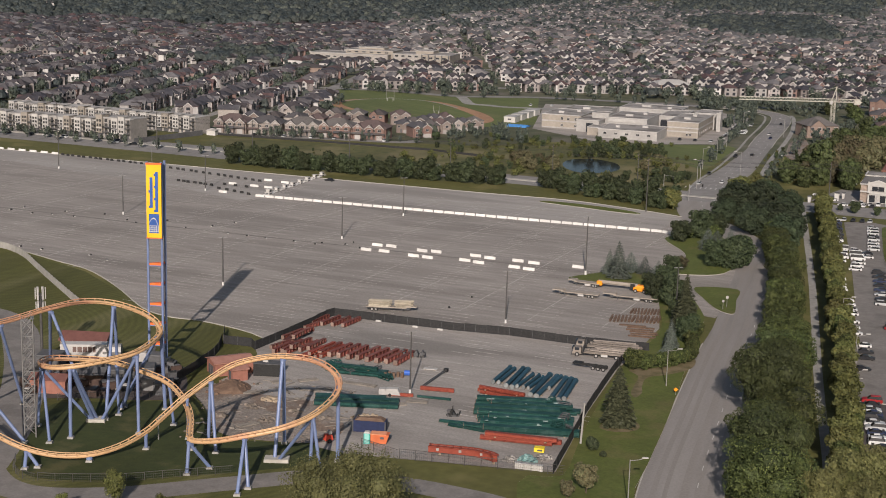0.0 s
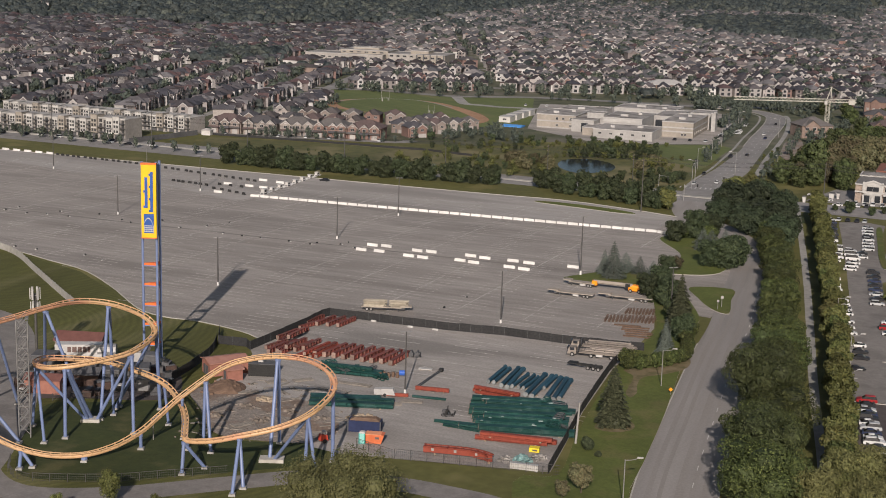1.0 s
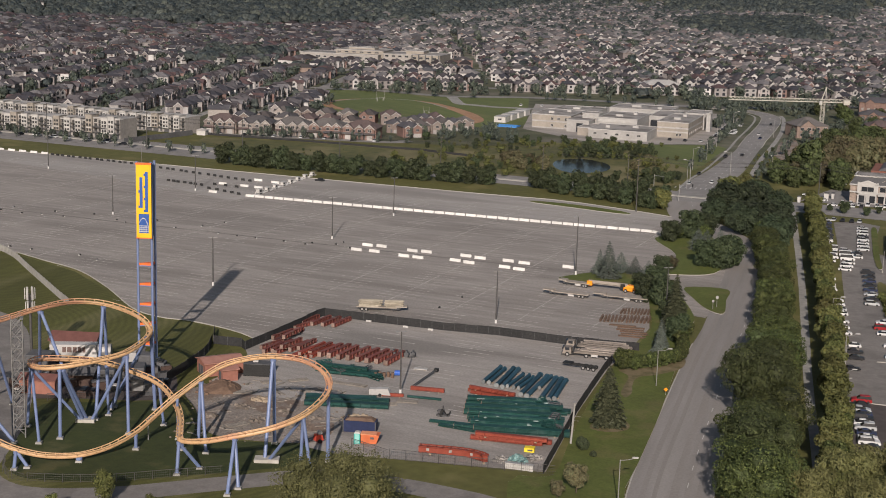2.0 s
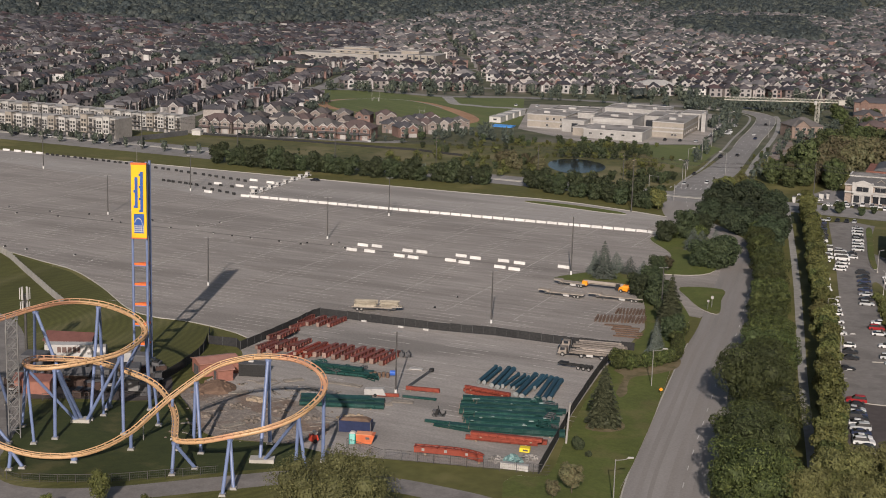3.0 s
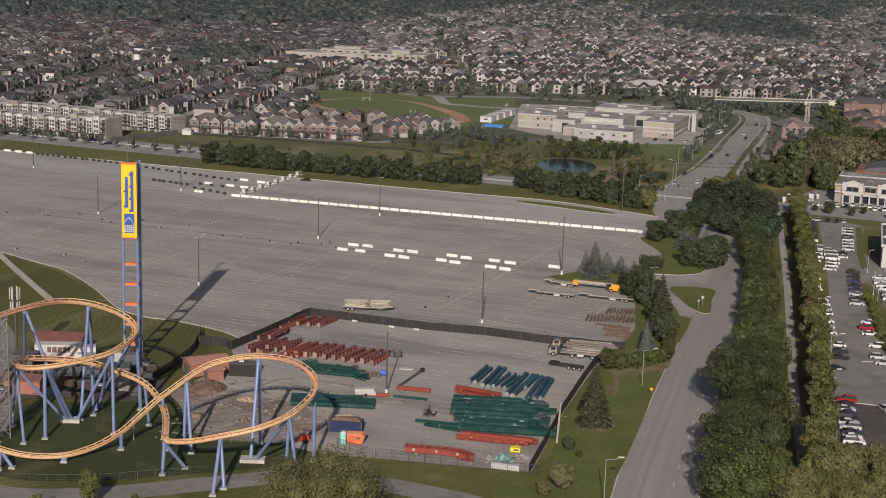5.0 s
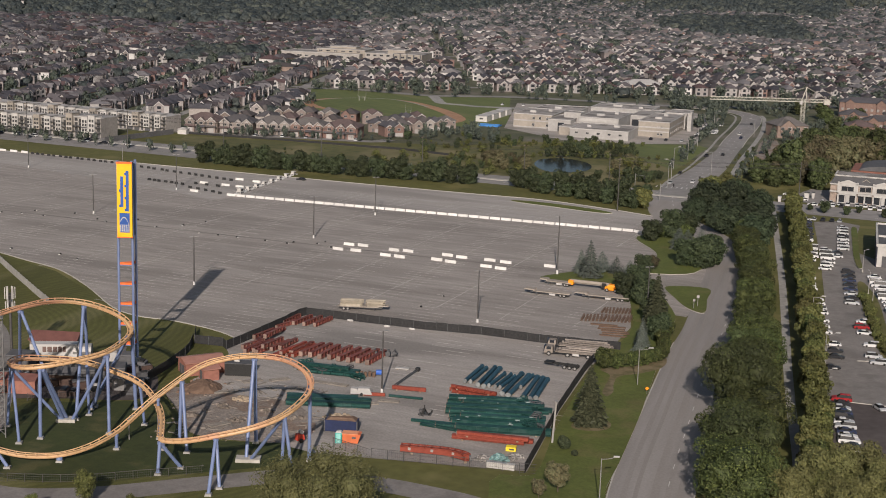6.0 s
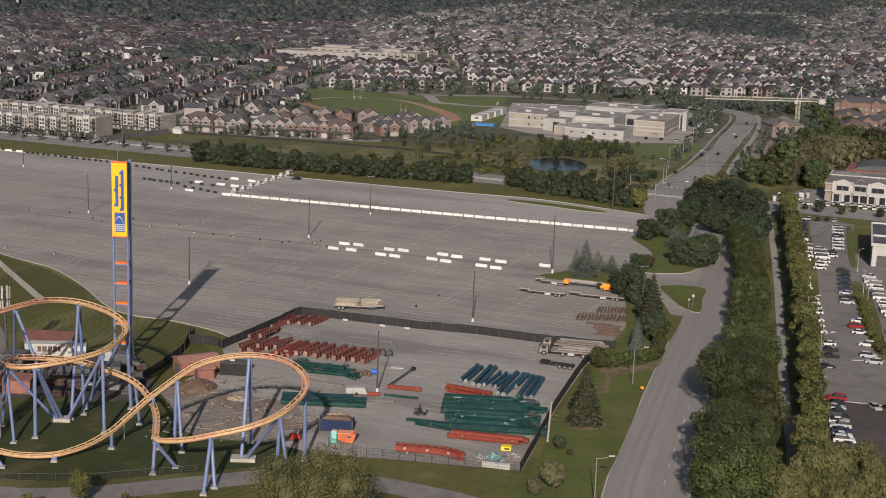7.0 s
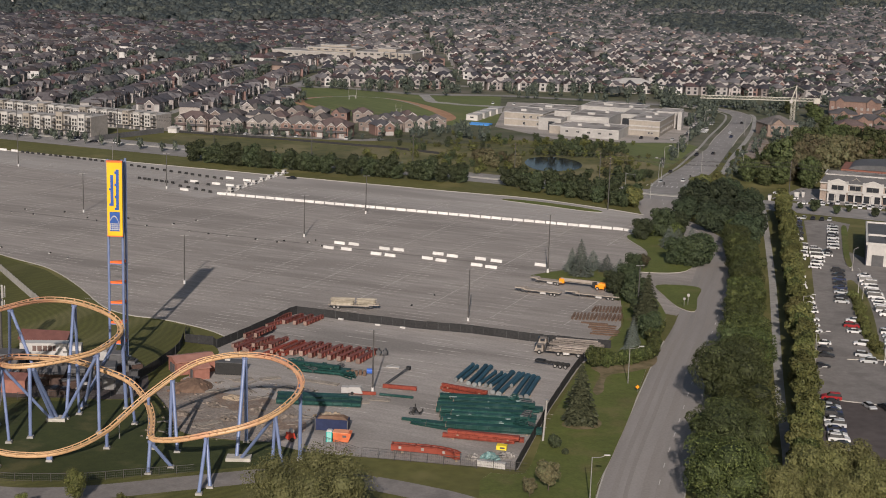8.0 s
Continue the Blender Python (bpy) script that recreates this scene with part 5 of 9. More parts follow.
suburb(-330, -66, 745, 1100, 83, 101, near=765, trees=0.42, where=lambda x, y: y > 752 + 0.0 * x and (x < -112 or y > 770) and y < 1040 - 0.26 * (x + 76))
suburb(-620, -60, 1000, 1780, 66, 102, lots=10.6, depth=52, trees=0.5, full=1350.0, where=lambda x, y: y > 1075 - 0.22 * (x + 76) and y < wood_edge(x) - 8)
suburb(-66, 640, 935, 1760, 2, 103, lots=10.2, depth=72, half=18.5, trees=0.8, where=lambda x, y: y > 944 + 0.04 * abs(x) and (x > -60 or y > 965) and y < 1640 + 0.1 * x)
suburb(205, 480, 700, 960, -18, 104, near=700, lots=13.5, trees=1.3, where=lambda x, y: x > 222 + 0.12 * (y - 760) and y > 640 + 0.45 * (x - 150))
suburb(-70, 1100, 1620, 2650, 8, 105, lots=14, depth=72, trees=1.5, roads=False, where=lambda x, y: y < wood_edge(x) and not (x > 440 + 0.15 * (y - 1600)))
suburb(-120, 1300, 2650, 3560, -10, 106, lots=16, depth=95, trees=1.3, roads=False, where=lambda x, y: y < wood_edge(x) + 0.3 * (x + 200))
suburb(440, 1300, 1620, 2650, 30, 107, lots=14, depth=70, trees=1.1, roads=False, where=lambda x, y: x > 440 + 0.15 * (y - 1600))
suburb(-700, 200, 1800, 2750, 15, 108, lots=18, depth=110, trees=0.0, roads=False, share=0.4, where=lambda x, y: y > wood_edge(x) + 150)

# far woods: a belt on the left, two darker blocks on the right
r2 = random.Random(9)


def far_wood(count, x0, x1, y0, y1, low, high, where=None):
    for _ in range(count):
        x, y = r2.uniform(x0, x1), r2.uniform(y0, y1)
        if in_view(x, y) and (where is None or where(x, y)):
            hh = r2.uniform(low, high)
            far_tree(x, y, hh, hh * r2.uniform(1.0, 1.6), r2)


far_wood(6200, -900, 240, 1560, 2760, 8, 13, lambda x, y: y > wood_edge(x))
far_wood(900, -70, 700, 1600, 2700, 6, 10, lambda x, y: y < wood_edge(x))
far_wood(900, 0, 1100, 2300, 3600, 7, 12)
far_wood(2100, 300, 545, 1600, 2160, 9, 13, lambda x, y: inside(x, y, KEEP_CLEAR[-2]))
far_wood(2700, 365, 1020, 2200, 3560, 10, 15, lambda x, y: inside(x, y, KEEP_CLEAR[-1]))
far_wood(420, -190, -60, 1075, 1250, 6, 11, lambda x, y: x < -128 and abs(y - 1160) < 60)
far_wood(240, 60, 700, 905, 1640, 5, 9, lambda x, y: clear(x, y))
far_wood(260, -400, -66, 760, 1500, 4, 8, lambda x, y: clear(x, y))
for k in range(34):
    far_tree(r2.uniform(-85, 170), r2.uniform(922, 934), r2.uniform(5, 9), r2.uniform(3.5, 6), r2, True)
for k in range(30):
    x = r2.uniform(-112, -12)
    far_tree(x, 682 - 0.13 * x - r2.uniform(1, 5), r2.uniform(2.5, 6.0), r2.uniform(1.8, 3.4), r2, True)
for k in range(16):
    far_tree(r2.uniform(-14, 20), 694 + k * 2.2 + r2.uniform(-6, 3), r2.uniform(4, 7.5), r2.uniform(2.6, 4.2), r2, True)
for x, y, h in along(MAIN[4:16], 9.5, 3.0):
    far_tree(x - 3.9 + r2.uniform(-2, 2), y - 9.4 + r2.uniform(-2, 2), r2.uniform(3.5, 6), r2.uniform(2.4, 4), r2, True)
for k in range(190):
    x, y = r2.uniform(-20, 116), r2.uniform(585, 692)
    if math.hypot((x - 66) / 20, (y - 617) / 30) > 1 and x < 92 + 0.30 * (y - 575) and not (x < 20 and y > 640) and not (y > 630 and x > 98):
        hh = r2.uniform(1.4, 4.2)
        far_tree(x, y, hh, hh * r2.uniform(0.8, 1.4), r2, True, meadow_shrubs)
for k in range(12):
    far_tree(r2.uniform(22, 40), r2.uniform(690, 735), r2.uniform(4, 8), r2.uniform(3, 6), r2, True)
for k in range(70):
    yy = r2.uniform(690, 800)
    far_tree(r2.uniform(178 + 0.35 * (yy - 700), 265), yy, r2.uniform(4, 8), r2.uniform(3.5, 6.5), r2, True)

for x, y, h in along(BACK_ROAD, 6.5, 2.0):
    if -90 < x < 330 and r2.random() < (0.25 if x < 60 else 0.75):
        hh = r2.uniform(4, 8.5)
        far_tree(x + r2.uniform(-2, 2), y - r2.uniform(7, 12), hh, hh * r2.uniform(0.55, 0.9), r2, True)
for x, y, h in along(AVENUE, 7.5, 60.0):
    for side in (-16, 17):
        if r2.random() < 0.8:
            n = Vector((math.sin(radians(h)), -math.cos(radians(h)))) * (side + r2.uniform(-2, 2))
            hh = r2.uniform(3, 6.5)
            far_tree(x + n.x, y + n.y, hh, hh * 0.7, r2, True)

for k in range(26):
    t = r2.random()
    far_tree(152 + 34 * t + r2.uniform(-5, 3), 775 + 95 * t + r2.uniform(-5, 5), r2.uniform(4, 8), r2.uniform(3.5, 6), r2, True)
for k in range(30):
    far_tree(r2.uniform(150, 235), r2.uniform(866, 900), r2.uniform(5, 9), r2.uniform(4.5, 7.5), r2, True)
structure("garden_street", Shape().ribbon(curve([(-131, 748), (-123, 800), (-116, 862), (-110, 926), (-104, 976)], 4), -2.6, 2.6, 0.088), PATH, "pale residential street between house rows")
tagged(structure("residential_streets", streets, STREET, "grey residential streets between houses"))
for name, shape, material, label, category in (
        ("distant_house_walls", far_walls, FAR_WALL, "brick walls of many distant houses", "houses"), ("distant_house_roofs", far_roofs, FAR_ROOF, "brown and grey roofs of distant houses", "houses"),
        ("far_district_roofs", hazed_roofs, HAZED_ROOF, "weathered grey roofs of the farthest district", "houses"), ("distant_house_windows", far_glass, GLASS, "dark windows of distant houses", "windows"), ("distant_garage_doors", far_trim, TRIM_PALE, "pale garage doors of distant houses", "doors"),
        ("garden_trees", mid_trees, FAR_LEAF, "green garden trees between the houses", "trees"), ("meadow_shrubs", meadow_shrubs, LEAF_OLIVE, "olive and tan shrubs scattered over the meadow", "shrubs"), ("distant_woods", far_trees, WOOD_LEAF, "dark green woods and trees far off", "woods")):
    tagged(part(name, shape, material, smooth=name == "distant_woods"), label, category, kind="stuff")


# ---- white townhouses on the left ----
TOWN_BRICK = mat("townhouse_brick", (0.27, 0.25, 0.234), (0.35, 0.328, 0.308), 1.2, rough=0.85, vary=0.2)
# base colour lighter than the other glass, with sky reflection put into it
TOWN_GLASS = mat("townhouse_glass", (0.045, 0.045, 0.047), (0.075, 0.074, 0.073), 1.5, rough=0.2, spec=0.4)


def townhouse(seed, label):
    """A narrow four-storey unit, 6.25 m wide, its front to -y: a pale bay beside a recess with balconies."""
    ob = thing("townhouse", label, "townhouse", group="row of townhouses")
    side = 1 if seed % 2 else -1
    pale = CREAM if seed == 3 else WHITE
    part("wall", Shape().box(0, 0, -0.1, 6.2, 13, 11.2), TOWN_BRICK, ob)
    top = {1: 12.7, 2: 11.9, 3: 13.2}[seed]
    bay = Shape().box(-1.2 * side, -4.9, 2.9, 3.5, 5.8, top - 2.9)
    part("bay", bay, pale, ob)
    part("cornice", Shape().box(-1.2 * side, -4.9, top, 4.1, 6.4, 0.25), ROOF_FLAT, ob)
    part("roof", Shape().box(0, 0, 11.1, 6.35, 13.3, 0.35), ROOF_FLAT, ob)
    part("parapet", Shape().box(1.9 * side, -6.6, 11.1, 2.6, 0.3, 0.7), GREY_PANEL, ob)
    for z in (4.4, 7.2, 9.8 if seed != 2 else 9.2):
        for x in (-1.95, -0.45):
            part("window", Shape().box(x * side, -7.82, z - 0.75, 1.05, 0.1, 1.5), TOWN_GLASS, ob)
        part("window", Shape().box(1.9 * side, -6.53, z - 0.9, 1.6, 0.1, 1.9), TOWN_GLASS, ob)
    for z in (3.1, 6.0) if seed != 1 else (3.1, 6.0, 8.7):
        balcony = Shape().box(1.9 * side, -7.2, z, 2.4, 1.4, 0.15).box(1.9 * side, -7.86, z + 0.9, 2.4, 0.08, 0.1)
        for k in range(8):
            balcony.box((0.75 + 0.33 * k) * side, -7.86, z, 0.10, 0.06, 0.95)
        part("balcony", balcony, DARK_GREY, ob)
    part("spandrel", Shape().box(-1.2 * side, -7.82, 5.35, 3.2, 0.08, 0.7), DARK_GREY if seed == 2 else TOWN_GREY, ob)
    part("front_door", Shape().box(1.9 * side, -6.55, 0.3, 1.1, 0.15, 2.2), DARK_GREY, ob)
    part("porch", Shape().box(1.9 * side, -7.3, 0, 2.0, 1.6, 0.4), PATH, ob)
    part("garage_door", Shape().box(-1.2 * side, -6.6, 0.1, 2.8, 0.2, 2.3), DARK_GREY, ob)
    return ob


units = [townhouse(1, "pale four-storey townhouse with white bay and balconies"), townhouse(2, "grey four-storey townhouse with white bay"), townhouse(3, "pale townhouse with cream bay and dark balconies")]
spot = 0
for start, count in (((-146.5, 671), 15), ((-121.5, 700), 18)):
    for k in range(count):
        p = Vector(start) - LOT_U * 6.25 * k
        m = at(p.x, p.y, 0.02, ROW, 1.0, 0.82)
        if spot < 3:
            units[spot].matrix_basis = m
        else:
            copy_thing(units[(spot * 2 + spot // 4) % 3], m)
        spot += 1


for k in range(26):
    p = Vector((-146.5, 671)) - LOT_U * (4.3 * k - 4) - LOT_V * r2.uniform(12, 14)
    front_tree = tagged(part("street_tree", bush_shape(3.2, 4.6, 300 + k % 3, 160, 0.42), FAR_LEAF), "small dark tree in front of the townhouses", "tree", "small trees by the townhouses")
    front_tree.matrix_basis = at(p.x, p.y, 0.03, 70 * k, r2.uniform(0.5, 1.0))

# ---- larger buildings ----
def block(parent, a, b, w, d, h, wall, roof=ROOF_FLAT, z=0.0):
    """A flat-roofed block with a parapet, its near left corner at (a, b) in its building's own axes."""
    ob = part("wall", Shape().box(a + w / 2, b + d / 2, z - 0.1, w, d, h + 0.1), wall, parent)
    part("roof", Shape().box(a + w / 2, b + d / 2, z + h, w - 0.5, d - 0.5, 0.12), roof, parent)
    rim = Shape()
    for x, y, sx, sy in ((a + w / 2, b, w + 0.3, 0.4), (a + w / 2, b + d, w + 0.3, 0.4), (a, b + d / 2, 0.4, d), (a + w, b + d / 2, 0.4, d)):
        rim.box(x, y, z + h - 0.1, sx, sy, 0.45)
    part("parapet", rim, GREY_PANEL, parent)
    return ob


school = thing("school_building", "large low school with cream walls and grey flat roofs", "school", at(51, 762, 0.03, -20))
for a, b, w, d, h, wall in ((0, -2, 21, 30, 7.0, CREAM), (0, 34, 25, 28, 5.8, PALE_PANEL), (21, -10, 12, 24, 6.0, PALE_PANEL), (26, 3, 9, 9, 8.6, PALE_PANEL),
                            (30, -22, 8, 20, 4.0, CREAM), (37.5, -29, 30, 27, 4.4, PALE_PANEL), (35, 0, 21, 34, 7.2, PALE_PANEL), (27, 60, 34, 26, 6.4, PALE_PANEL),
                            (56, 30, 12, 34, 6.4, PALE_PANEL), (67.5, -5, 16, 43, 7.7, CREAM), (74, 38, 11, 20, 8.3, PALE_PANEL), (86.5, 30, 2.2, 6, 9.5, PALE_PANEL)):
    block(school, a, b, w, d, h, wall, SCHOOL_ROOF)
for a, b, w, z in ((10.5, -2.08, 20.9, 0.0), (10.5, -2.08, 20.9, 3.4), (75.5, -5.08, 15.9, 2.6), (75.5, -5.08, 15.9, 4.6), (52.5, -29.08, 29.9, 1.2)):
    part("wall_band", Shape().box(a, b, z, w, 0.16, 0.7), PALE_PANEL, school)
part("wall_band", Shape().box(83.55, 16, 4.4, 0.16, 42.8, 0.7), PALE_PANEL, school)
part("wall_band", Shape().box(45.5, -0.08, 5.2, 20.9, 0.16, 1.6), GREY_PANEL, school)
for x, z in ((11, 1.7), (11, 5.2), (14.5, 5.2), (18.5, 1.7), (18.5, 5.2)):
    add_window(school, x, -2.1, z, 1.3, 1.5)
for k in range(4):
    add_window(school, 78 + 1.6 * (k % 2), -5.1, 1.6 + 3.4 * (k // 2), 1.1, 1.2)
for k in range(7):
    add_window(school, 83.6, -1 + 5.6 * k, 2.2, 1.6, 1.4, 90)
for k in range(5):
    add_window(school, 41 + 5.6 * k, -29.1, 2.6, 1.6, 1.1)
part("entrance", Shape().box(28, -10.1, 0.1, 3.4, 0.3, 4.6), GLASS, school)
part("entrance", Shape().box(61.5, 28.5, 0.1, 8, 3, 4.6), GLASS, school)
for x, y, z, a, b in ((8, 8, 7.1, 3, 2), (15, 18, 7.1, 2, 2), (44, 12, 7.3, 4, 2.4), (50, 24, 7.3, 2, 3), (45, -18, 4.5, 2, 1.6), (58, -12, 4.5, 3, 2), (75, 10, 7.8, 3.4, 2.2), (40, 72, 6.5, 5, 3), (54, 68, 6.5, 2.4, 2.4), (12, 46, 5.9, 4, 3), (76, 26, 7.8, 2, 2)):
    part("roof_vent", Shape().box(x, y, z, a, b, 1.1), GREY_PANEL, school)
portable = thing("portable_classroom", "white portable classroom with flat roof", "classroom", at(35.5, 781, 0.05, -20), group="portable classrooms")
part("wall", Shape().box(0, 0, 0, 6.4, 9, 2.9), WHITE, portable)
part("roof", Shape().box(0, 0, 2.9, 6.7, 9.4, 0.25), GREY_PANEL, portable)
add_window(portable, 0, -4.53, 1.7, 2.0, 1.0)
for k in range(1, 4):
    copy_thing(portable, at(35.5 + 4.3 * k, 781 + 11.6 * k, 0.05, -20))
tarp = thing("blue_tarpaulin", "bright blue tarpaulin over a long heap", "tarpaulin", at(37.5, 759, 0.05, 10))
part("cover", gable_roof(Shape(), 7, -6, 6, 0.5, 0.5, 0, 0.3, 0.15).box(0, 0, 0, 7, 11.5, 0.5), mat("blue_tarpaulin", (0.07, 0.25, 0.62), (0.10, 0.32, 0.72), 1.5, rough=0.4), tarp)
tarp.rotation_euler = (0, 0, radians(70))

college = thing("long_school_building", "long pale school in front of the woods", "school", at(-113, 1184, 0.03, -15, 0.92))
for a, b, w, d, h, wall in ((0, 0, 72, 30, 6.5, TOWN_BRICK), (30, 10, 44, 30, 9.6, CREAM), (38, 22, 24, 14, 11.2, CREAM), (76, 4, 30, 34, 8.0, TOWN_BRICK), (104, -6, 26, 36, 9.0, CREAM), (96, 6, 16, 18, 11.4, CREAM)):
    block(college, a, b, w, d, h, wall, SCHOOL_ROOF)
for k in range(11):
    add_window(college, 4 + 6.4 * k, -0.05, 3.6, 2.6 + 0.8 * (k % 3), 1.5)
for k in range(6):
    add_window(college, 33 + 7 * k, 9.95, 8.0, 3.4, 1.2)
for k in range(4):
    for z in (2.6, 6.4):
        add_window(college, 79 + 6 * k, 3.95, z, 3.0, 1.6)
        add_window(college, 107 + 6 * k, -6.05, z, 3.0, 1.8)
for k in range(5):
    part("pier", Shape().box(105 + 6 * k, -6.3, 0, 1.0, 0.6, 9.2), DARK_GREY, college)
hall = thing("brick_hall", "tan brick hall with a dark hipped roof", "hall", at(-100, 1030, 0.03, -8))
part("wall", Shape().box(0, 0, 0, 24, 16, 6.5), BRICK_BROWN, hall)
part("roof", hip_roof(Shape(), 24, 16, 6.5, 2.2), SHINGLE, hall)
pavilion = thing("brick_pavilion", "brick house with a green grey hipped roof", "house", at(150, 972, 0.03, 4))
part("wall", Shape().box(0, 0, 0, 26, 14, 6.2), BRICK_BROWN, pavilion)
part("roof", hip_roof(Shape(), 26, 14, 6.2, 3.2), GREY_PANEL, pavilion)
part("front_door", Shape().box(3, -7.05, 0, 3, 0.2, 3.4), BRICK_RED, pavilion)

plaza = thing("brick_plaza", "two-storey brick plaza with cream pediments", "shops", at(159.1, 545.4, 0.03, -21))
PLAZA_TAN = mat("tan_plaza_brick", (0.27, 0.215, 0.178), (0.34, 0.277, 0.234), 0.8, rough=0.85)
part("wall", Shape().box(33, 8, -0.1, 66, 16, 7.0), PLAZA_TAN, plaza)
part("upper_floor", Shape().box(33, 7.6, 4.0, 66.3, 16.4, 0.5).box(33, 7.6, 6.9, 66.6, 16.8, 0.4), WHITE, plaza)
part("roof", Shape().hull([(-0.2, 0, 7.3), (66.2, 0, 7.3), (66.2, 16, 7.3), (-0.2, 16, 7.3)], [(1.5, 2.6, 10), (64.5, 2.6, 10), (64.5, 14, 10), (1.5, 14, 10)]), DARK_GREY, plaza)
part("roof_deck", Shape().box(33, 8.3, 10, 63.5, 11.4, 0.2), SCHOOL_ROOF, plaza)
part("cornice", Shape().box(33, 2.5, 9.9, 64, 0.5, 0.5).box(1.2, 8, 9.9, 0.5, 11.5, 0.5), WHITE, plaza)
for k in range(5):
    x = 6.5 + 13 * k
    bay = Shape().box(x, -0.35, 0.0, 6.6, 0.7, 7.2)
    gable_wall(bay, 6.6, -0.6, 1.2, 7.2, 1.2, x)
    part("pediment_bay", bay, WHITE, plaza)
    frame_ = Shape()
    for e in (-1, 1):
        frame_.box(x + e * 3.5, -0.5, 3.9, 0.7, 1.0, 4.2)
        frame_.hull([(x, -1.0, 8.4), (x, -1.0, 9.0), (x + e * 3.9, -1.0, 7.7), (x + e * 3.9, -1.0, 7.1)], [(x, -0.4, 8.4), (x, -0.4, 9.0), (x + e * 3.9, -0.4, 7.7), (x + e * 3.9, -0.4, 7.1)])
    part("pilaster_frame", frame_, WHITE, plaza)
    add_window(plaza, x, -0.85, 5.6, 4.6, 2.0)
    add_window(plaza, x + 6.5, -0.05, 5.6, 4.2, 2.0)
    for off in (-2.1, 2.1, 5.2, 7.9):
        part("shop_window", Shape().box(x + off, -0.9 if off < 3 else -0.1, 0.4, 2.3, 0.16, 2.7), GLASS, plaza)
    for off in (-3.3, 0.0, 3.3, 6.5):
        part("arcade_pillar", Shape().box(x + off, -1.5, 0, 0.55, 0.5, 3.4), WHITE, plaza)
    part("awning", Shape().hull([(x + 3.9, -1.4, 3.2), (x + 9.1, -1.4, 3.2), (x + 9.1, 0, 3.2), (x + 3.9, 0, 3.2)], [(x + 3.9, -1.2, 3.4), (x + 9.1, -1.2, 3.4), (x + 9.1, 0, 4.0), (x + 3.9, 0, 4.0)]), WHITE, plaza)
    part("dormer", gable_roof(Shape(), 3, 1.0, 5, 8.2, 1.0, x + 6.5).box(x + 6.5, 2.4, 7.4, 2.6, 2.4, 0.9), CREAM, plaza)
redblock = thing("red_brick_building", "red brick building with a grey barrel roof", "building", at(177, 580, 0.03, -21))
part("wall", Shape().box(30, 12, -0.1, 60, 24, 7.6), BRICK_RED, redblock)
for k in range(2):
    arc = [(16 + 28 * k + 13 * math.cos(math.pi * t / 10), 12 + 0 * t, 7.6 + 2.2 * math.sin(math.pi * t / 10)) for t in range(11)]
    part("barrel_roof", Shape().hull([(x, 0.5, z) for x, _, z in arc], [(x, 23.5, z) for x, _, z in arc]), DARK_GREY, redblock)
warehouse = thing("white_warehouse", "white panelled warehouse with loading doors", "warehouse", at(140, 426, 0.03, -17))
part("wall", Shape().box(40, 19, -0.1, 79.4, 38, 6.6), WHITE, warehouse)
# left face covered in near-black navy, its shade painted as a colour
part("side_cladding", Shape().box(0.1, 19, 0, 0.3, 38.2, 6.4), mat("shaded_side_navy", (0.016, 0.018, 0.034), (0.026, 0.028, 0.048), 2.0, rough=0.6), warehouse)
part("roof", Shape().box(40, 19, 6.5, 79, 37.6, 0.15), DARK_GREY, warehouse)
rim = Shape()
for x, y, sx, sy in ((40, 0, 80.4, 0.5), (40, 38, 80.4, 0.5), (0, 19, 0.5, 38), (40, 15, 79, 0.6)):
    rim.box(x, y, 6.3, sx, sy, 0.9)
part("parapet", rim, WHITE, warehouse)
for k in range(10):
    part("loading_door", Shape().box(3.5 + 7.4 * k, -0.15, 0, 3.4, 0.3, 3.4), DARK_GREY, warehouse)
    part("wall_vent", Shape().box(2.8 + 7.4 * k, -0.1, 4.6, 0.7, 0.2, 0.5), GREY_PANEL, warehouse)
for x, y in ((8, 10), (16, 11), (9, 24), (20, 26), (30, 12), (34, 27)):
    part("roof_unit", Shape().box(x, y, 6.6, 4.2, 2.2, 1.5).box(x + 2.9, y, 6.6, 1.2, 1.4, 1.1), GREY_PANEL, warehouse)
storage = thing("white_container", "white storage container by the plaza", "container", at(168.5, 590, 0.03, -12, 0.75))
part("body", Shape().box(0, 0, 0, 5, 2.2, 2.0), GREY_PANEL, storage)
part("doors", Shape().box(-2.55, 0, 0.2, 0.1, 1.9, 1.7), GREY_PANEL, storage)
for x, y, w in ((152, 551.6, 1.5), (154.6, 552, 0.8), (139, 542, 0.9)):
    bin_ = thing("white_bin", "white waste container at the street", "container", at(x, y, 0.03, -20))
    part("body", Shape().hull([(-w / 2, -1, 0), (w / 2, -1, 0), (w / 2, 1, 0), (-w / 2, 1, 0)], [(-w / 2 - 0.2, -1.2, 2.2), (w / 2 + 0.2, -1.2, 2.2), (w / 2 + 0.2, 1.2, 2.2), (-w / 2 - 0.2, 1.2, 2.2)]), WHITE, bin_)
    part("lid", Shape().box(0, 0, 2.2, w + 0.5, 2.5, 0.15), DARK_GREY, bin_)
hut = thing("sales_hut", "small white hut at the meadow's edge", "hut", at(-112.5, 690, 0.03, -15, 0.75))
part("wall", Shape().box(0, 0, 0, 6, 5, 3), WHITE, hut)
part("roof", hip_roof(Shape(), 6, 5, 3, 1.4), ROOF_FLAT, hut)

BLOCK_BRICK = mat("dark_brown_red_brick", (0.150, 0.098, 0.082), (0.205, 0.138, 0.116), 0.8, rough=0.9)
PALE_WINDOW = mat("curtained_window", (0.16, 0.15, 0.145), (0.30, 0.285, 0.27), 1.6, rough=0.3)


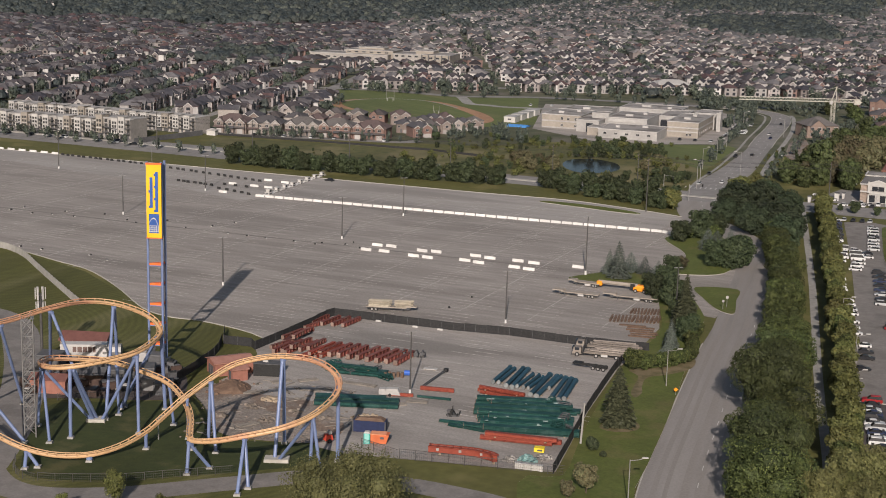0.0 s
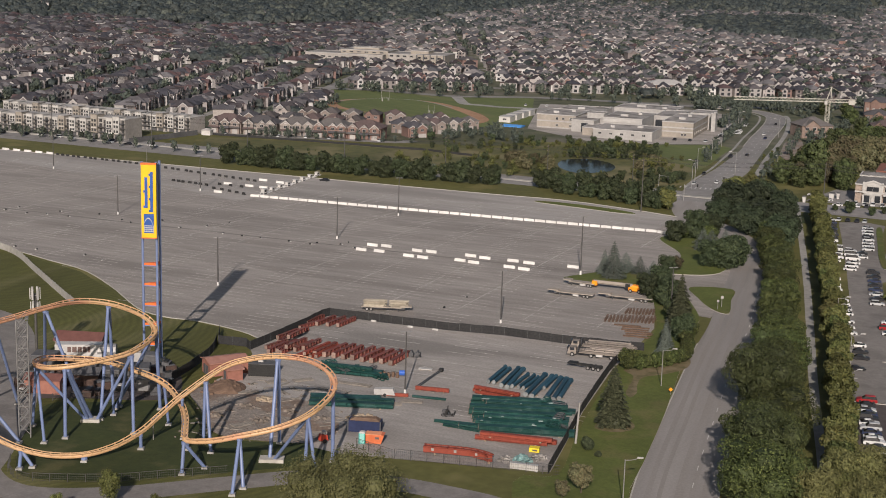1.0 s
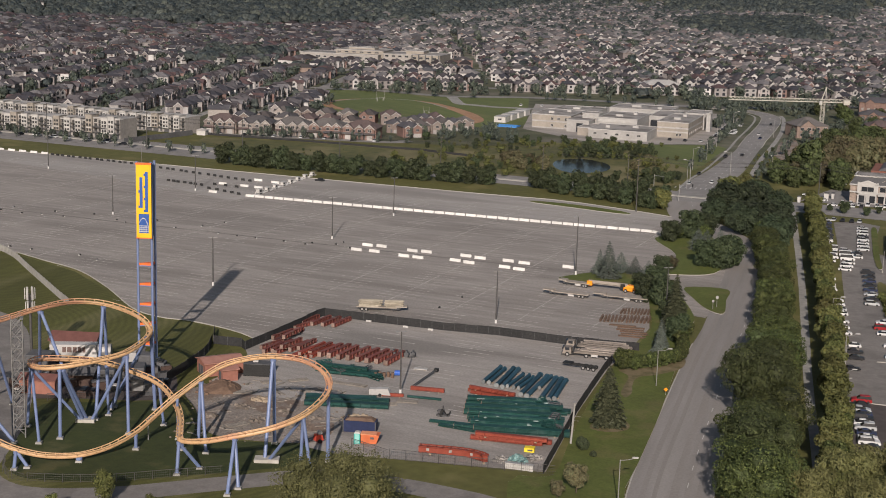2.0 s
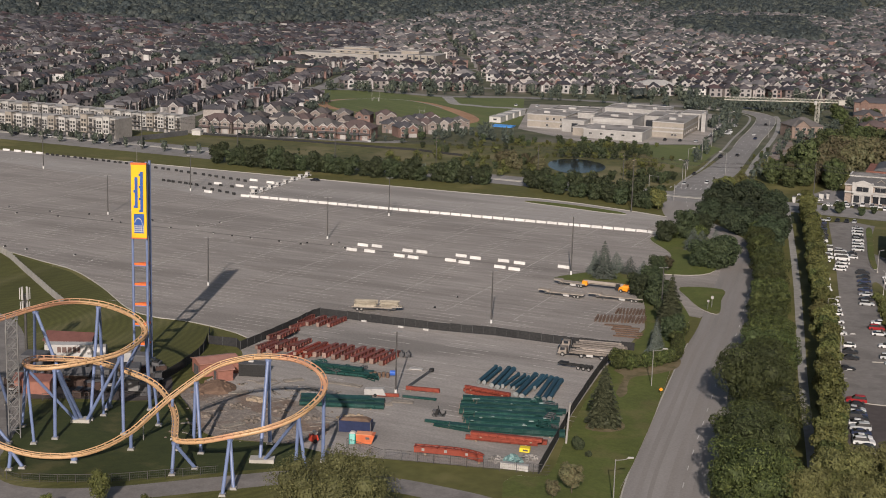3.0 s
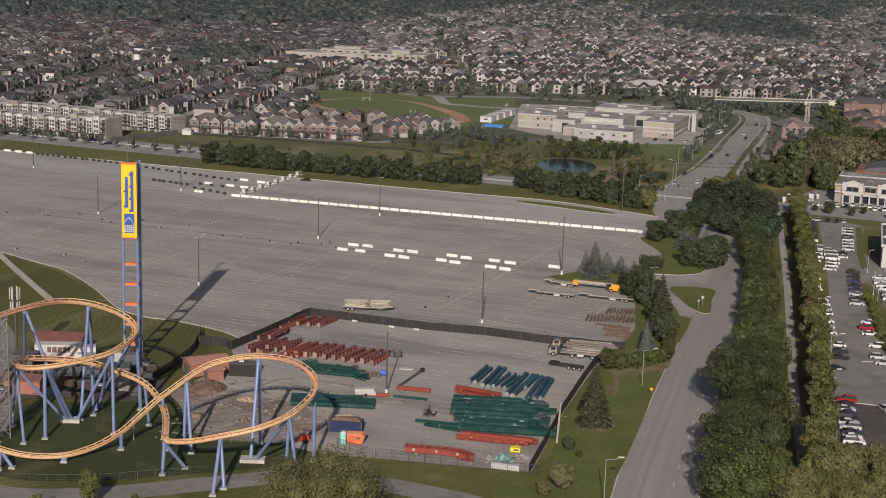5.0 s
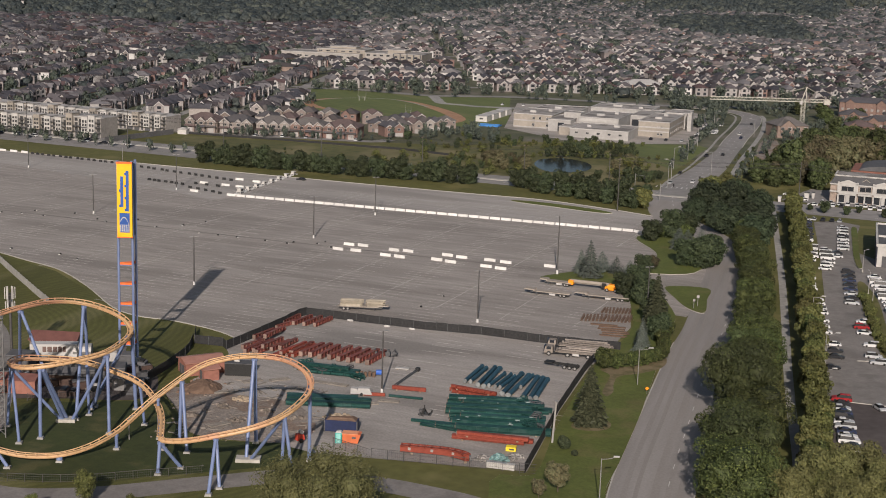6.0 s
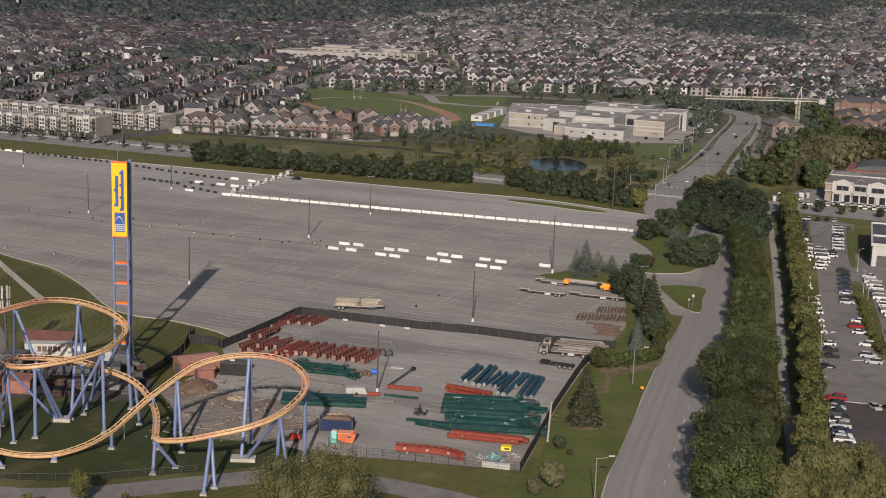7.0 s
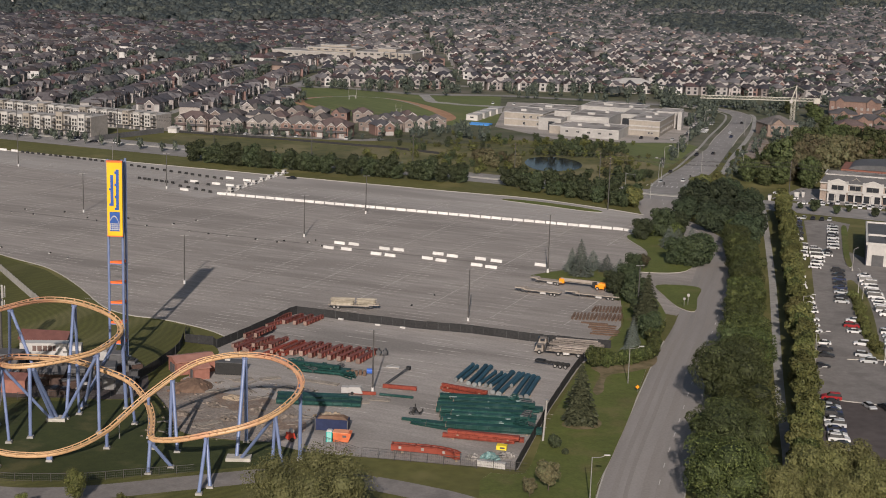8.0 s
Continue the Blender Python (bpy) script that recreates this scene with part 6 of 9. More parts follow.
def brick_block(x, y, turn, w, d, h, gables, label):
    """A dark red brick block of flats with a hipped roof and gabled bays, its front to -y."""
    ob = thing("brick_apartment_block", label, "apartments", at(x, y, 0.02, turn), "brick blocks beyond the wood")
    walls = Shape().box(0, 0, -0.1, w, d, h + 0.1)
    roof = hip_roof(Shape(), w, d, h, 2.8)
    for g in gables:
        walls.box(g, -d / 2 - 0.5, -0.1, 5.0, 1.0, h + 0.1)
        gable_wall(walls, 5.0, -d / 2 - 1.0, -d / 2 + 1, h, 2.0, g)
        gable_roof(roof, 5.0, -d / 2 - 1.3, 0, h, 2.0, g)
    part("wall", walls, BLOCK_BRICK, ob)
    part("roof", roof, SHINGLE, ob)
    for z in [1.7 + 3.0 * k for k in range(int(h // 3))]:
        for k in range(int(w // 3.4)):
            wx = -w / 2 + 1.9 + 3.4 * k
            bay = any(abs(wx - g) < 2.6 for g in gables)
            part("window", Shape().box(wx, -d / 2 - (1.03 if bay else 0.03), z - 0.8, 1.5, 0.12, 1.6), PALE_WINDOW, ob)
    return ob


brick_block(268, 862, -14, 30, 13, 8.8, (-9, 9), "long dark red brick block of flats")
brick_block(229.5, 744, -12, 14, 12, 7.8, (-3.5,), "red brick block with one gabled bay")
brick_block(250, 775, -14, 17, 12, 7.4, (-4, 4), "red brick block with two gabled bays")
brick_block(247, 742, -16, 18, 11, 5.0, (5,), "low brown brick block with a dark roof")
brick_block(247, 815, -14, 15, 12, 6.2, (0,), "brick block with a grey hipped roof")
brick_block(276, 815, -14, 22, 12, 6.4, (-6, 5), "red brick block behind garden trees")
plant("wood_b", None, [(238, 752, 0.6), (221, 742, 0.55), (240, 790, 0.6), (262, 795, 0.65), (258, 838, 0.6), (232, 815, 0.7), (286, 845, 0.7), (262, 757, 0.6), (224, 768, 0.7), (236, 838, 0.75), (228, 858, 0.7)])
apartments = thing("brown_brick_house", "brown brick house with grey roof beside the avenue", "house", at(194, 753, 0.03, 10))
part("wall", Shape().box(0, 0, 0, 17, 15, 6.2), BRICK_BROWN, apartments)
part("roof", gable_roof(hip_roof(Shape(), 17, 15, 6.2, 4.2), 8, -8.5, 0, 6.2, 3.0, -3), SHINGLE, apartments)
part("gable", gable_wall(Shape().box(-3, -7.6, 0, 8, 0.8, 6.2), 8, -8, -7, 6.2, 3.0, -3), BRICK_BROWN, apartments)
for x in (-6, -2, 3, 7):
    add_window(apartments, x, -8.05 if x < 2 else -7.55, 4.8, 1.8, 1.6)
    add_window(apartments, x, -8.05 if x < 2 else -7.55, 1.8, 1.8, 1.6)

# goal posts on the field
goal = thing("goal_posts", "white goal posts on the sports field", "goal", at(-34.4, 870, 0.05, 16, 0.8), group="goal posts")
part("crossbar", Shape().tube((-3.0, 0, 2.6), (3.0, 0, 2.6), 0.08), TRIM_PALE, goal)
for s in (-1, 1):
    part("post", Shape().tube((3.0 * s, 0, 0), (3.0 * s, 0, 8.0), 0.07), TRIM_PALE, goal)
    part("foot", Shape().box(2.2 * s, 0, 0, 0.2, 0.2, 2.6), WHITE, goal)
copy_thing(goal, at(-5.9, 810.5, 0.05, -10, 0.7))
structure("boundary_wall", Shape().ribbon(curve([(-142, 652), (-128, 672), (-117, 688)], 4), -0.15, 0.15, 0.05, 2.4), DARK_GREY, "dark boundary fence beside the townhouses")
tagged(structure("meadow_fence", Shape().ribbon(curve([(-110, 690), (-84, 682), (-61, 675), (-40, 667.5), (-23, 661), (-8, 656), (5, 647.5), (22, 638)], 6), -0.1, 0.1, 0.03, 1.0), BLACK_MESH, "dark low fence along the meadow"))


# ---- on the lot: barriers, booths, lamp posts ----
def barrier(length, material, label, name="barrier"):
    """A concrete barrier section with a wide foot, its length along x."""
    ob = thing(name, label, "barrier")
    prof = [(-0.31, 0), (0.31, 0), (0.31, 0.10), (0.15, 0.34), (0.09, 0.86), (-0.09, 0.86), (-0.15, 0.34), (-0.31, 0.10)]
    body = Shape().hull([(-length / 2, y, z) for y, z in prof], [(length / 2, y, z) for y, z in prof])
    part("body", body, material, ob)
    return ob


white_one = barrier(3.5, WHITE_CONCRETE, "white concrete barrier section on the asphalt")
tagged(white_one, group="white barriers")
a, b = Vector((-67.4, 519.2)), Vector((71, 472.2))
heading = math.degrees(math.atan2((b - a).y, (b - a).x))
white_one.matrix_basis = at(a.x, a.y, 0.05, heading)
rb = random.Random(31)
for k in range(1, 39):
    p = a + (b - a) * (k / 38)
    copy_thing(white_one, at(p.x, p.y, 0.05, heading + rb.uniform(-1.5, 1.5)))
copy_thing(white_one, at(74.2, 470.2, 0.05, heading - 25))
for k in range(8):
    copy_thing(white_one, at(-205 + 5.4 * k, 627.5 - 2.2 * k, 0.05, -22))
for x, y in ((-23.3, 428.8), (-17.8, 427.1), (-20.3, 436.1), (-15.9, 435), (-8.7, 421.7), (-4.5, 419.9), (-6.3, 429.5), (-2, 428.4), (6.6, 417.3), (10.6, 414.7), (9.9, 424.2), (14.1, 421.5), (20.9, 409.9), (25, 407.4), (22.4, 418.6), (27, 416.1), (39.7, 412.3),
             (-81.2, 545.2), (-72.4, 541.3), (-66.7, 538.3), (-68.9, 555.7), (-61.8, 551.3), (-82, 526)):
    copy_thing(white_one, at(x, y, 0.05, -24 + rb.uniform(-2, 2)))
dark_one = barrier(1.4, BLACK, "dark weathered barrier block on the asphalt", "barrier_block")
tagged(dark_one, group="dark barrier blocks")
first = True
for (x0, y0), (x1, y1), n in (((-163.7, 609.6), (-125.8, 590.3), 15), ((-115, 582.8), (-71.9, 553.7), 15), ((-103, 549.6), (-89, 541), 7), ((-84, 543.5), (-75, 539), 3), ((-84.8, 534), (-71.9, 523), 5)):
    for k in range(n):
        t = k / (n - 1)
        m = at(x0 + (x1 - x0) * t + rb.uniform(-0.4, 0.4), y0 + (y1 - y0) * t, 0.05, -24 + rb.uniform(-8, 8))
        if first:
            dark_one.matrix_basis, first = m, False
        else:
            copy_thing(dark_one, m)
bollard = thing("wheel_block", "small dark block standing on the lot", "block", group="blocks on the lot")
part("body", Shape().hull([(-0.5, -0.3, 0), (0.5, -0.3, 0), (0.5, 0.3, 0), (-0.5, 0.3, 0)], [(-0.35, -0.2, 0.55), (0.35, -0.2, 0.55), (0.35, 0.2, 0.55), (-0.35, 0.2, 0.55)]), BLACK, bollard)
part("base", Shape().box(-0.55, -0.1, 0, 0.5, 0.5, 0.3), WHITE_CONCRETE, bollard)
spots = [(-146.5, 479.5), (-137.9, 474.4), (-143.8, 485.5), (-131, 473.4), (-123, 470.5), (-128, 479), (-114, 476), (-104.5, 467), (-100.7, 462.7), (-91.4, 468), (-83.3, 456.4), (-75.3, 460.5), (-68.4, 449), (-55.8, 443.5), (-46.5, 439.5), (-39.5, 436), (-37.6, 438), (-28, 440.3), (-25.6, 432), (-126, 420.6), (-118.7, 417.4), (-103, 411.4), (-96.6, 405.2), (-69, 467.4), (-30.2, 437), (-62, 446), (2, 360), (8, 372)]
for k, (x, y) in enumerate(spots):
    m = at(x, y, 0.05, 37 * k, 0.85)
    if k == 0:
        bollard.matrix_basis = m
    else:
        copy_thing(bollard, m)

booth = thing("ticket_booth", "white ticket booth with a dark window and flat canopy", "booth", at(-64.9, 525.7, 0.05, -24, 0.82), group="ticket booths")
part("wall", Shape().box(0, 0, 0, 1.7, 2.6, 2.2), WHITE, booth)
part("window", Shape().box(0, -0.02, 1.1, 1.76, 1.7, 0.8), GLASS, booth)
part("canopy", Shape().box(0, 0, 2.25, 2.4, 3.0, 0.16), WHITE, booth)
part("plinth", Shape().box(0, 0, 0, 1.76, 2.66, 0.7), DARK_GREY, booth)
for y in (-3.0, 3.0):
    part("kerb_nose", Shape().box(0, y, 0, 1.4, 2.6, 0.35), WHITE_CONCRETE, booth)
for s in (-1, 1):
    part("gate_arm", Shape().tube((0.9 * s, -1.6, 1.0), (3.3 * s, -1.6, 1.0), 0.05, 6).box(0.95 * s, -1.6, 0, 0.35, 0.35, 1.1), WHITE, booth)
for k in range(1, 8):
    t = k / 7
    copy_thing(booth, at(-64.9 + 15.5 * t, 525.7 + 46.5 * t, 0.05, -24, 0.82))


def lamp_post(height, label, lean=0.0, heads=2):
    ob = thing("lamp_post", label, "lamp post", group="lamp posts on the lot")
    part("base", Shape().tube((0, 0, 0), (0, 0, 0.9), 0.30, 10, 0.28), WHITE_CONCRETE, ob)
    part("pole", Shape().tube((0, 0, 0.9), (0, 0, height), 0.19, 8, 0.12), POLE_GREY, ob)
    for k in range(heads):
        a = math.pi * k
        part("lamp_head", Shape().box(math.cos(a) * 0.75, 0, height - 0.08, 0.9, 0.4, 0.16).tube((0, 0, height - 0.05), (math.cos(a) * 0.5, 0, height), 0.05, 5), GALVANISED, ob)
    return ob


post = lamp_post(13.2, "tall dull steel lamp post on a concrete base")
post.matrix_basis = at(-155, 572, 0.05, 20)
for x, y in ((-108, 477), (-89, 529), (-32, 446), (-14, 489), (16, 346), (-6, 286), (-59, 378)):
    copy_thing(post, at(x, y, 0.05, 20))
copy_thing(post, at(41, 403, 0.2, 20, 1.1, 1.28))
copy_thing(post, at(60, 358, 0.2, 20, 1.0, 0.95))
white_post = thing("white_pole", "thick pale pole beside the yard fence", "pole", pose(26.8, 257.4, 0.2, 0, 3.0, 0))
part("pole", Shape().tube((0, 0, 0), (0, 0, 8.0), 0.22, 10, 0.18), PATH, white_post)
part("cap", Shape().tube((0, 0, 8.0), (0, 0, 8.15), 0.36, 10), GALVANISED, white_post)


def street_light(label, height=8.0, reach=2.2):
    ob = thing("street_light", label, "street light", group="street lights")
    part("pole", Shape().tube((0, 0, 0), (0, 0, height), 0.11, 8, 0.08), GALVANISED, ob)
    arm = Shape()
    prev = Vector((0, 0, height - 0.1))
    for k in range(1, 6):
        a = k / 5 * math.pi / 2
        p = Vector((reach * math.sin(a), 0, height - 0.1 + 0.9 * (1 - math.cos(a)) * 0.6))
        arm.tube(prev, p, 0.06, 6)
        prev = p
    part("arm", arm, GALVANISED, ob)
    part("lamp_head", Shape().box(reach + 0.3, 0, height + 0.32, 1.0, 0.36, 0.18), WHITE, ob)
    return ob


light = street_light("grey street light with a curved arm")
light.matrix_basis = at(32, 227, 0.2, 0)
for x, y, h in ((48.5, 296, 0), (100, 566, 70), (111.5, 620, 30), (104, 582, 200), (123.5, 652, 20), (137, 700, 20), (126, 610, 190), (141, 598, 90), (100, 349, 0), (84.5, 284, 0), (93.4, 313, 0), (160, 775, 20), (175, 745, 200), (112.5, 318, 0)):
    copy_thing(light, at(x, y, 0.05, h, 1.0 if y < 500 else 1.15))


def power_pole(label, height):
    ob = thing("power_pole", label, "utility pole", group="power poles")
    part("pole", Shape().tube((0, 0, 0), (0, 0, height), 0.22, 8, 0.14), POLE_GREY, ob)
    for z, w in ((height - 0.8, 2.6), (height - 2.4, 2.2)):
        part("cross_arm", Shape().box(0, 0, z, w, 0.14, 0.16), WOOD, ob)
    return ob


power = power_pole("tall weathered power pole along the street", 17.0)
wire_line = [Vector((-240, 684)), Vector((-178, 656)), Vector((-128, 634)), Vector((-83, 614)), Vector((-40, 595)), Vector((2, 577)), Vector((42, 560)), Vector((73, 511 + 30)), Vector((143, 530)), Vector((190, 505))]
for k, p in enumerate(wire_line):
    m = at(p.x, p.y, 0.03, -24 + 90)
    if k == 0:
        power.matrix_basis = m
    else:
        copy_thing(power, m)
wires = thing("power_wires", "thin dark power wires strung between poles", "wires")
for side, z in ((-1.1, 16.4), (1.1, 16.4), (-0.95, 14.9), (0.95, 14.9)):
    for p, q in zip(wire_line[:-1], wire_line[1:]):
        run = Shape()
        n = (q - p).normalized()
        off = Vector((-n.y, n.x)) * side
        pts = [(*(p + (q - p) * (i / 6) + off), z - 1.3 * math.sin(math.pi * i / 6)) for i in range(7)]
        for c, d in zip(pts[:-1], pts[1:]):
            run.tube(c, d, 0.05, 4)
        tagged(part("wire", run, BLACK, wires), kind="stuff")
copy_thing(power, at(72.6, 510.8, 0.03, 60, 1.0, 1.15))
signal = thing("traffic_signal", "traffic signal with a long mast arm", "traffic signal", at(92, 536, 0.05, 20), group="traffic signals")
part("pole", Shape().tube((0, 0, 0), (0, 0, 6.5), 0.12, 8), GALVANISED, signal)
part("arm", Shape().tube((0, 0, 6.0), (6, 0, 6.4), 0.08, 6), GALVANISED, signal)
part("signal_head", Shape().box(5.6, -0.1, 5.2, 0.4, 0.3, 1.2), BLACK, signal)
copy_thing(signal, at(116, 556, 0.05, 150))
copy_thing(signal, at(86, 560, 0.05, -60))


# ---- the sign tower ----
tower = thing("sign_tower", "blue triangular steel tower carrying a tall yellow sign", "sign tower", at(-62.0, 304.5, 0.0, 0.0))
LEGS = [(-1.6, -0.6), (1.5, -0.9), (1.75, 1.4)]
for x, y in LEGS:
    leg = part("leg", Shape().tube((x, y, 0), (x, y, 44.3), 0.28, 10), BLUE, tower)
    part("base_plate", Shape().box(x, y, 0.0, 1.4, 1.4, 0.5), CONCRETE, leg)
levels = [3.8 + 4.45 * k for k in range(9)]
for k, z in enumerate(levels):
    if z < 24:
        part("platform", Shape().hull([(LEGS[0][0], LEGS[0][1], z), (LEGS[1][0], LEGS[1][1], z), (LEGS[2][0], LEGS[2][1], z)], [(LEGS[0][0], LEGS[0][1], z + 0.6), (LEGS[1][0], LEGS[1][1], z + 0.6), (LEGS[2][0], LEGS[2][1], z + 0.6)]), ORANGE_DEEP, tower, "orange triangular platform")
    for i in range(3):
        (ax, ay), (bx, by) = LEGS[i], LEGS[(i + 1) % 3]
        if z < 24:
            part("brace", Shape().tube((ax, ay, z), (bx, by, z), 0.13, 6), BLUE, tower)
panel = part("sign_panel", Shape().box(0.05, -1.45, 28.0, 3.2, 0.7, 15.8), YELLOW, tower, "yellow sign panel with blue lettering bars")
part("top_rim", Shape().box(0.05, -1.45, 43.8, 3.35, 0.9, 0.35), ORANGE_DEEP, panel)
part("bottom_rim", Shape().box(0.05, -1.45, 27.85, 3.35, 0.9, 0.2), ORANGE_DEEP, panel)
part("back_panel", Shape().box(0.1, 0.9, 28.0, 3.2, 0.3, 15.8), BLUE, tower)
face = -1.835
for x, z0, length, tall in ((-0.58, 34.5, 6.6, (0.0, 3.3)), (0.58, 33.6, 8.7, (0.0, 2.6, 5.2, 7.8))):
    word = Shape().box(x + 0.1, face, z0, 0.62, 0.05, length)
    for z in tall:
        word.box(x - 0.34, face, z0 + z, 0.3, 0.05, 0.5)
    part("lettering", word, SIGN_BLUE, panel, "long dark blue lettering bar")
part("emblem", Shape().box(0.05, face, 30.2, 2.15, 0.05, 3.0), SIGN_BLUE, panel, "blue emblem square")
arch, low, high = Shape(), [], []
for k in range(13):
    t = k / 12
    x, z = -0.95 + 2.0 * t, 30.9 + 1.9 * math.sin(2.2 * t + 0.2) - 1.8 * t * t
    low.append((x, z - 0.11))
    high.append((x, z + 0.11))
outline = low + high[::-1]
arch.hull([(x, face - 0.07, z) for x, z in outline], [(x, face - 0.02, z) for x, z in outline])
for k in range(5):
    part("emblem_bar", Shape().box(-0.85 + 0.45 * k, face - 0.02, 29.2, 0.14, 0.05, 1.5), WHITE, panel)
for k in range(4):
    part("emblem_bar", Shape().box(0.05, face - 0.03, 29.3 + 0.42 * k, 2.1, 0.05, 0.12), WHITE, panel)
part("emblem_arch", arch, WHITE, panel)
part("emblem_grid", Shape().box(0.05, face + 0.012, 29.0, 2.1, 0.02, 1.2), SIGN_BLUE, panel)
part("mast", Shape().tube((-0.6, 0, 44.2), (-0.6, 0, 47), 0.05, 5), GALVANISED, tower)


# ---- the roller coaster ----
coaster = thing("roller_coaster", "orange roller coaster track on blue steel supports", "roller coaster")
UPPER = [(-100, 240, 21), (-91, 252, 20), (-82.7, 261.4, 19.5), (-75.5, 268.7, 20.6), (-70.5, 274.6, 20.6), (-64.8, 276.2, 20), (-58.7, 273.6, 19), (-54.9, 270.2, 17.6), (-53.9, 266.0, 16.4), (-56.7, 259.9, 15), (-61.4, 256.2, 14.3), (-67.7, 253.6, 13.6), (-72.1, 255.1, 13), (-74.6, 259.2, 12.5), (-73.0, 264.0, 12), (-64.5, 266.4, 11.1), (-56.9, 264.1, 10)]
LOWER = [(-50.9, 260.8, 8.5), (-46.6, 253.7, 7.1), (-44.6, 247.6, 6.3), (-43.6, 241.5, 6.0), (-42.6, 237.2, 6.0), (-38.1, 234.2, 7.0), (-32.8, 232.8, 8.5), (-26.4, 233.2, 10), (-21.5, 235.8, 11.5), (-18.2, 240.9, 13.2), (-17.7, 244.8, 14.6), (-19.5, 248.2, 16), (-23.3, 250.8, 17), (-28.6, 252.5, 17), (-33.9, 253.6, 16), (-39.1, 253.8, 14), (-46.1, 252.2, 9), (-50, 250.4, 5.6), (-52.8, 248.1, 3.4), (-56.8, 244.2, 1.9), (-61.3, 241, 1.4), (-66.7, 239.2, 1.8), (-71.7, 238.3, 3.2), (-76.2, 237.8, 5.5), (-84, 236.0, 11)]
track = curve(UPPER + LOWER, 10)


def track_frames(line):
    """Place, heading, side and up of the track at every point, leaning into its turns."""
    out = []
    for i, p in enumerate(line):
        d = (line[min(i + 2, len(line) - 1)] - line[max(i - 2, 0)]).normalized()
        before = (line[i] - line[max(i - 5, 0)]).normalized()
        after = (line[min(i + 5, len(line) - 1)] - line[i]).normalized()
        bend = after - before
        up = Vector((0, 0, 1)) + bend * 0.9
        side = d.cross(up).normalized()
        out.append((p, d, side, side.cross(d)))
    return out


TRACK = track_frames(track)


def swept(offset_side, offset_up, radius, n=8):
    s = Shape()
    rings = [[p + side * (offset_side + radius * math.cos(2 * math.pi * k / n)) + up * (offset_up + radius * math.sin(2 * math.pi * k / n)) for k in range(n)] for p, d, side, up in TRACK]
    v = [q for ring in rings for q in ring]
    f = [(i * n + k, i * n + (k + 1) % n, (i + 1) * n + (k + 1) % n, (i + 1) * n + k) for i in range(len(rings) - 1) for k in range(n)]
    return s.add(v, f)


part("spine", swept(0, -0.22, 0.37, 12), ORANGE, coaster, smooth=True)
part("rail", swept(-0.54, 0.28, 0.105, 6), ORANGE, coaster, smooth=True)
part("rail", swept(0.54, 0.28, 0.105, 6), ORANGE, coaster, smooth=True)
tie = Shape().box(0, 0, -0.05, 0.22, 1.3, 0.12).tube((0, -0.62, 0.35), (0, 0, -0.2), 0.09, 5).tube((0, 0.62, 0.35), (0, 0, -0.2), 0.09, 5).mesh("cross_tie", ORANGE)
walked = 0.0
for (p, d, side, up), (q, *_) in zip(TRACK[:-1], TRACK[1:]):
    walked += (q - p).length
    if walked > 1.35:
        walked = 0.0
        m = Matrix((d, -side, up)).transposed().to_4x4()
        m.translation = p
        part("cross_tie", tie, None, coaster, m=m)


def support(tops, feet, r=0.36, slim=0.87):
    """Columns from feet on the ground to a place under the track, each on its own footing."""
    r *= slim
    for (tx, ty, tz), (fx, fy) in zip(tops, feet):
        col = part("column", Shape().tube((fx, fy, 0.3), (tx, ty, tz), r, 12), BLUE, coaster, smooth=False)
        part("footing", Shape().hull([(fx - 0.62, fy - 0.62, -0.1), (fx + 0.62, fy - 0.62, -0.1), (fx + 0.62, fy + 0.62, -0.1), (fx - 0.62, fy + 0.62, -0.1)], [(fx - 0.52, fy - 0.52, 0.4), (fx + 0.52, fy - 0.52, 0.4), (fx + 0.52, fy + 0.52, 0.4), (fx - 0.52, fy + 0.52, 0.4)]), PATH, col)
        part("flange", Shape().tube((tx, ty, tz - 0.2), (tx, ty, tz + 0.3), r * 1.35, 10), BLUE, col)


support([(-67.7, 253.6, 12.9), (-67.5, 253.9, 12.8), (-67.2, 254.0, 12.8)], [(-67.7, 252.9), (-66.0, 263.0), (-65.4, 263.6)], 0.38)
support([(-56.5, 258.8, 14.2), (-56.7, 259.6, 14.2), (-57.2, 259.6, 14)], [(-55.9, 256.5), (-64.3, 262.8), (-62, 272)], 0.36)
support([(-53.9, 268.5, 16.2), (-54.4, 267.2, 15.8)], [(-53.8, 271.2), (-62.4, 270.5)], 0.40)
support([(-64.8, 276.0, 19.2), (-64.6, 276.2, 19.2)], [(-63.8, 264.0), (-65.7, 283.0)], 0.36)
support([(-75.3, 268.8, 19.8), (-75.0, 269.0, 19.6)], [(-81, 288), (-66.0, 263.4)], 0.36)
support([(-74.4, 258.6, 11.7), (-74.2, 258.4, 11.7), (-74.0, 258.2, 11.6)], [(-75.5, 259.2), (-70.8, 250.0), (-66.2, 262.6)], 0.32)
support([(-41.9, 253.2, 11.4), (-41.7, 253.0, 11.4)], [(-42.2, 252.4), (-40.0, 247.2)], 0.36)
support([(-28.6, 252.2, 16.3), (-28.4, 252.4, 16.3)], [(-29.0, 244.2), (-28.3, 253.4)], 0.38)
support([(-17.8, 244.4, 13.9)], [(-17.8, 244.6)], 0.38)
support([(-21.5, 236.0, 10.8), (-21.4, 235.8, 10.8), (-21.8, 236.0, 10.7)], [(-22.0, 236.4), (-19.8, 234.6), (-28.2, 243.8)], 0.34)
support([(-43.0, 237.0, 5.4), (-42.9, 237.2, 5.2)], [(-43.2, 236.0), (-39.8, 239.2)], 0.36)
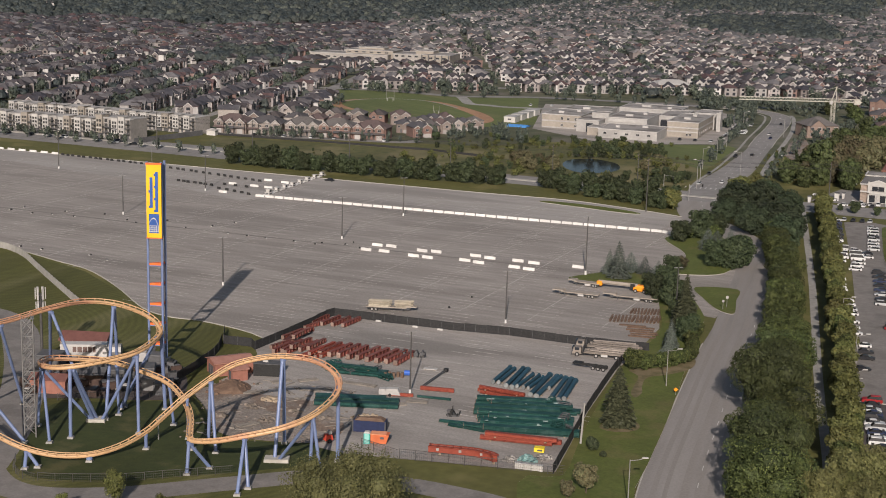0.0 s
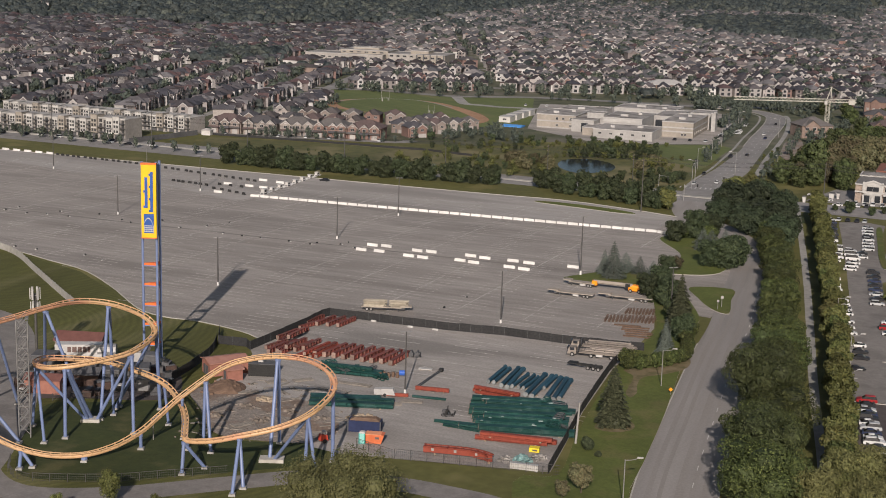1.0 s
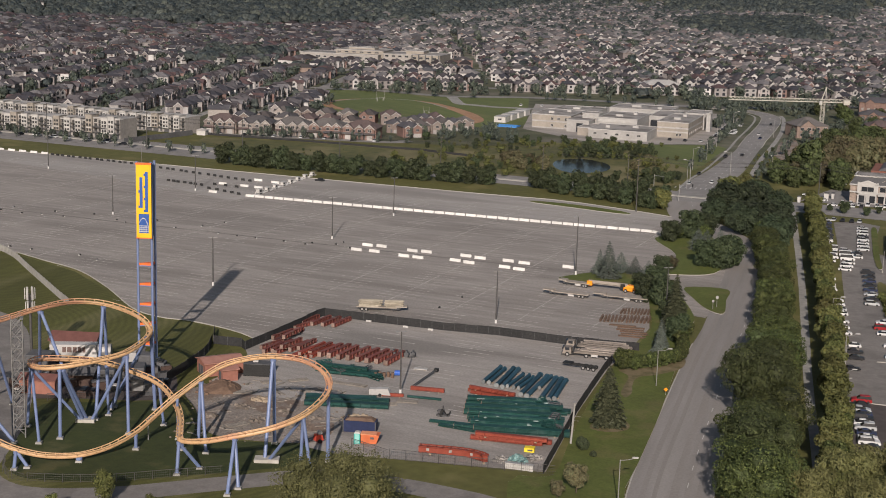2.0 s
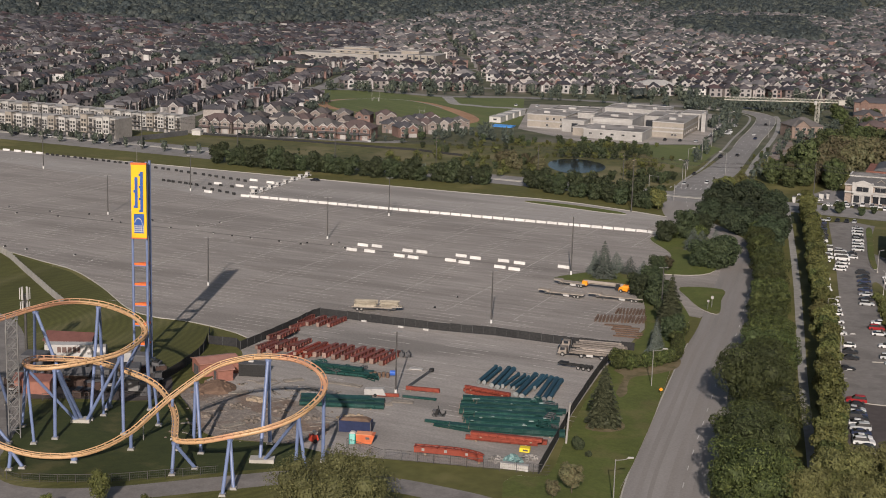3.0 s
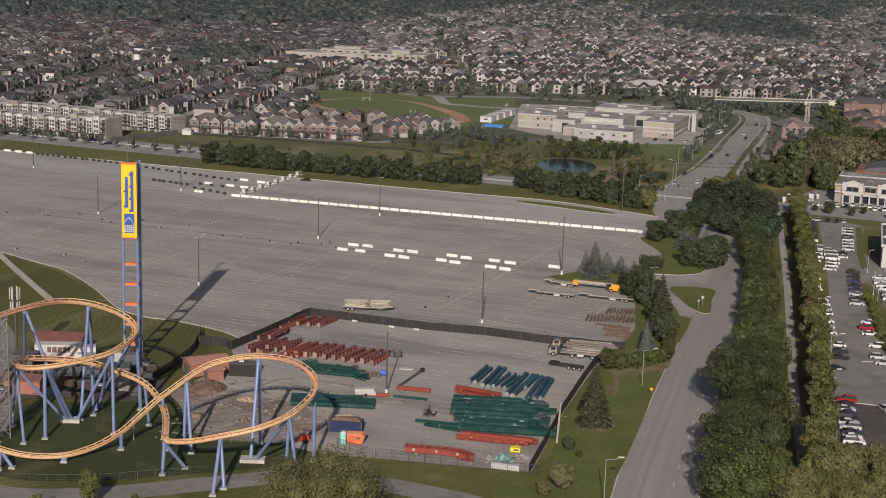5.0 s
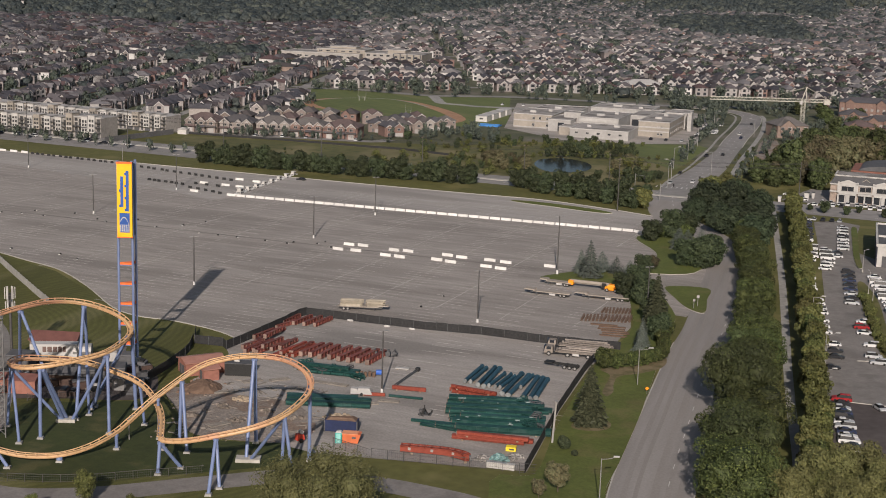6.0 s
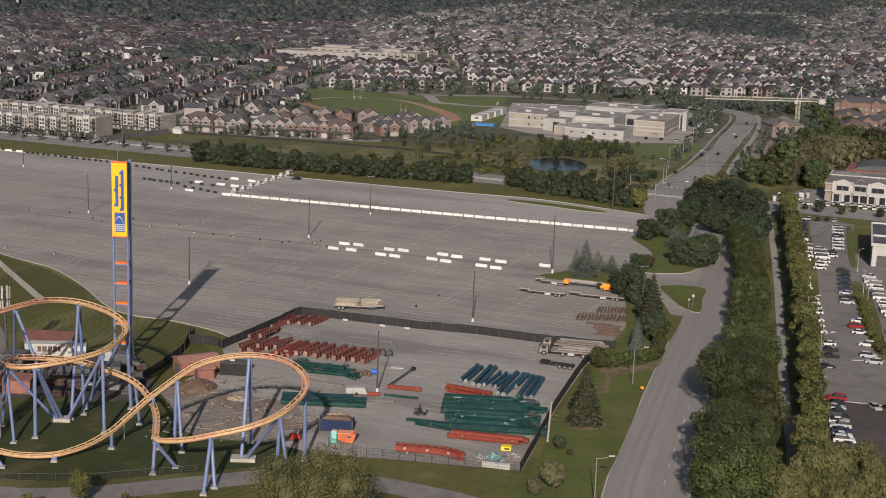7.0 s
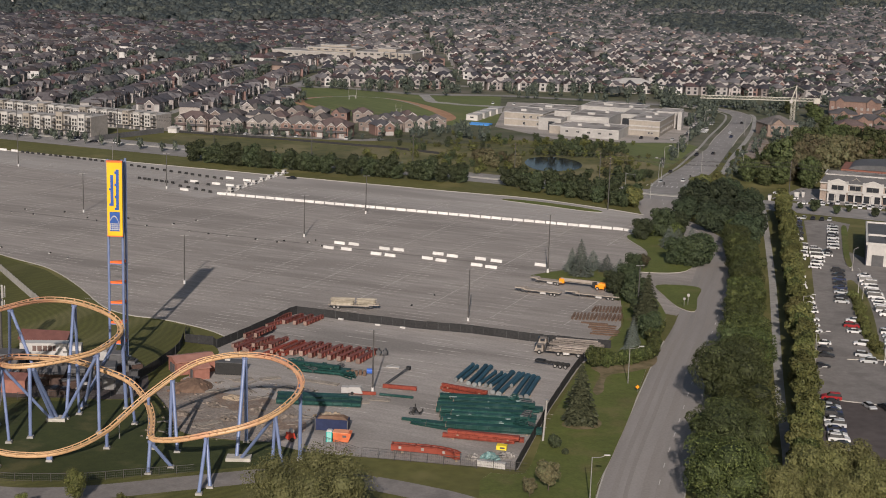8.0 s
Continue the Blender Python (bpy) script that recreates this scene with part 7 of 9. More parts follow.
support([(-32.8, 232.7, 7.8), (-32.7, 232.8, 7.8)], [(-33.2, 227.0), (-31.8, 230.2)], 0.36)
support([(-52.8, 248.1, 2.7)], [(-52.8, 248.2)], 0.36)
support([(-61.3, 241.0, 0.7)], [(-61.3, 241.0)], 0.5)
support([(-71.6, 238.3, 2.5), (-71.4, 238.4, 2.5)], [(-71.4, 236.4), (-69.4, 237.4)], 0.36)
support([(-82.4, 261.4, 18.8), (-82.6, 261.2, 18.8)], [(-90.5, 266.5), (-82.0, 272.0)], 0.34)
support([(-91, 252, 19.3), (-91, 252, 19.2)], [(-96, 258), (-75.3, 249.7)], 0.36)
support([(-46.0, 252.2, 8.3)], [(-46.2, 254.4)], 0.3)
support([(-50.9, 260.9, 7.8), (-44.6, 247.8, 5.6)], [(-50.4, 262.0), (-44.4, 248.6)], 0.30)
support([(-62.0, 266.0, 10.2)], [(-62.0, 267.0)], 0.30)
for x, y, w in ((-65.4, 263.2, 3.6), (-28.6, 244.0, 4.4)):
    part("footing", Shape().box(x, y, -0.1, w, 2.4, 0.75), CONCRETE, coaster)

STAIR_STEEL = mat("weathered_stair_steel", (0.155, 0.152, 0.15), (0.21, 0.206, 0.202), 1.2, rough=0.7)
# grey lattice stair tower beside the track
stair = thing("stair_tower", "grey lattice steel stair tower beside the track", "stair tower", at(-75.3, 253.6, 0, 15))
for x in (-1, 1):
    for y in (-1.1, 1.1):
        part("post", Shape().tube((x, y, 0), (x, y, 22.2), 0.11, 6), STAIR_STEEL, stair)
for k in range(10):
    z = 2.2 * k + 0.6
    s = 1 if k % 2 else -1
    part("stair_flight", Shape().hull([(-0.9, -0.5 * s - 0.4, z), (-0.9, -0.5 * s + 0.4, z), (0.9, -0.5 * s + 0.4, z + 2.2), (0.9, -0.5 * s - 0.4, z + 2.2)], [(-0.9, -0.5 * s - 0.4, z + 0.2), (-0.9, -0.5 * s + 0.4, z + 0.2), (0.9, -0.5 * s + 0.4, z + 2.4), (0.9, -0.5 * s - 0.4, z + 2.4)]), STAIR_STEEL, stair)
    for p, q in (((1, -1.1, 0), (-1, -1.1, 2.2)), ((-1, 1.1, 0), (1, 1.1, 2.2)), ((-1, 1.1, 1.1), (1, 1.1, 1.1)), ((-1, -1.1, 1.1), (1, -1.1, 1.1)), ((-1, -1.1, 0), (-1, 1.1, 2.2)), ((1, -1.1, 0), (1, 1.1, 2.2))):
        part("brace", Shape().tube((p[0], p[1], z + p[2]), (q[0], q[1], z + q[2]), 0.06, 5), STAIR_STEEL, stair)
    part("landing", Shape().box(0.9 * s, 0, z + 2.1, 0.6, 2.2, 0.1), STAIR_STEEL, stair)
    for y in (-1.1, 1.1):
        part("handrail", Shape().tube((-0.9, y, z + 1), (0.9, y, z + 3.2), 0.04, 5), STAIR_STEEL, stair)

# antenna mast behind the track
mast = thing("antenna_mast", "slim mast with white panel antennas at its top", "antenna", at(-86.6, 302.0, 0, 0))
part("pole", Shape().tube((0, 0, 0), (0, 0, 15.2), 0.34, 10, 0.26), POLE_GREY, mast)
for k in range(6):
    a = math.pi / 3 * k + 0.3
    x, y = 1.05 * math.cos(a), 1.05 * math.sin(a)
    part("panel", Shape().box(0, 0, 0, 0.42, 0.2, 2.5, at(x, y, 14.0, math.degrees(a) + 90)), WHITE, mast)
    part("panel", Shape().box(0, 0, 0, 0.36, 0.2, 1.6, at(x * 0.9, y * 0.9, 11.8, math.degrees(a) + 90)), WHITE, mast)
    part("bracket", Shape().tube((0, 0, 14.8), (x, y, 14.8), 0.06, 5), GALVANISED, mast)

# machines, crates and drums on the court below the ride
OLD_IRON = mat("old_rusty_iron", (0.055, 0.036, 0.03), (0.085, 0.055, 0.045), 0.6, rough=0.85)


def machine_crate(w, d, h, wall, lid, label):
    ob = thing("machine_crate", label, "crate", group="crates round the ride huts")
    part("body", Shape().hull([(-w / 2, -d / 2, 0.12), (w / 2, -d / 2, 0.12), (w / 2, d / 2, 0.12), (-w / 2, d / 2, 0.12)], [(-w / 2, -d / 2, h), (w / 2, -d / 2, h), (w / 2 - 0.1, d / 2, h * 1.15), (-w / 2 + 0.1, d / 2, h * 1.15)]), wall, ob)
    part("lid", Shape().box(0, 0.1, h * 1.08, w * 0.7, d * 0.6, 0.25), lid, ob)
    part("skid", Shape().box(-w * 0.3, 0, 0, 0.2, d, 0.14).box(w * 0.3, 0, 0, 0.2, d, 0.14), GREY_WOOD, ob)
    return ob


crates = [machine_crate(2.6, 1.6, 1.5, DARK_GREY, BLACK, "dark grey machine crate on the paved court"), machine_crate(1.6, 1.4, 1.1, BLACK, GREY_PANEL, "black equipment crate on the paved court"), machine_crate(3.4, 1.8, 1.3, OLD_IRON, DARK_GREY, "rust brown equipment crate on the paved court")]
rm = random.Random(64)
for k in range(36):
    m = at(rm.uniform(-86, -54), rm.uniform(278, 300), 0.05, rm.choice((0, 30, 85, -20)), rm.uniform(0.6, 1.2))
    if k < 3:
        crates[k].matrix_basis = m
    else:
        copy_thing(crates[k % 3], m)

# huts and sheds round the ride
def shed(name, label, x, y, turn, w, d, h, rise, wall, roof, doors=1):
    ob = thing(name, label, "shed", at(x, y, 0.0, turn))
    part("wall", gable_wall(Shape().box(0, 0, -0.1, w, d, h + 0.1), w, -d / 2, d / 2, h, rise), wall, ob)
    part("roof", gable_roof(Shape(), w, -d / 2 - 0.3, d / 2 + 0.3, h, rise), roof, ob)
    for k in range(doors):
        part("door", Shape().box((k - (doors - 1) / 2) * 1.6, -d / 2 - 0.05, 0, 1.2, 0.12, 2.1), DARK_GREY, ob)
    return ob


SHED_RED = mat("red_brown_siding", (0.2430, 0.1058, 0.0784), (0.3060, 0.1404, 0.1064), 0.9, rough=0.7)
SHED_ROOF = mat("rust_metal_roof", (0.2842, 0.1400, 0.1067), (0.3626, 0.1904, 0.1508), 1.5, rough=0.6)
OLD_RED_ROOF = mat("old_red_roof", (0.125, 0.055, 0.048), (0.17, 0.078, 0.066), 1.5, rough=0.8)
shed("storage_shed", "red brown metal shed with a pitched roof", -45.0, 298.0, -62, 5.2, 8.6, 2.9, 0.6, SHED_RED, SHED_ROOF, 2)
shed("storage_shed", "small red brown annex shed", -42.6, 292.6, -62, 3.0, 3.4, 2.6, 0.4, SHED_RED, SHED_ROOF)
shed("workshop", "low workshop with an old red roof", -79.5, 312.5, 85, 5.0, 10.5, 2.7, 1.3, BRICK_BROWN, OLD_RED_ROOF, 2)
shed("workshop", "small shed with a dull red roof", -73.2, 297.6, 88, 2.6, 6.4, 1.9, 0.5, DARK_GREY, OLD_RED_ROOF)
shed("ride_hut", "orange red hut under the track", -79.0, 281.0, 84, 3.6, 7.4, 3.0, 0.7, SHED_RED, OLD_RED_ROOF)
shed("ride_hut", "brown hut behind the supports", -72.5, 287.0, 85, 4.0, 7, 2.6, 0.9, OLD_IRON, DARK_GREY)
for x, y, w, d, h, wall, label in ((-62.4, 290, 5.5, 4, 3.0, DARK_GREY, "dark machine hut under the supports"), (-66.8, 289, 4, 4, 2.8, DARK_GREY, "dark grey control hut under the supports"), (-58.8, 284.5, 4.2, 3.2, 2.4, STAIR_STEEL, "grey site hut beside the ride"), (-56.0, 281.6, 3.5, 3, 2.4, DARK_GREY, "dark site hut beside the ride"), (-64.0, 302.5, 3.2, 3.4, 3.0, GREY_PANEL, "pale kiosk at the tower's foot"), (-61.0, 299.0, 2.6, 2.4, 3.0, DARK_GREY, "dark equipment cabin at the tower's foot"), (-83, 296, 5, 4, 3.4, DARK_GREY, "dark cabin behind the track")):
    ob = thing("site_hut", label, "hut", at(x, y, 0, rb.uniform(-10, 10)))
    part("wall", Shape().box(0, 0, -0.1, w, d, h + 0.1), wall, ob)
    part("roof", Shape().hull([(-w / 2 - 0.2, -d / 2 - 0.2, h), (w / 2 + 0.2, -d / 2 - 0.2, h), (w / 2 + 0.2, d / 2 + 0.2, h), (-w / 2 - 0.2, d / 2 + 0.2, h)], [(-w / 2, -d / 2, h + 0.3), (w / 2, -d / 2, h + 0.3), (w / 2, d / 2, h + 0.5), (-w / 2, d / 2, h + 0.5)]), SCHOOL_ROOF if wall is GREY_PANEL else DARK_GREY, ob)
    part("door", Shape().box(w * 0.2, -d / 2 - 0.05, 0, 1.0, 0.1, 2.0), DARK_GREY, ob)

LETTER_BROWN = mat("faded_brown_lettering", (0.13, 0.085, 0.075), (0.17, 0.115, 0.10), 0.8, rough=0.7)
trailer = thing("tank_trailer", "white tank trailer with dark lettering bars on its side", "trailer", at(-75.9, 302.8, 0, 4))
prof = [(math.cos(a) * 1.45, 2.6 + math.sin(a) * 1.5) for a in [2 * math.pi * k / 16 for k in range(16)]]
part("tank", Shape().hull([(2.5, y, z) for y, z in prof], [(6.4, y, z) for y, z in prof]), GALVANISED, trailer, "shiny steel tank end", smooth=False)
part("body", Shape().box(-1.6, 0, 1.0, 10, 2.7, 3.2), WHITE, trailer)
for x, w in ((-3.5, 0.8), (-2.4, 0.95), (-1.25, 0.85), (-0.2, 0.8), (0.7, 0.6)):
    part("lettering_bar", Shape().box(x, -1.37, 2.5, w, 0.05, 1.2), LETTER_BROWN, trailer, "dull brown bar")
part("skirt", Shape().box(-1.6, -1.36, 1.0, 9.8, 0.06, 0.35), DARK_GREY, trailer)
for x in (-5, -3.8, 4, 5.2):
    part("wheel", Shape().tube((x, -1.3, 0.5), (x, -0.9, 0.5), 0.5, 12), BLACK, trailer)


# ---- the storage yard: fence, girders, pipes, plant ----
def screen_fence(name, line, label, tall=2.1, gap=3.0, material=BLACK_MESH):
    ob = thing(name, label, "fence")
    cloth = Shape().box(0.5, 0, 0.05, 1.01, 0.05, tall - 0.1).mesh("screen", material)
    pole = Shape().tube((0, 0, 0), (0, 0, tall + 0.1), 0.05, 6).mesh("post", DARK_GREY)
    for a, b in zip(line[:-1], line[1:]):
        a, b = Vector(a), Vector(b)
        n = max(1, round((b - a).length / gap))
        step = (b - a) / n
        h = math.degrees(math.atan2(step.y, step.x))
        for k in range(n):
            p = a + step * k
            m = at(p.x, p.y, 0.05, h + rb.uniform(-0.8, 0.8))
            part("screen", cloth, None, ob, m=m @ Matrix.Diagonal((step.length, 1, 1 + rb.uniform(-0.03, 0.03), 1)))
            part("post", pole, None, ob, m=m)
    return ob


screen_fence("screen_fence", [(-51, 329), (-49.9, 320), (-43.2, 318), (-42, 315.5)], "black screened fence beside the lawn")
screen_fence("screen_fence", curve([(-55, 290), (-53, 297), (-51, 306), (-50, 313), (-50.5, 322)], 2), "black screened fence behind the shed")
screen_fence("screen_fence", [(-42, 315.5), (-37, 326), (-31.5, 338), (-28.5, 346), (-26.5, 348.5), (-22.5, 347.2), (-11, 342.5), (3, 337.5), (16.5, 334.2), (30, 328.5), (48.5, 323.5)], "black screened fence round the yard")
screen_fence("screen_fence", [(41, 313), (38.5, 306), (34, 291), (29.6, 276), (25, 258), (20.5, 241)], "black screened fence beside the verge")



def wire_fence(line, label, tall=1.5, gap=3.0):
    ob = thing("wire_fence", label, "fence")
    pole = Shape().tube((0, 0, 0), (0, 0, tall + 0.05), 0.06, 6).mesh("post", POLE_GREY)
    s = Shape()
    for k in range(4):
        s.tube((0, 0, 0.2 + (tall - 0.2) * k / 3), (gap, 0, 0.2 + (tall - 0.2) * k / 3), 0.05 if k == 3 else 0.018, 4)
    for k in range(1, 8):
        s.tube((gap * k / 8, 0, 0.15), (gap * k / 8, 0, tall), 0.014, 3)
    web = s.mesh("wire_mesh", POLE_GREY)
    for x, y, h in along([Vector(p) for p in line], gap):
        part("post", pole, None, ob, m=at(x, y, 0.02, h))
        tagged(part("wire_mesh", web, None, ob, m=at(x, y, 0.02, h)), kind="stuff")


wire_fence(curve([(-74, 240), (-72.5, 234.5), (-68.4, 231.2), (-55, 231.5), (-45.9, 234.0), (-35.6, 237.0)], 5), "grey wire fence along the service path")
wire_fence([(-76, 275), (-66, 277), (-52, 279)], "grey wire fence under the supports")
wire_fence([(-14, 252), (-8, 247), (20, 241)], "grey wire fence at the yard's edge", 1.9)
panels = thing("fence_panels", "pale plank fence along the upper lawn", "fence")
board = Shape().box(1.5, 0, 0, 2.95, 0.12, 1.9).box(0, 0, 0, 0.2, 0.2, 2.1).mesh("fence_panel", PATH)
for x, y, h in along([Vector(p) for p in curve([(-150, 428), (-132, 419), (-122, 408), (-111.6, 389), (-96.4, 361), (-91.5, 352.5)], 5)], 3.0):
    part("fence_panel", board, None, panels, m=at(x, y, 0.0, h))


BEAM_END = mat("primed_beam_end", (0.20, 0.135, 0.11), (0.27, 0.19, 0.16), 0.6, rough=0.8, vary=0.2)


def girder(length, w, h, material, label, ribs=6, name="steel_girder"):
    """A box girder with end plates, top flange and stiffeners, along x from 0."""
    ob = thing(name, label, "girder", group="steel parts in the yard")
    side = [(0.0, w * 0.2)]
    for k in range(1, ribs):
        q = length * k / ribs
        side += [(q - 0.07, w * 0.2), (q - 0.07, w * 0.47), (q + 0.07, w * 0.47), (q + 0.07, w * 0.2)]
    side.append((length, w * 0.2))
    part("web", Shape().prism([(x, -y) for x, y in side] + side[::-1], 0.25, h - 0.05), material, ob)
    part("top_flange", Shape().box(length / 2, 0, h - 0.06, length, w * 0.8, 0.1), material, ob)
    part("bottom_flange", Shape().box(length / 2, 0, 0.2, length, w, 0.1), material, ob)
    for x in (0, length):
        part("end_plate", Shape().box(x, 0, 0.15, 0.08, w * 0.86, h - 0.1), BEAM_END if x == 0 else material, ob)
    for x in (length * 0.15, length * 0.85):
        part("timber_block", Shape().box(x, 0, 0, 0.3, w * 1.2, 0.2), WOOD, ob)
    return ob


V_TURN = 90 + ROW
rows = girder(9.5, 1.15, 1.25, RED_STEEL, "dark red box girder resting on timber blocks")
rows.matrix_basis = at(-27.0, 311.5, 0.07, V_TURN - 2)
for k in range(1, 9):
    copy_thing(rows, at(-27.0 + 2.15 * k, 311.5 - 0.72 * k + rb.uniform(-0.5, 0.5), 0.07, V_TURN - 2 + rb.uniform(-3, 3)))
for k, (x, y, h) in enumerate(((-37.5, 312.5, 4), (-35.6, 313.2, 2), (-33.6, 313.5, -2), (-31.8, 314.6, 0), (-30.0, 316.0, 3), (-36.0, 320.5, 8), (-34.0, 322.0, 4), (-36.8, 324.5, -3))):
    copy_thing(rows, at(x, y, 0.07 + (0.9 if k in (2, 6) else 0), V_TURN - 2 + h, 0.85))
for k in range(4):
    copy_thing(rows, at(-31.5 + 2.6 * k, 338.6 - 0.5 * k, 0.07, V_TURN - 4 + rb.uniform(-3, 3), 0.85))
for k, (x, y) in enumerate(((-38.5, 316.0), (-36.3, 316.0), (-34.0, 326.5), (-32.6, 334.0), (-34.8, 312.2))):
    copy_thing(rows, at(x, y, 0.07, V_TURN - 6 + rb.uniform(-5, 5), 0.8))
bright = girder(10.5, 0.9, 0.8, RED_BRIGHT, "bright red steel girder lying in the yard", 8)
bright.matrix_basis = at(-31.6, 308.5, 0.07, V_TURN - 4)
for k in range(1, 5):
    copy_thing(bright, at(-31.6 + 1.25 * k, 308.5 + 0.4 * k, 0.07 + (0.8 if k == 2 else 0), V_TURN - 4 + rb.uniform(-4, 4)))
for x, y, n, z in ((8.2, 288.6, 1, 0), (8.6, 287.4, 1, 0), (8.4, 288.0, 1, 0.8)):
    copy_thing(bright, at(x, y, 0.07 + z, ROW - 4, 0.98))
for k in range(3):
    copy_thing(bright, at(8.0 + 0.9 * k, 258.6 - 0.2 * k + 1.2 * (k == 2), 0.07 + 0.8 * (k == 1), -13 + rb.uniform(-1, 1), 1.3, 1.1))
copy_thing(bright, at(-3.9, 288.3, 0.07, -12, 0.68, 1.2))
copy_thing(bright, at(-10.5, 283.6, 0.07, -5, 0.5, 1.0))

# a curved piece of red track girder
bent = thing("curved_girder", "long curved red track girder with pale marks", "girder", group="steel parts in the yard")
bend_line = curve([(-1.6, 250.2, 0.1), (3, 249.4, 0.1), (7, 248.4, 0.1), (9.6, 246.8, 0.1), (10.4, 245.6, 0.1)], 6)
flat = [Vector((p.x, p.y)) for p in bend_line]
part("web", Shape().ribbon(flat, -0.45, 0.45, 0.35, 1.15), RED_BRIGHT, bent)
part("rail", Shape().ribbon(flat, -0.75, -0.55, 1.5, 0.2), RED_BRIGHT, bent)
part("rail", Shape().ribbon(flat, 0.55, 0.75, 1.5, 0.2), RED_BRIGHT, bent)
for k, (x, y, h) in enumerate(along(flat, 1.4, 0.3)):
    part("cross_tie", Shape().box(0, 0, 0, 0.2, 1.5, 0.2, at(x, y, 1.5, h)), RED_BRIGHT, bent)
    if k % 3 == 1:
        part("mark", Shape().box(0, 0.47, 0, 0.5, 0.04, 0.5, at(x, y, 0.8, h + 180)), TRIM_PALE, bent, "pale paint mark")
for p in (flat[3], flat[-4]):
    part("timber_block", Shape().box(p.x, p.y, 0.05, 0.4, 1.6, 0.35), WOOD, bent)

# green troughs and girders
green = girder(17, 1.85, 1.0, GREEN_STEEL, "long dark green steel girder lying in the yard", 9)
green.matrix_basis = at(-25.0, 279.4, 0.08, -3)
green_spots = [(-25.0, 276.8, -4, 0.07, 1.0), (-25.2, 281.4, -3, 0.07, 0.85), (-25.5, 303.0, -17, 0.07, 0.88), (-24.6, 301.0, -17, 0.07, 0.86), (-23.0, 299.4, -14, 0.07, 0.78), (-24.8, 302.0, -17, 0.95, 0.7), (-4.5, 283.6, -14, 0.07, 0.42)]
for x, y, h, z, s in green_spots:
    copy_thing(green, at(x, y, z, h, s))
ry = random.Random(77)
for k in range(13):
    y = 281.0 - 1.45 * k
    x = 9.6 - 0.22 * k + ry.uniform(-2.4, 1.8)
    copy_thing(green, at(x, y, 0.07, -6 + ry.uniform(-1.5, 1.5), ry.uniform(0.86, 1.08), ry.uniform(0.6, 1.3)))
    if k % 2 and k < 10:
        copy_thing(green, at(x + ry.uniform(0, 2), y + 0.6, 1.05, -6 + ry.uniform(-2, 2), ry.uniform(0.8, 1.0), 0.8))
slab = thing("green_plate_stack", "wide flat stack of dark green steel plates", "steel plates", at(18.5, 276.5, 0.07, -6), group="steel parts in the yard")
for k in range(4):
    part("plate", Shape().box(rb.uniform(-0.6, 0.6), 2.5 - 1.7 * k, 0.9, 15, 1.64, 0.45), GREEN_STEEL, slab)
part("timber_block", Shape().box(-5, 0, 0, 0.4, 6, 0.9).box(5, 0, 0, 0.4, 6, 0.9), WOOD, slab)
for x, y, h, n in ((0.2, 268.2, -14, 0.5), (2.0, 266.0, -25, 0.55)):
    copy_thing(green, at(x, y, 0.07, h, n, 0.5))

def steel_truss(material, label):
    """An open welded truss with two side frames and rungs, lying on its side."""
    ob = thing("steel_truss", label, "truss", group="loose trusses in the yard")
    for y in (-0.6, 0.6):
        part("chord", Shape().box(1.7, y, 0.05, 3.4, 0.16, 0.16), material, ob)
        part("chord", Shape().box(1.7, y, 0.75, 3.4, 0.16, 0.16), material, ob)
    for k in range(4):
        x = 0.08 + 1.08 * k
        u = [(-0.66, 0.05), (-0.54, 0.05), (-0.54, 0.75), (0.54, 0.75), (0.54, 0.05), (0.66, 0.05), (0.66, 0.9), (-0.66, 0.9)]
        part("rung", Shape().hull([(x - 0.07, y, z) for y, z in u], [(x + 0.07, y, z) for y, z in u]), material, ob)
    return ob


trusses = [steel_truss(GREEN_STEEL, "small dark green steel truss among the girders"), steel_truss(DARK_GREY, "small dark grey steel truss among the girders")]
rf = random.Random(91)
truss_spots = [(rf.uniform(-26, -12), 0.0) for _ in range(13)]
truss_spots = [(x, 303.6 - 0.36 * (x + 26) + rf.uniform(-2.6, 2.2)) for x, _ in truss_spots]
truss_spots += [(rf.uniform(20.5, 24.5), rf.uniform(263, 279)) for _ in range(9)]
for k, (x, y) in enumerate(truss_spots):
    m = at(x, y, 0.1 if x < 7 else 1.15, rf.choice((-18, -8, 65, 30, -50)) + rf.uniform(-8, 8), rf.uniform(0.55, 1.1))
    if k < 2:
        trusses[k].matrix_basis = m
    else:
        copy_thing(trusses[k % 2 if k % 3 else 0], m)

STEEL_GREY = mat("pale_steel_offcuts", (0.16, 0.22, 0.21), (0.30, 0.36, 0.35), 0.5, rough=0.6, vary=0.3)
oddments = Shape()
for k in range(18):
    a, b, w = ry.uniform(9, 24), ry.uniform(262, 281), ry.uniform(0.15, 0.5)
    oddments.box(0, 0, 0, w * ry.uniform(1, 3.5), w, 0.12, at(a, b, 1.5 + 0.5 * ry.random(), ry.uniform(-30, 30)))
tagged(part("steel_offcuts", oddments, STEEL_GREY), "pale steel offcuts on the green girders", "offcuts", kind="stuff")

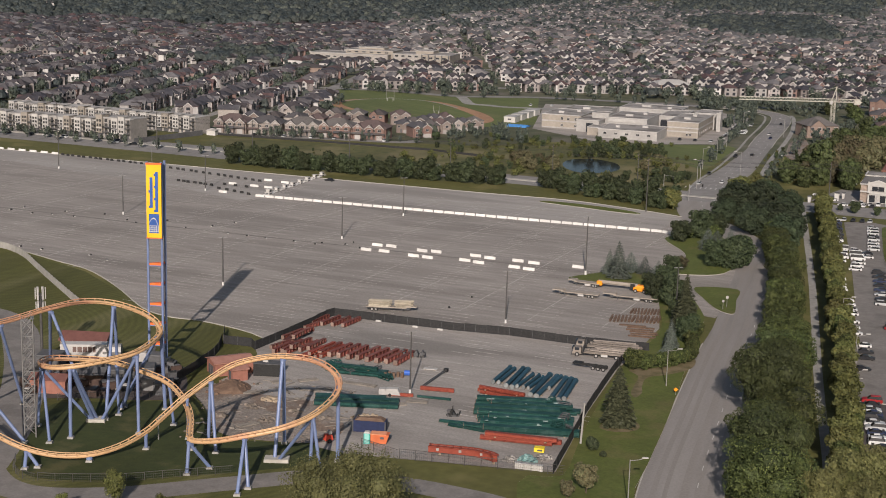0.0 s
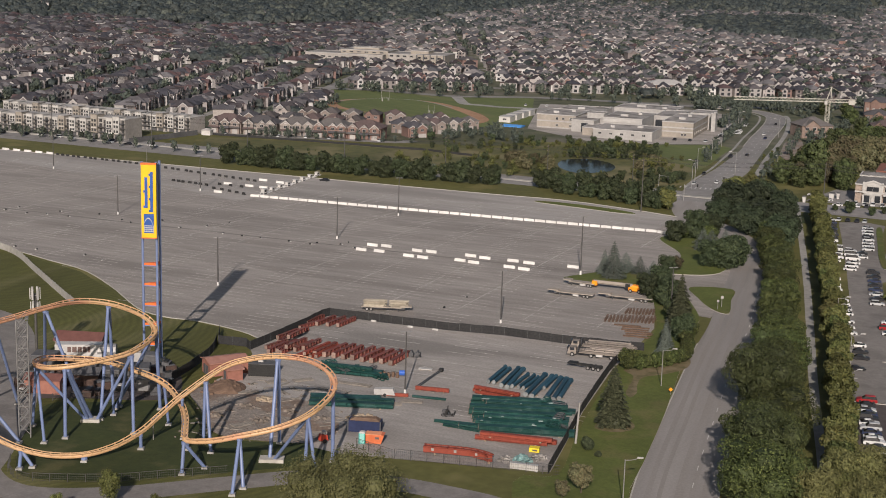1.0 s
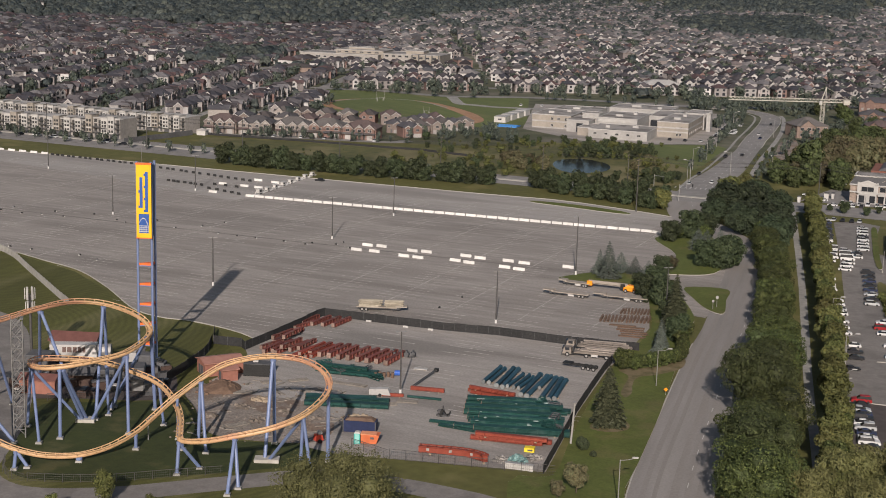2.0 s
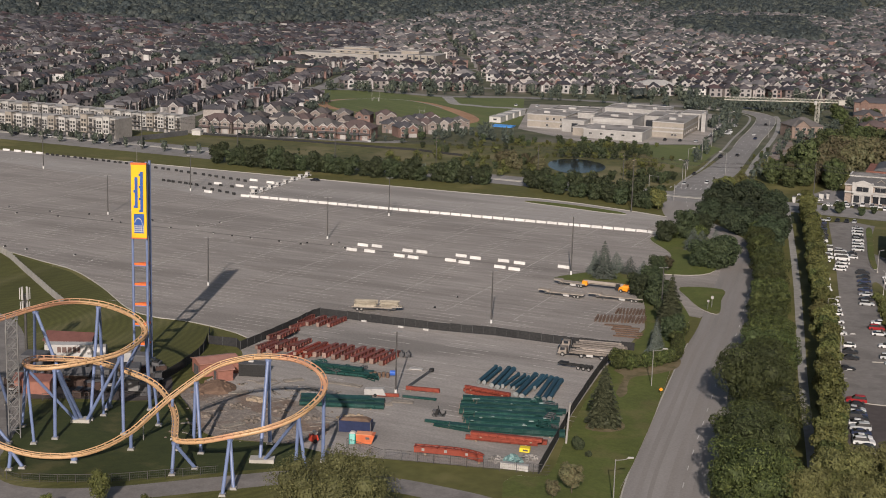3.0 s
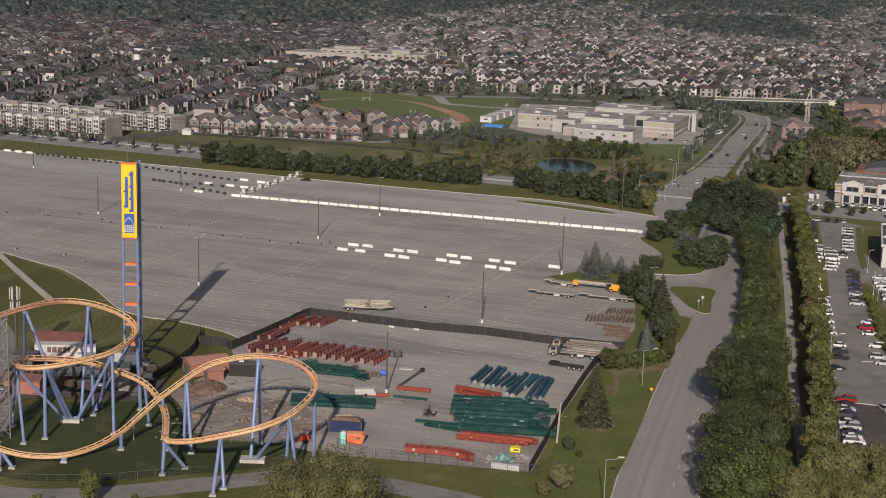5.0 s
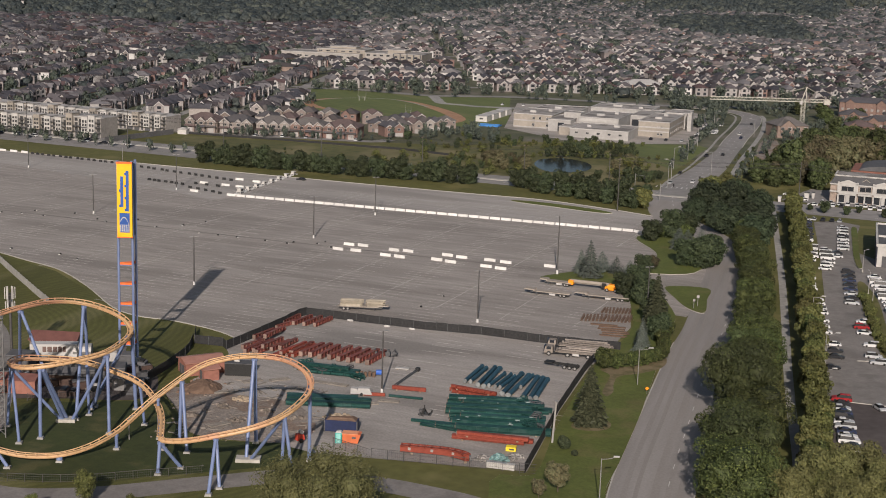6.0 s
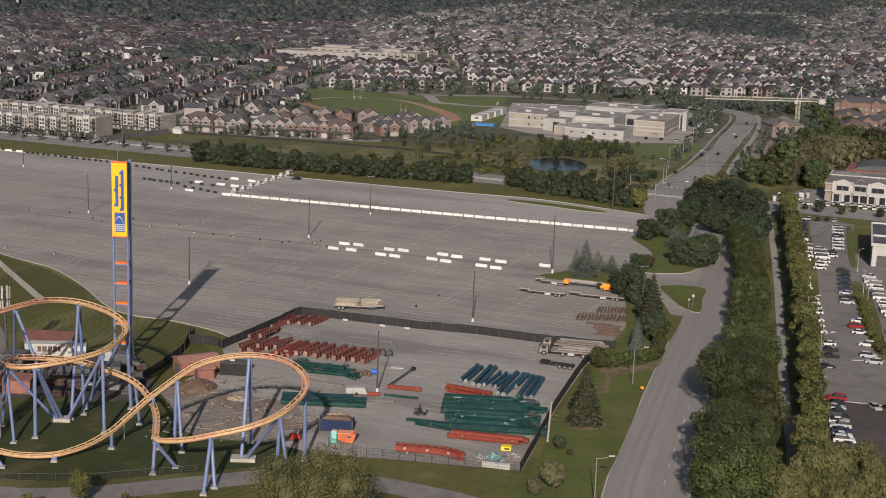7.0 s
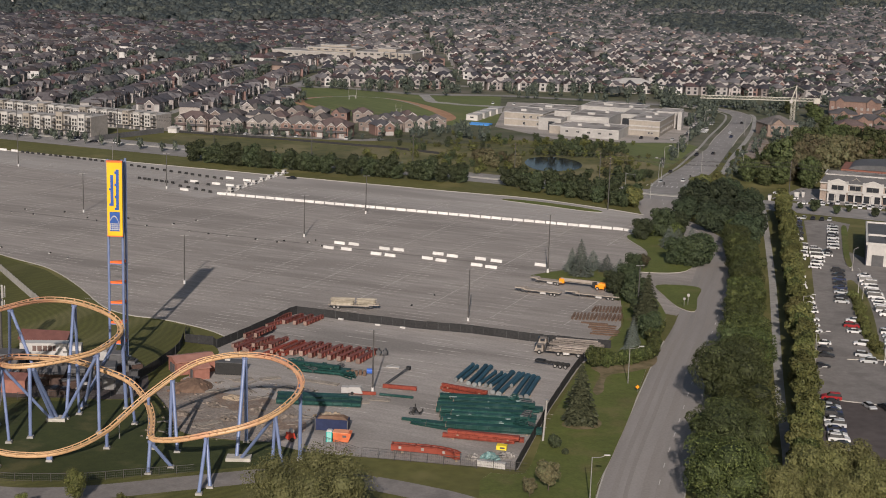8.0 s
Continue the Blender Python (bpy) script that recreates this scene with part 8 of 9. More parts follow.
# teal pipe columns
STEEL_END = mat("dull_steel_end", (0.16, 0.17, 0.17), (0.24, 0.25, 0.25), 0.5, rough=0.6, vary=0.3)
pipe = thing("steel_pipe", "dark teal steel pipe with a pale end flange", "pipe", group="pipes in the yard")
part("tube", Shape().tube((0, 0, 0.6), (13, 0, 0.6), 0.46, 14), TEAL_STEEL, pipe, smooth=False)
part("flange", Shape().tube((-0.1, 0, 0.6), (0.08, 0, 0.6), 0.50, 14), STEEL_END, pipe, "pale grey end flange")
part("flange", Shape().tube((12.9, 0, 0.6), (13.1, 0, 0.6), 0.56, 14), TEAL_STEEL, pipe)
part("timber_block", Shape().box(2, 0, 0, 0.3, 1.1, 0.16).box(11, 0, 0, 0.3, 1.1, 0.16), WOOD, pipe)
pipe.matrix_basis = at(11.4, 294.0, 0.07, 70, 0.93, 1.0)
for x, y, s, h in ((12.6, 293.6, 0.92, 70), (14.1, 291.6, 1.14, 72), (15.3, 290.7, 1.16, 73), (16.4, 291.2, 0.81, 67), (17.7, 290.5, 0.81, 67), (18.7, 290.1, 0.73, 66), (18.9, 285.8, 1.28, 71), (20.1, 284.8, 1.28, 70), (23.1, 290.5, 0.77, 70), (23.0, 283.6, 1.26, 74), (24.4, 282.9, 1.26, 75), (25.7, 283.5, 1.12, 75)):
    copy_thing(pipe, at(x, y, 0.07, h, s, 1.0))

# broken stone, boards and scraps over the bare earth
scraps, boards = Shape(), Shape()
for k in range(300):
    a, b = ry.uniform(-48, -17), ry.uniform(254, 290)
    w = 0.06 + 0.28 * ry.random() ** 2
    scraps.hull([(a + w * i, b + w * j, 0.06) for i, j in ((-1, -0.6), (1, -0.7), (0.8, 0.8), (-0.9, 0.6))], [(a + w * i * 0.6, b + w * j * 0.6, 0.06 + w * 0.7) for i, j in ((-1, -0.6), (1, -0.7), (0.8, 0.8), (-0.9, 0.6))])
for k in range(70):
    boards.box(0, 0, 0, ry.uniform(1.2, 4.5), ry.uniform(0.15, 0.45), 0.12, at(ry.uniform(-46, -18), ry.uniform(256, 292), 0.07, ry.choice((-20, 25, 60, -65)) + ry.uniform(-12, 12)))
tagged(part("loose_rubble", scraps, RUBBLE), "grey brown broken stones on bare earth", "rubble", kind="stuff")
tagged(part("loose_boards", boards, GREY_WOOD), "weathered boards scattered on bare earth", "boards", kind="stuff")

# skips, toilet, container, heaps
skip = thing("orange_skip", "orange steel waste skip with a sloping front", "skip", at(-10.8, 254.9, 0.07, -6, 0.82))
part("body", Shape().hull([(-1.9, -1.1, 0.2), (1.6, -1.1, 0.2), (1.6, 1.1, 0.2), (-1.9, 1.1, 0.2)], [(-1.9, -1.2, 2.3), (2.3, -1.2, 2.3), (2.3, 1.2, 2.3), (-1.9, 1.2, 2.3)]), mat("orange_skip_paint", (0.50, 0.125, 0.05), (0.58, 0.165, 0.07), 0.6, rough=0.5), skip)
part("lid", Shape().box(-0.2, 0, 2.3, 3.6, 2.5, 0.12), mat("faded_orange_lid", (0.68, 0.27, 0.14), (0.76, 0.33, 0.18), 0.6, rough=0.5), skip)
part("label_panel", Shape().box(0.7, -1.18, 1.3, 0.9, 0.06, 0.5), DARK_GREY, skip)
toilet = thing("portable_toilet", "teal portable toilet cabin with white roof", "toilet cabin", at(-13.1, 254.8, 0.07, -6))
part("wall", Shape().box(0, 0, 0, 1.15, 1.15, 2.0), mat("teal_plastic", (0.05, 0.36, 0.32), (0.07, 0.43, 0.39), 0.5, rough=0.5), toilet)
part("roof", Shape().hull([(-0.6, -0.6, 2.0), (0.6, -0.6, 2.0), (0.6, 0.6, 2.0), (-0.6, 0.6, 2.0)], [(-0.35, -0.4, 2.3), (0.35, -0.4, 2.3), (0.35, 0.4, 2.3), (-0.35, 0.4, 2.3)]), WHITE, toilet)
part("door", Shape().box(0, -0.6, 0.1, 0.8, 0.06, 1.8), mat("pale_teal_door", (0.25, 0.55, 0.50), (0.30, 0.60, 0.55), 0.5, rough=0.5), toilet)
box_blue = thing("blue_container", "dark blue open container with rusty load", "container", at(-12.9, 261.6, 0.07, -8))
part("body", Shape().box(0, 0, 0.1, 6.2, 2.5, 2.2), mat("navy_container", (0.016, 0.024, 0.065), (0.024, 0.034, 0.09), 0.8, rough=0.6), box_blue)
part("load", Shape().hull([(-2.9, -1.1, 2.3), (2.9, -1.1, 2.3), (2.9, 1.1, 2.3), (-2.9, 1.1, 2.3)], [(-2, -0.6, 2.8), (2.2, -0.5, 2.7), (2.0, 0.6, 2.9), (-1.8, 0.5, 2.6)]), BROWN_SOIL, box_blue)
part("corner_posts", Shape().box(-3.1, -1.25, 0, 0.2, 0.2, 2.4).box(3.1, -1.25, 0, 0.2, 0.2, 2.4), DARK_GREY, box_blue)
yellow_box = thing("yellow_crate", "bright yellow steel crate", "crate", at(18.8, 252.6, 0.07, -12, 0.78))
part("body", Shape().box(0, 0, 0.1, 2.4, 1.8, 1.0), mat("yellow_crate_paint", (0.72, 0.55, 0.03), (0.80, 0.63, 0.05), 0.4, rough=0.5), yellow_box)
part("label_panel", Shape().box(0.2, -0.92, 0.4, 1.2, 0.05, 0.4), DARK_GREY, yellow_box)
white_tank = thing("white_block_row", "long white plastic block at the fence", "block", at(16.4, 243.2, 0.07, -17))
for k in range(3):
    part("block", Shape().box(-1.8 + 1.75 * k, 0, 0, 1.7, 0.9, 1.05), WHITE, white_tank)
black_box = thing("black_container", "black steel container with open grille end", "container", at(-36.6, 296.4, 0.08, -4))
part("body", Shape().box(0, 0, 0.1, 6.0, 3, 2.6), BLACK, black_box)
part("roof", Shape().box(0, 0, 2.7, 6.1, 3.1, 0.12), DARK_GREY, black_box)
part("grille", Shape().box(-3.05, 0, 0.3, 0.1, 2.0, 1.9), GREY_PANEL, black_box)
part("roof_unit", Shape().box(-0.6, 0.3, 2.82, 1.1, 0.8, 0.4), WHITE, black_box)


def heap(name, label, x, y, radius, height, material, seed, lumps=60):
    """A loose heap: a rough cone and many small lumps."""
    r = random.Random(seed)
    ob = thing(name, label, "heap", at(x, y, 0.06))
    s = Shape()
    rings = 5
    prev = None
    for k in range(rings):
        t = k / (rings - 1)
        ring = [(radius * (1 - t * 0.92) * (1 + r.uniform(-0.15, 0.15)) * math.cos(a), radius * (1 - t * 0.92) * (1 + r.uniform(-0.15, 0.15)) * math.sin(a), height * (1 - (1 - t) ** 1.3) + r.uniform(-0.08, 0.08)) for a in [2 * math.pi * i / 14 for i in range(14)]]
        if prev:
            s.hull(prev, ring)
        prev = [(p[0], p[1], p[2]) for p in ring]
    part("mound", s, material, ob)
    bits = Shape()
    for _ in range(lumps):
        a, d = r.uniform(0, 6.28), radius * r.uniform(0.3, 1.25)
        w = r.uniform(0.12, 0.5)
        z = height * max(0, 1 - d / radius) ** 0.9 * 0.9
        bits.hull([(d * math.cos(a) + w * i, d * math.sin(a) + w * j, z - 0.1) for i, j in ((-1, -0.6), (1, -0.7), (0.8, 0.8), (-0.9, 0.6))], [(d * math.cos(a) + w * i * 0.6, d * math.sin(a) + w * j * 0.6, z + w) for i, j in ((-1, -0.6), (1, -0.7), (0.8, 0.8), (-0.9, 0.6))])
    tagged(part("loose_rubble", bits, material, ob), kind="stuff")
    return ob


MIXED_SCRAP = mat("mixed_scrap", (0.10, 0.09, 0.082), (0.30, 0.285, 0.27), 0.35, rough=0.8, vary=0.5, island=True)
heap("soil_heap", "brown heap of loose soil by the shed", -43.0, 286.0, 4.6, 1.9, BROWN_SOIL, 1, 25)
for k, (x, y, s) in enumerate(((-33, 266, 1.4), (-28, 272, 1.2), (-37, 274, 1.6), (-25, 262, 1.1), (-30, 260, 1.3), (-42, 268, 1.0), (-22, 268, 1.4))):
    heap("rubble_heap", "low heap of grey brown rubble", x, y, s, s * 0.2, RUBBLE, 10 + k, 16)
heap("scrap_heap", "heap of pale teal scrap and plastic", 16.2, 247.6, 1.5, 1.1, mat("teal_scrap", (0.07, 0.17, 0.17), (0.22, 0.31, 0.30), 0.4, vary=0.5, island=True), 21, 60)
heap("scrap_heap", "heap of pale mixed scrap", 13.4, 247.4, 1.2, 0.7, MIXED_SCRAP, 22, 50)
heap("scrap_heap", "heap of pale wrapped scrap beside the crate", 19.4, 248.8, 1.2, 0.8, MIXED_SCRAP, 23, 50)
tangle = thing("scrap_steel", "dark tangle of upright scrap steel in the yard", "scrap", at(2.7, 272.0, 0.07))
rt = random.Random(24)
for k in range(16):
    a, d = rt.uniform(0, 6.28), rt.uniform(0.1, 1.3)
    p = Vector((d * math.cos(a), d * math.sin(a) * 0.6, 0.0))
    q = p + Vector((rt.uniform(-0.9, 0.9), rt.uniform(-0.6, 0.6), rt.uniform(0.6, 2.3 if d < 0.8 else 1.2)))
    part("bar", Shape().tube(p, q, rt.uniform(0.07, 0.2), 6), BLACK, tangle)
part("plate", Shape().box(0.2, 0, 0, 2.4, 1.2, 0.3).box(-0.5, 0.1, 0.3, 0.9, 0.7, 0.9), DARK_GREY, tangle)
heap("scrap_heap", "rusty tangle of scrap behind the container", -14.2, 268.5, 2.2, 0.5, WOOD, 25, 70)
heap("wood_heap", "heap of broken timber under the track", -34, 279, 1.5, 0.4, WOOD, 26, 60)

# timber and pipe bundles lying loose
pump = thing("site_pump", "small red and white site pump on wheels", "pump", at(-20.3, 254.5, 0.06, 30))
part("body", Shape().hull([(-0.8, -0.6, 0.5), (0.8, -0.6, 0.5), (0.8, 0.6, 0.5), (-0.8, 0.6, 0.5)], [(-0.65, -0.5, 1.7), (0.6, -0.5, 1.5), (0.6, 0.5, 1.5), (-0.65, 0.5, 1.7)]), mat("site_red_paint", (0.42, 0.05, 0.03), (0.52, 0.07, 0.04), 0.7, rough=0.5), pump)
part("tank", Shape().tube((0.2, -0.4, 1.95), (0.2, 0.4, 1.95), 0.38, 10), WHITE, pump)
part("drawbar", Shape().tube((0.7, 0, 0.6), (1.7, 0, 0.35), 0.06, 6), DARK_GREY, pump)
for y in (-0.65, 0.65):
    part("wheel", Shape().tube((0, y - 0.1, 0.4), (0, y + 0.1, 0.4), 0.4, 12), BLACK, pump)
bundle = thing("timber_bundle", "weathered timber battens laid side by side", "timber", group="timber bundles")
for k in range(5):
    part("batten", Shape().box(0, 0.28 * k, 0.02, 3.6, 0.2, 0.18), GREY_WOOD, bundle)
bundle.matrix_basis = at(-19, 291.5, 0.07, -20)
for k, (x, y, h) in enumerate(((-15.5, 290, -22), (-8.5, 277.5, 10), (-24, 286, 35), (-36, 262.5, 40), (-33, 291, 30), (-27.5, 292.5, 25), (24.5, 277.5, -5), (26, 276.0, -8), (-4.5, 279.6, -8), (10.5, 283.2, -8), (-38, 283, 15))):
    copy_thing(bundle, at(x, y, 0.08, h, 1.2))
blocks = thing("dark_block_row", "row of dark steel cradles", "cradles", at(-6.0, 313.8, 0.07, -8, 1.3))
for k in range(4):
    part("cradle", Shape().box(-1.8 + 1.15 * k, 0, 0, 0.8, 1.0, 0.8).box(-1.8 + 1.15 * k, 0, 0.8, 0.3, 1.0, 0.3), DARK_GREY, blocks)
sacks = thing("dark_drum_group", "group of dark drums beside the girders", "drums", at(-9.8, 297.0, 0.07, 0))
for k in range(5):
    part("drum", Shape().tube((0.9 * k - 1.8, 0.5 * (k % 2), 0), (0.9 * k - 1.8, 0.5 * (k % 2), 1.1), 0.36, 10), BROWN_SOIL, sacks)
blue_cover = thing("blue_drum", "blue plastic tank among the girders", "tank", at(-7.0, 298.6, 0.07, 0))
part("body", Shape().tube((-0.6, 0, 0.6), (0.7, 0, 0.6), 0.6, 12), mat("blue_plastic", (0.03, 0.10, 0.42), (0.05, 0.14, 0.5), 0.4, rough=0.4), blue_cover)
part("cradle", Shape().box(0, 0, 0, 1.2, 1.0, 0.2), DARK_GREY, blue_cover)
# no real boom: thin dark bars added to stand for a lamp's cast shadow
boom = thing("loader_boom", "dark lattice boom lying on the asphalt", "boom", at(-3.0, 290.8, 0.07, 68))
part("chord", Shape().tube((0, 0, 0.3), (12, 0, 0.5), 0.10, 6), DARK_GREY, boom)
part("chord", Shape().tube((0, 0.5, 0.3), (12, 0.4, 0.5), 0.10, 6), DARK_GREY, boom)
part("head", Shape().box(12.2, 0.2, 0.1, 1.0, 0.8, 0.7), BLACK, boom)
slab_white = thing("roofing_sheet", "flat white panel lying on the asphalt", "panel", at(-2.0, 303.5, 0.07, -12))
part("sheet", Shape().box(0, 0, 0.15, 3.0, 1.2, 0.18), WHITE, slab_white)
part("skid", Shape().box(-1, 0, 0, 0.2, 1.2, 0.16).box(1, 0, 0, 0.2, 1.2, 0.16), WOOD, slab_white)
mixer = thing("compressor", "small red and white compressor on the asphalt", "compressor", at(-9.4, 284.0, 0.07, -8))
part("body", Shape().hull([(-1.6, -0.8, 0.4), (1.6, -0.8, 0.4), (1.6, 0.8, 0.4), (-1.6, 0.8, 0.4)], [(-1.4, -0.7, 1.6), (1.0, -0.7, 1.7), (1.0, 0.7, 1.7), (-1.4, 0.7, 1.6)]), GREY_PANEL, mixer)
part("wheel", Shape().tube((-0.6, -0.9, 0.35), (-0.6, 0.9, 0.35), 0.35, 10), BLACK, mixer)
part("hood", Shape().box(-2.2, 0, 0.3, 1.4, 1.4, 1.2), GREY_PANEL, mixer)
for x, y in ((-15.4, 343.9), (-6.2, 339.4), (-0.1, 337.4)):
    foot = thing("white_block", "small white ballast block at the fence", "block", at(x, y, 0.07, -22, 0.55))
    part("body", Shape().hull([(-1.3, -0.4, 0), (1.3, -0.4, 0), (1.3, 0.4, 0), (-1.3, 0.4, 0)], [(-1.2, -0.3, 0.7), (1.2, -0.3, 0.7), (1.2, 0.3, 0.7), (-1.2, 0.3, 0.7)]), WHITE, foot)
    part("lifting_eye", Shape().tube((0, -0.1, 0.7), (0, 0.1, 0.85), 0.05, 5), GALVANISED, foot)


# ---- trailers, trucks and cars ----
def wheel(parent, x, y, r=0.48, w=0.3):
    ob = part("wheel", Shape().tube((x, y - w / 2, r), (x, y + w / 2, r), r, 14), BLACK, parent)
    part("rim", Shape().tube((x, y - w / 2 - 0.02, r), (x, y + w / 2 + 0.02, r), r * 0.55, 10), GALVANISED, ob)


def flatbed(label, length, load=None, deck=WOOD, x=0, y=0, turn=0):
    """A low flatbed trailer with its raised neck at -x."""
    ob = thing("flatbed_trailer", label, "trailer", at(x, y, 0.05, turn))
    part("deck", Shape().box(length * 0.6, 0, 0.95, length * 0.8, 2.5, 0.22), deck, ob)
    part("neck", Shape().box(length * 0.1, 0, 1.25, length * 0.22, 2.3, 0.3).hull([(length * 0.19, -1.1, 0.95), (length * 0.24, -1.1, 0.95), (length * 0.24, 1.1, 0.95), (length * 0.19, 1.1, 0.95)], [(length * 0.17, -1.1, 1.5), (length * 0.22, -1.1, 1.5), (length * 0.22, 1.1, 1.5), (length * 0.17, 1.1, 1.5)]), deck, ob)
    part("chassis", Shape().box(length * 0.55, 0.6, 0.6, length * 0.85, 0.2, 0.36).box(length * 0.55, -0.6, 0.6, length * 0.85, 0.2, 0.36), DARK_GREY, ob)
    for wx in (length * 0.80, length * 0.88):
        for s in (-1, 1):
            wheel(ob, wx, 1.1 * s)
    part("landing_leg", Shape().box(length * 0.26, -0.9, 0, 0.2, 0.2, 0.95).box(length * 0.26, 0.9, 0, 0.2, 0.2, 0.95), DARK_GREY, ob)
    part("tool_box", Shape().box(length * 0.62, -1.2, 0.35, 1.6, 0.3, 0.5), WHITE, ob)
    return ob


PALE_DECK = mat("pale_worn_deck", (0.27, 0.235, 0.20), (0.34, 0.30, 0.26), 0.8, rough=0.85)
flatbed("empty flatbed trailer with a worn pale deck", 12.5, x=30.3, y=379.2, turn=-20, deck=PALE_DECK)
flatbed("long empty flatbed trailer parked on the lot", 14.5, x=43.6, y=376.3, turn=-18, deck=PALE_DECK)
flatbed("flatbed trailer parked beside the orange lift", 9, x=35.6, y=391.6, turn=-24, deck=PALE_DECK)
flatbed("flatbed trailer loaded with pale timber bundles", 12.8, x=-6.3, y=355.0, turn=176, deck=PALE_DECK)
CRATE = mat("pale_crate_wood", (0.30, 0.265, 0.205), (0.40, 0.355, 0.285), 0.7, rough=0.9, vary=0.25)
for x0, n in ((1.0, 10), (6.6, 12)):
    stack = thing("timber_stack", "stack of pale sawn timber strapped on a trailer", "timber", at(-6.3, 355.0, 1.22, 176), group="timber stacks on the trailer")
    for k in range(n):
        part("cross_plank", Shape().box(x0 + 0.45 * k + rb.uniform(-0.08, 0.08), rb.uniform(-0.1, 0.1), 0.36 * (k % 3) + 0.3, 0.22, rb.uniform(2.0, 2.5), 0.16), CRATE, stack)
    for layer in range(5):
        for row in range(5):
            part("plank", Shape().box(x0 + 0.225 * n + rb.uniform(-0.3, 0.3), -1.0 + 0.5 * row + rb.uniform(-0.06, 0.06), 0.3 * layer, 0.45 * n + rb.uniform(-0.7, 0.3), 0.26, 0.24), CRATE, stack)
lift = thing("boom_lift", "orange and grey boom lift folded on the lot", "boom lift", at(43.2, 388.0, 0.05, -22))
SAFETY = mat("safety_orange", (0.80, 0.25, 0.012), (0.88, 0.31, 0.02), 0.6, rough=0.45)
part("chassis", Shape().box(12.0, 0, 0.5, 3.6, 2.3, 0.9), SAFETY, lift)
part("turntable", Shape().hull([(10.6, -1, 1.4), (13.6, -1, 1.4), (13.6, 1, 1.4), (10.6, 1, 1.4)], [(11.2, -0.8, 2.0), (12.8, -0.8, 1.9), (12.8, 0.8, 1.9), (11.2, 0.8, 2.0)]), SAFETY, lift)
part("boom", Shape().box(5.6, 0, 1.5, 11, 0.6, 0.7).box(5.6, 0.5, 1.1, 10, 0.4, 0.4), PALE_DECK, lift)
part("boom_foot", Shape().box(0.4, 0, 0.8, 1.4, 1.6, 1.2), SAFETY, lift)
part("engine_cover", Shape().box(9.8, 0, 0.7, 1.2, 1.6, 1.4), BLACK, lift)
for x in (10.8, 13.2):
    for s in (-1, 1):
        wheel(lift, x, 1.15 * s, 0.5, 0.4)


TRUCK_TAN = mat("dusty_truck_paint", (0.20, 0.17, 0.145), (0.27, 0.233, 0.2), 0.8, rough=0.65)
LOAD_WOOD = mat("weathered_load_timber", (0.18, 0.155, 0.136), (0.262, 0.231, 0.206), 0.6, rough=0.9, vary=0.3)


def load_truck(x, y, turn, length, label):
    """A long flatbed truck, its cab at x = 0, with beams stacked along its deck."""
    ob = thing("flatbed_truck", label, "truck", at(x, y, 0.07, turn))
    part("chassis", Shape().box(length / 2, 0.55, 0.62, length - 0.6, 0.24, 0.34).box(length / 2, -0.55, 0.62, length - 0.6, 0.24, 0.34), BLACK, ob)
    part("deck", Shape().box(length / 2 + 1.3, 0, 0.98, length - 2.8, 2.45, 0.16), TRUCK_TAN, ob)
    cab = part("cab", Shape().hull([(0, -1.15, 0.6), (2.1, -1.15, 0.6), (2.1, 1.15, 0.6), (0, 1.15, 0.6)], [(0.35, -1.0, 2.05), (2.0, -1.0, 2.1), (2.0, 1.0, 2.1), (0.35, 1.0, 2.05)]), TRUCK_TAN, ob)
    part("windscreen", Shape().box(0.1, 0, 1.5, 0.24, 1.9, 0.65), GLASS, cab)
    part("side_window", Shape().box(1.15, -1.12, 1.5, 1.0, 0.1, 0.6), GLASS, cab)
    part("bumper", Shape().box(-0.1, 0, 0.4, 0.25, 2.3, 0.4), DARK_GREY, ob)
    part("headboard", Shape().box(2.5, 0, 1.14, 0.12, 2.3, 1.3), DARK_GREY, ob)
    part("tool_box", Shape().box(length * 0.48, -1.1, 0.45, 1.5, 0.35, 0.5), WHITE, ob)
    for wx in (1.2, length * 0.36, length * 0.66, length * 0.74, length * 0.82):
        for side in (-1, 1):
            wheel(ob, wx, 1.08 * side, 0.52, 0.34)
    return ob


for x, y, turn, length, label in ((30.4, 319.0, -15, 15.5, "dusty tan flatbed truck parked by the fence"), (31.6, 324.6, -13, 15.5, "long dusty flatbed truck by the screened fence")):
    load_truck(x, y, turn, length, label)
    load = thing("beam_load", "weathered timber beams stacked on a flatbed truck", "timber", at(x, y, 1.21, turn))
    for layer in range(3):
        for row in range(4):
            if layer < 2 or row % 2:
                part("beam", Shape().box(3.0 + (length - 3.4) / 2 + rb.uniform(-0.5, 0.5), -0.85 + 0.56 * row + rb.uniform(-0.08, 0.08), 0.38 * layer, length - 4.2 - rb.uniform(0, 2.5) * layer, 0.36, 0.3), LOAD_WOOD, load)
    for k in range(4):
        part("strap", Shape().box(4.0 + 2.3 * k, 0, 0.72, 0.1, 2.4, 0.06), BLACK, load)
dolly = thing("trailer_chassis", "dark bare trailer chassis with axles", "trailer", at(30.0, 309.4, 0.07, -23))
part("frame", Shape().box(3.8, 0.5, 0.7, 7.6, 0.2, 0.3).box(3.8, -0.5, 0.7, 7.6, 0.2, 0.3).box(0.8, 0, 0.9, 2.0, 2.0, 0.25), BLACK, dolly)
part("cross_member", Shape().box(3, 0, 0.75, 0.2, 2.2, 0.2).box(5, 0, 0.75, 0.2, 2.2, 0.2), BLACK, dolly)
for wx in (4.6, 5.8, 7.0):
    for s in (-1, 1):
        wheel(dolly, wx, 1.0 * s)
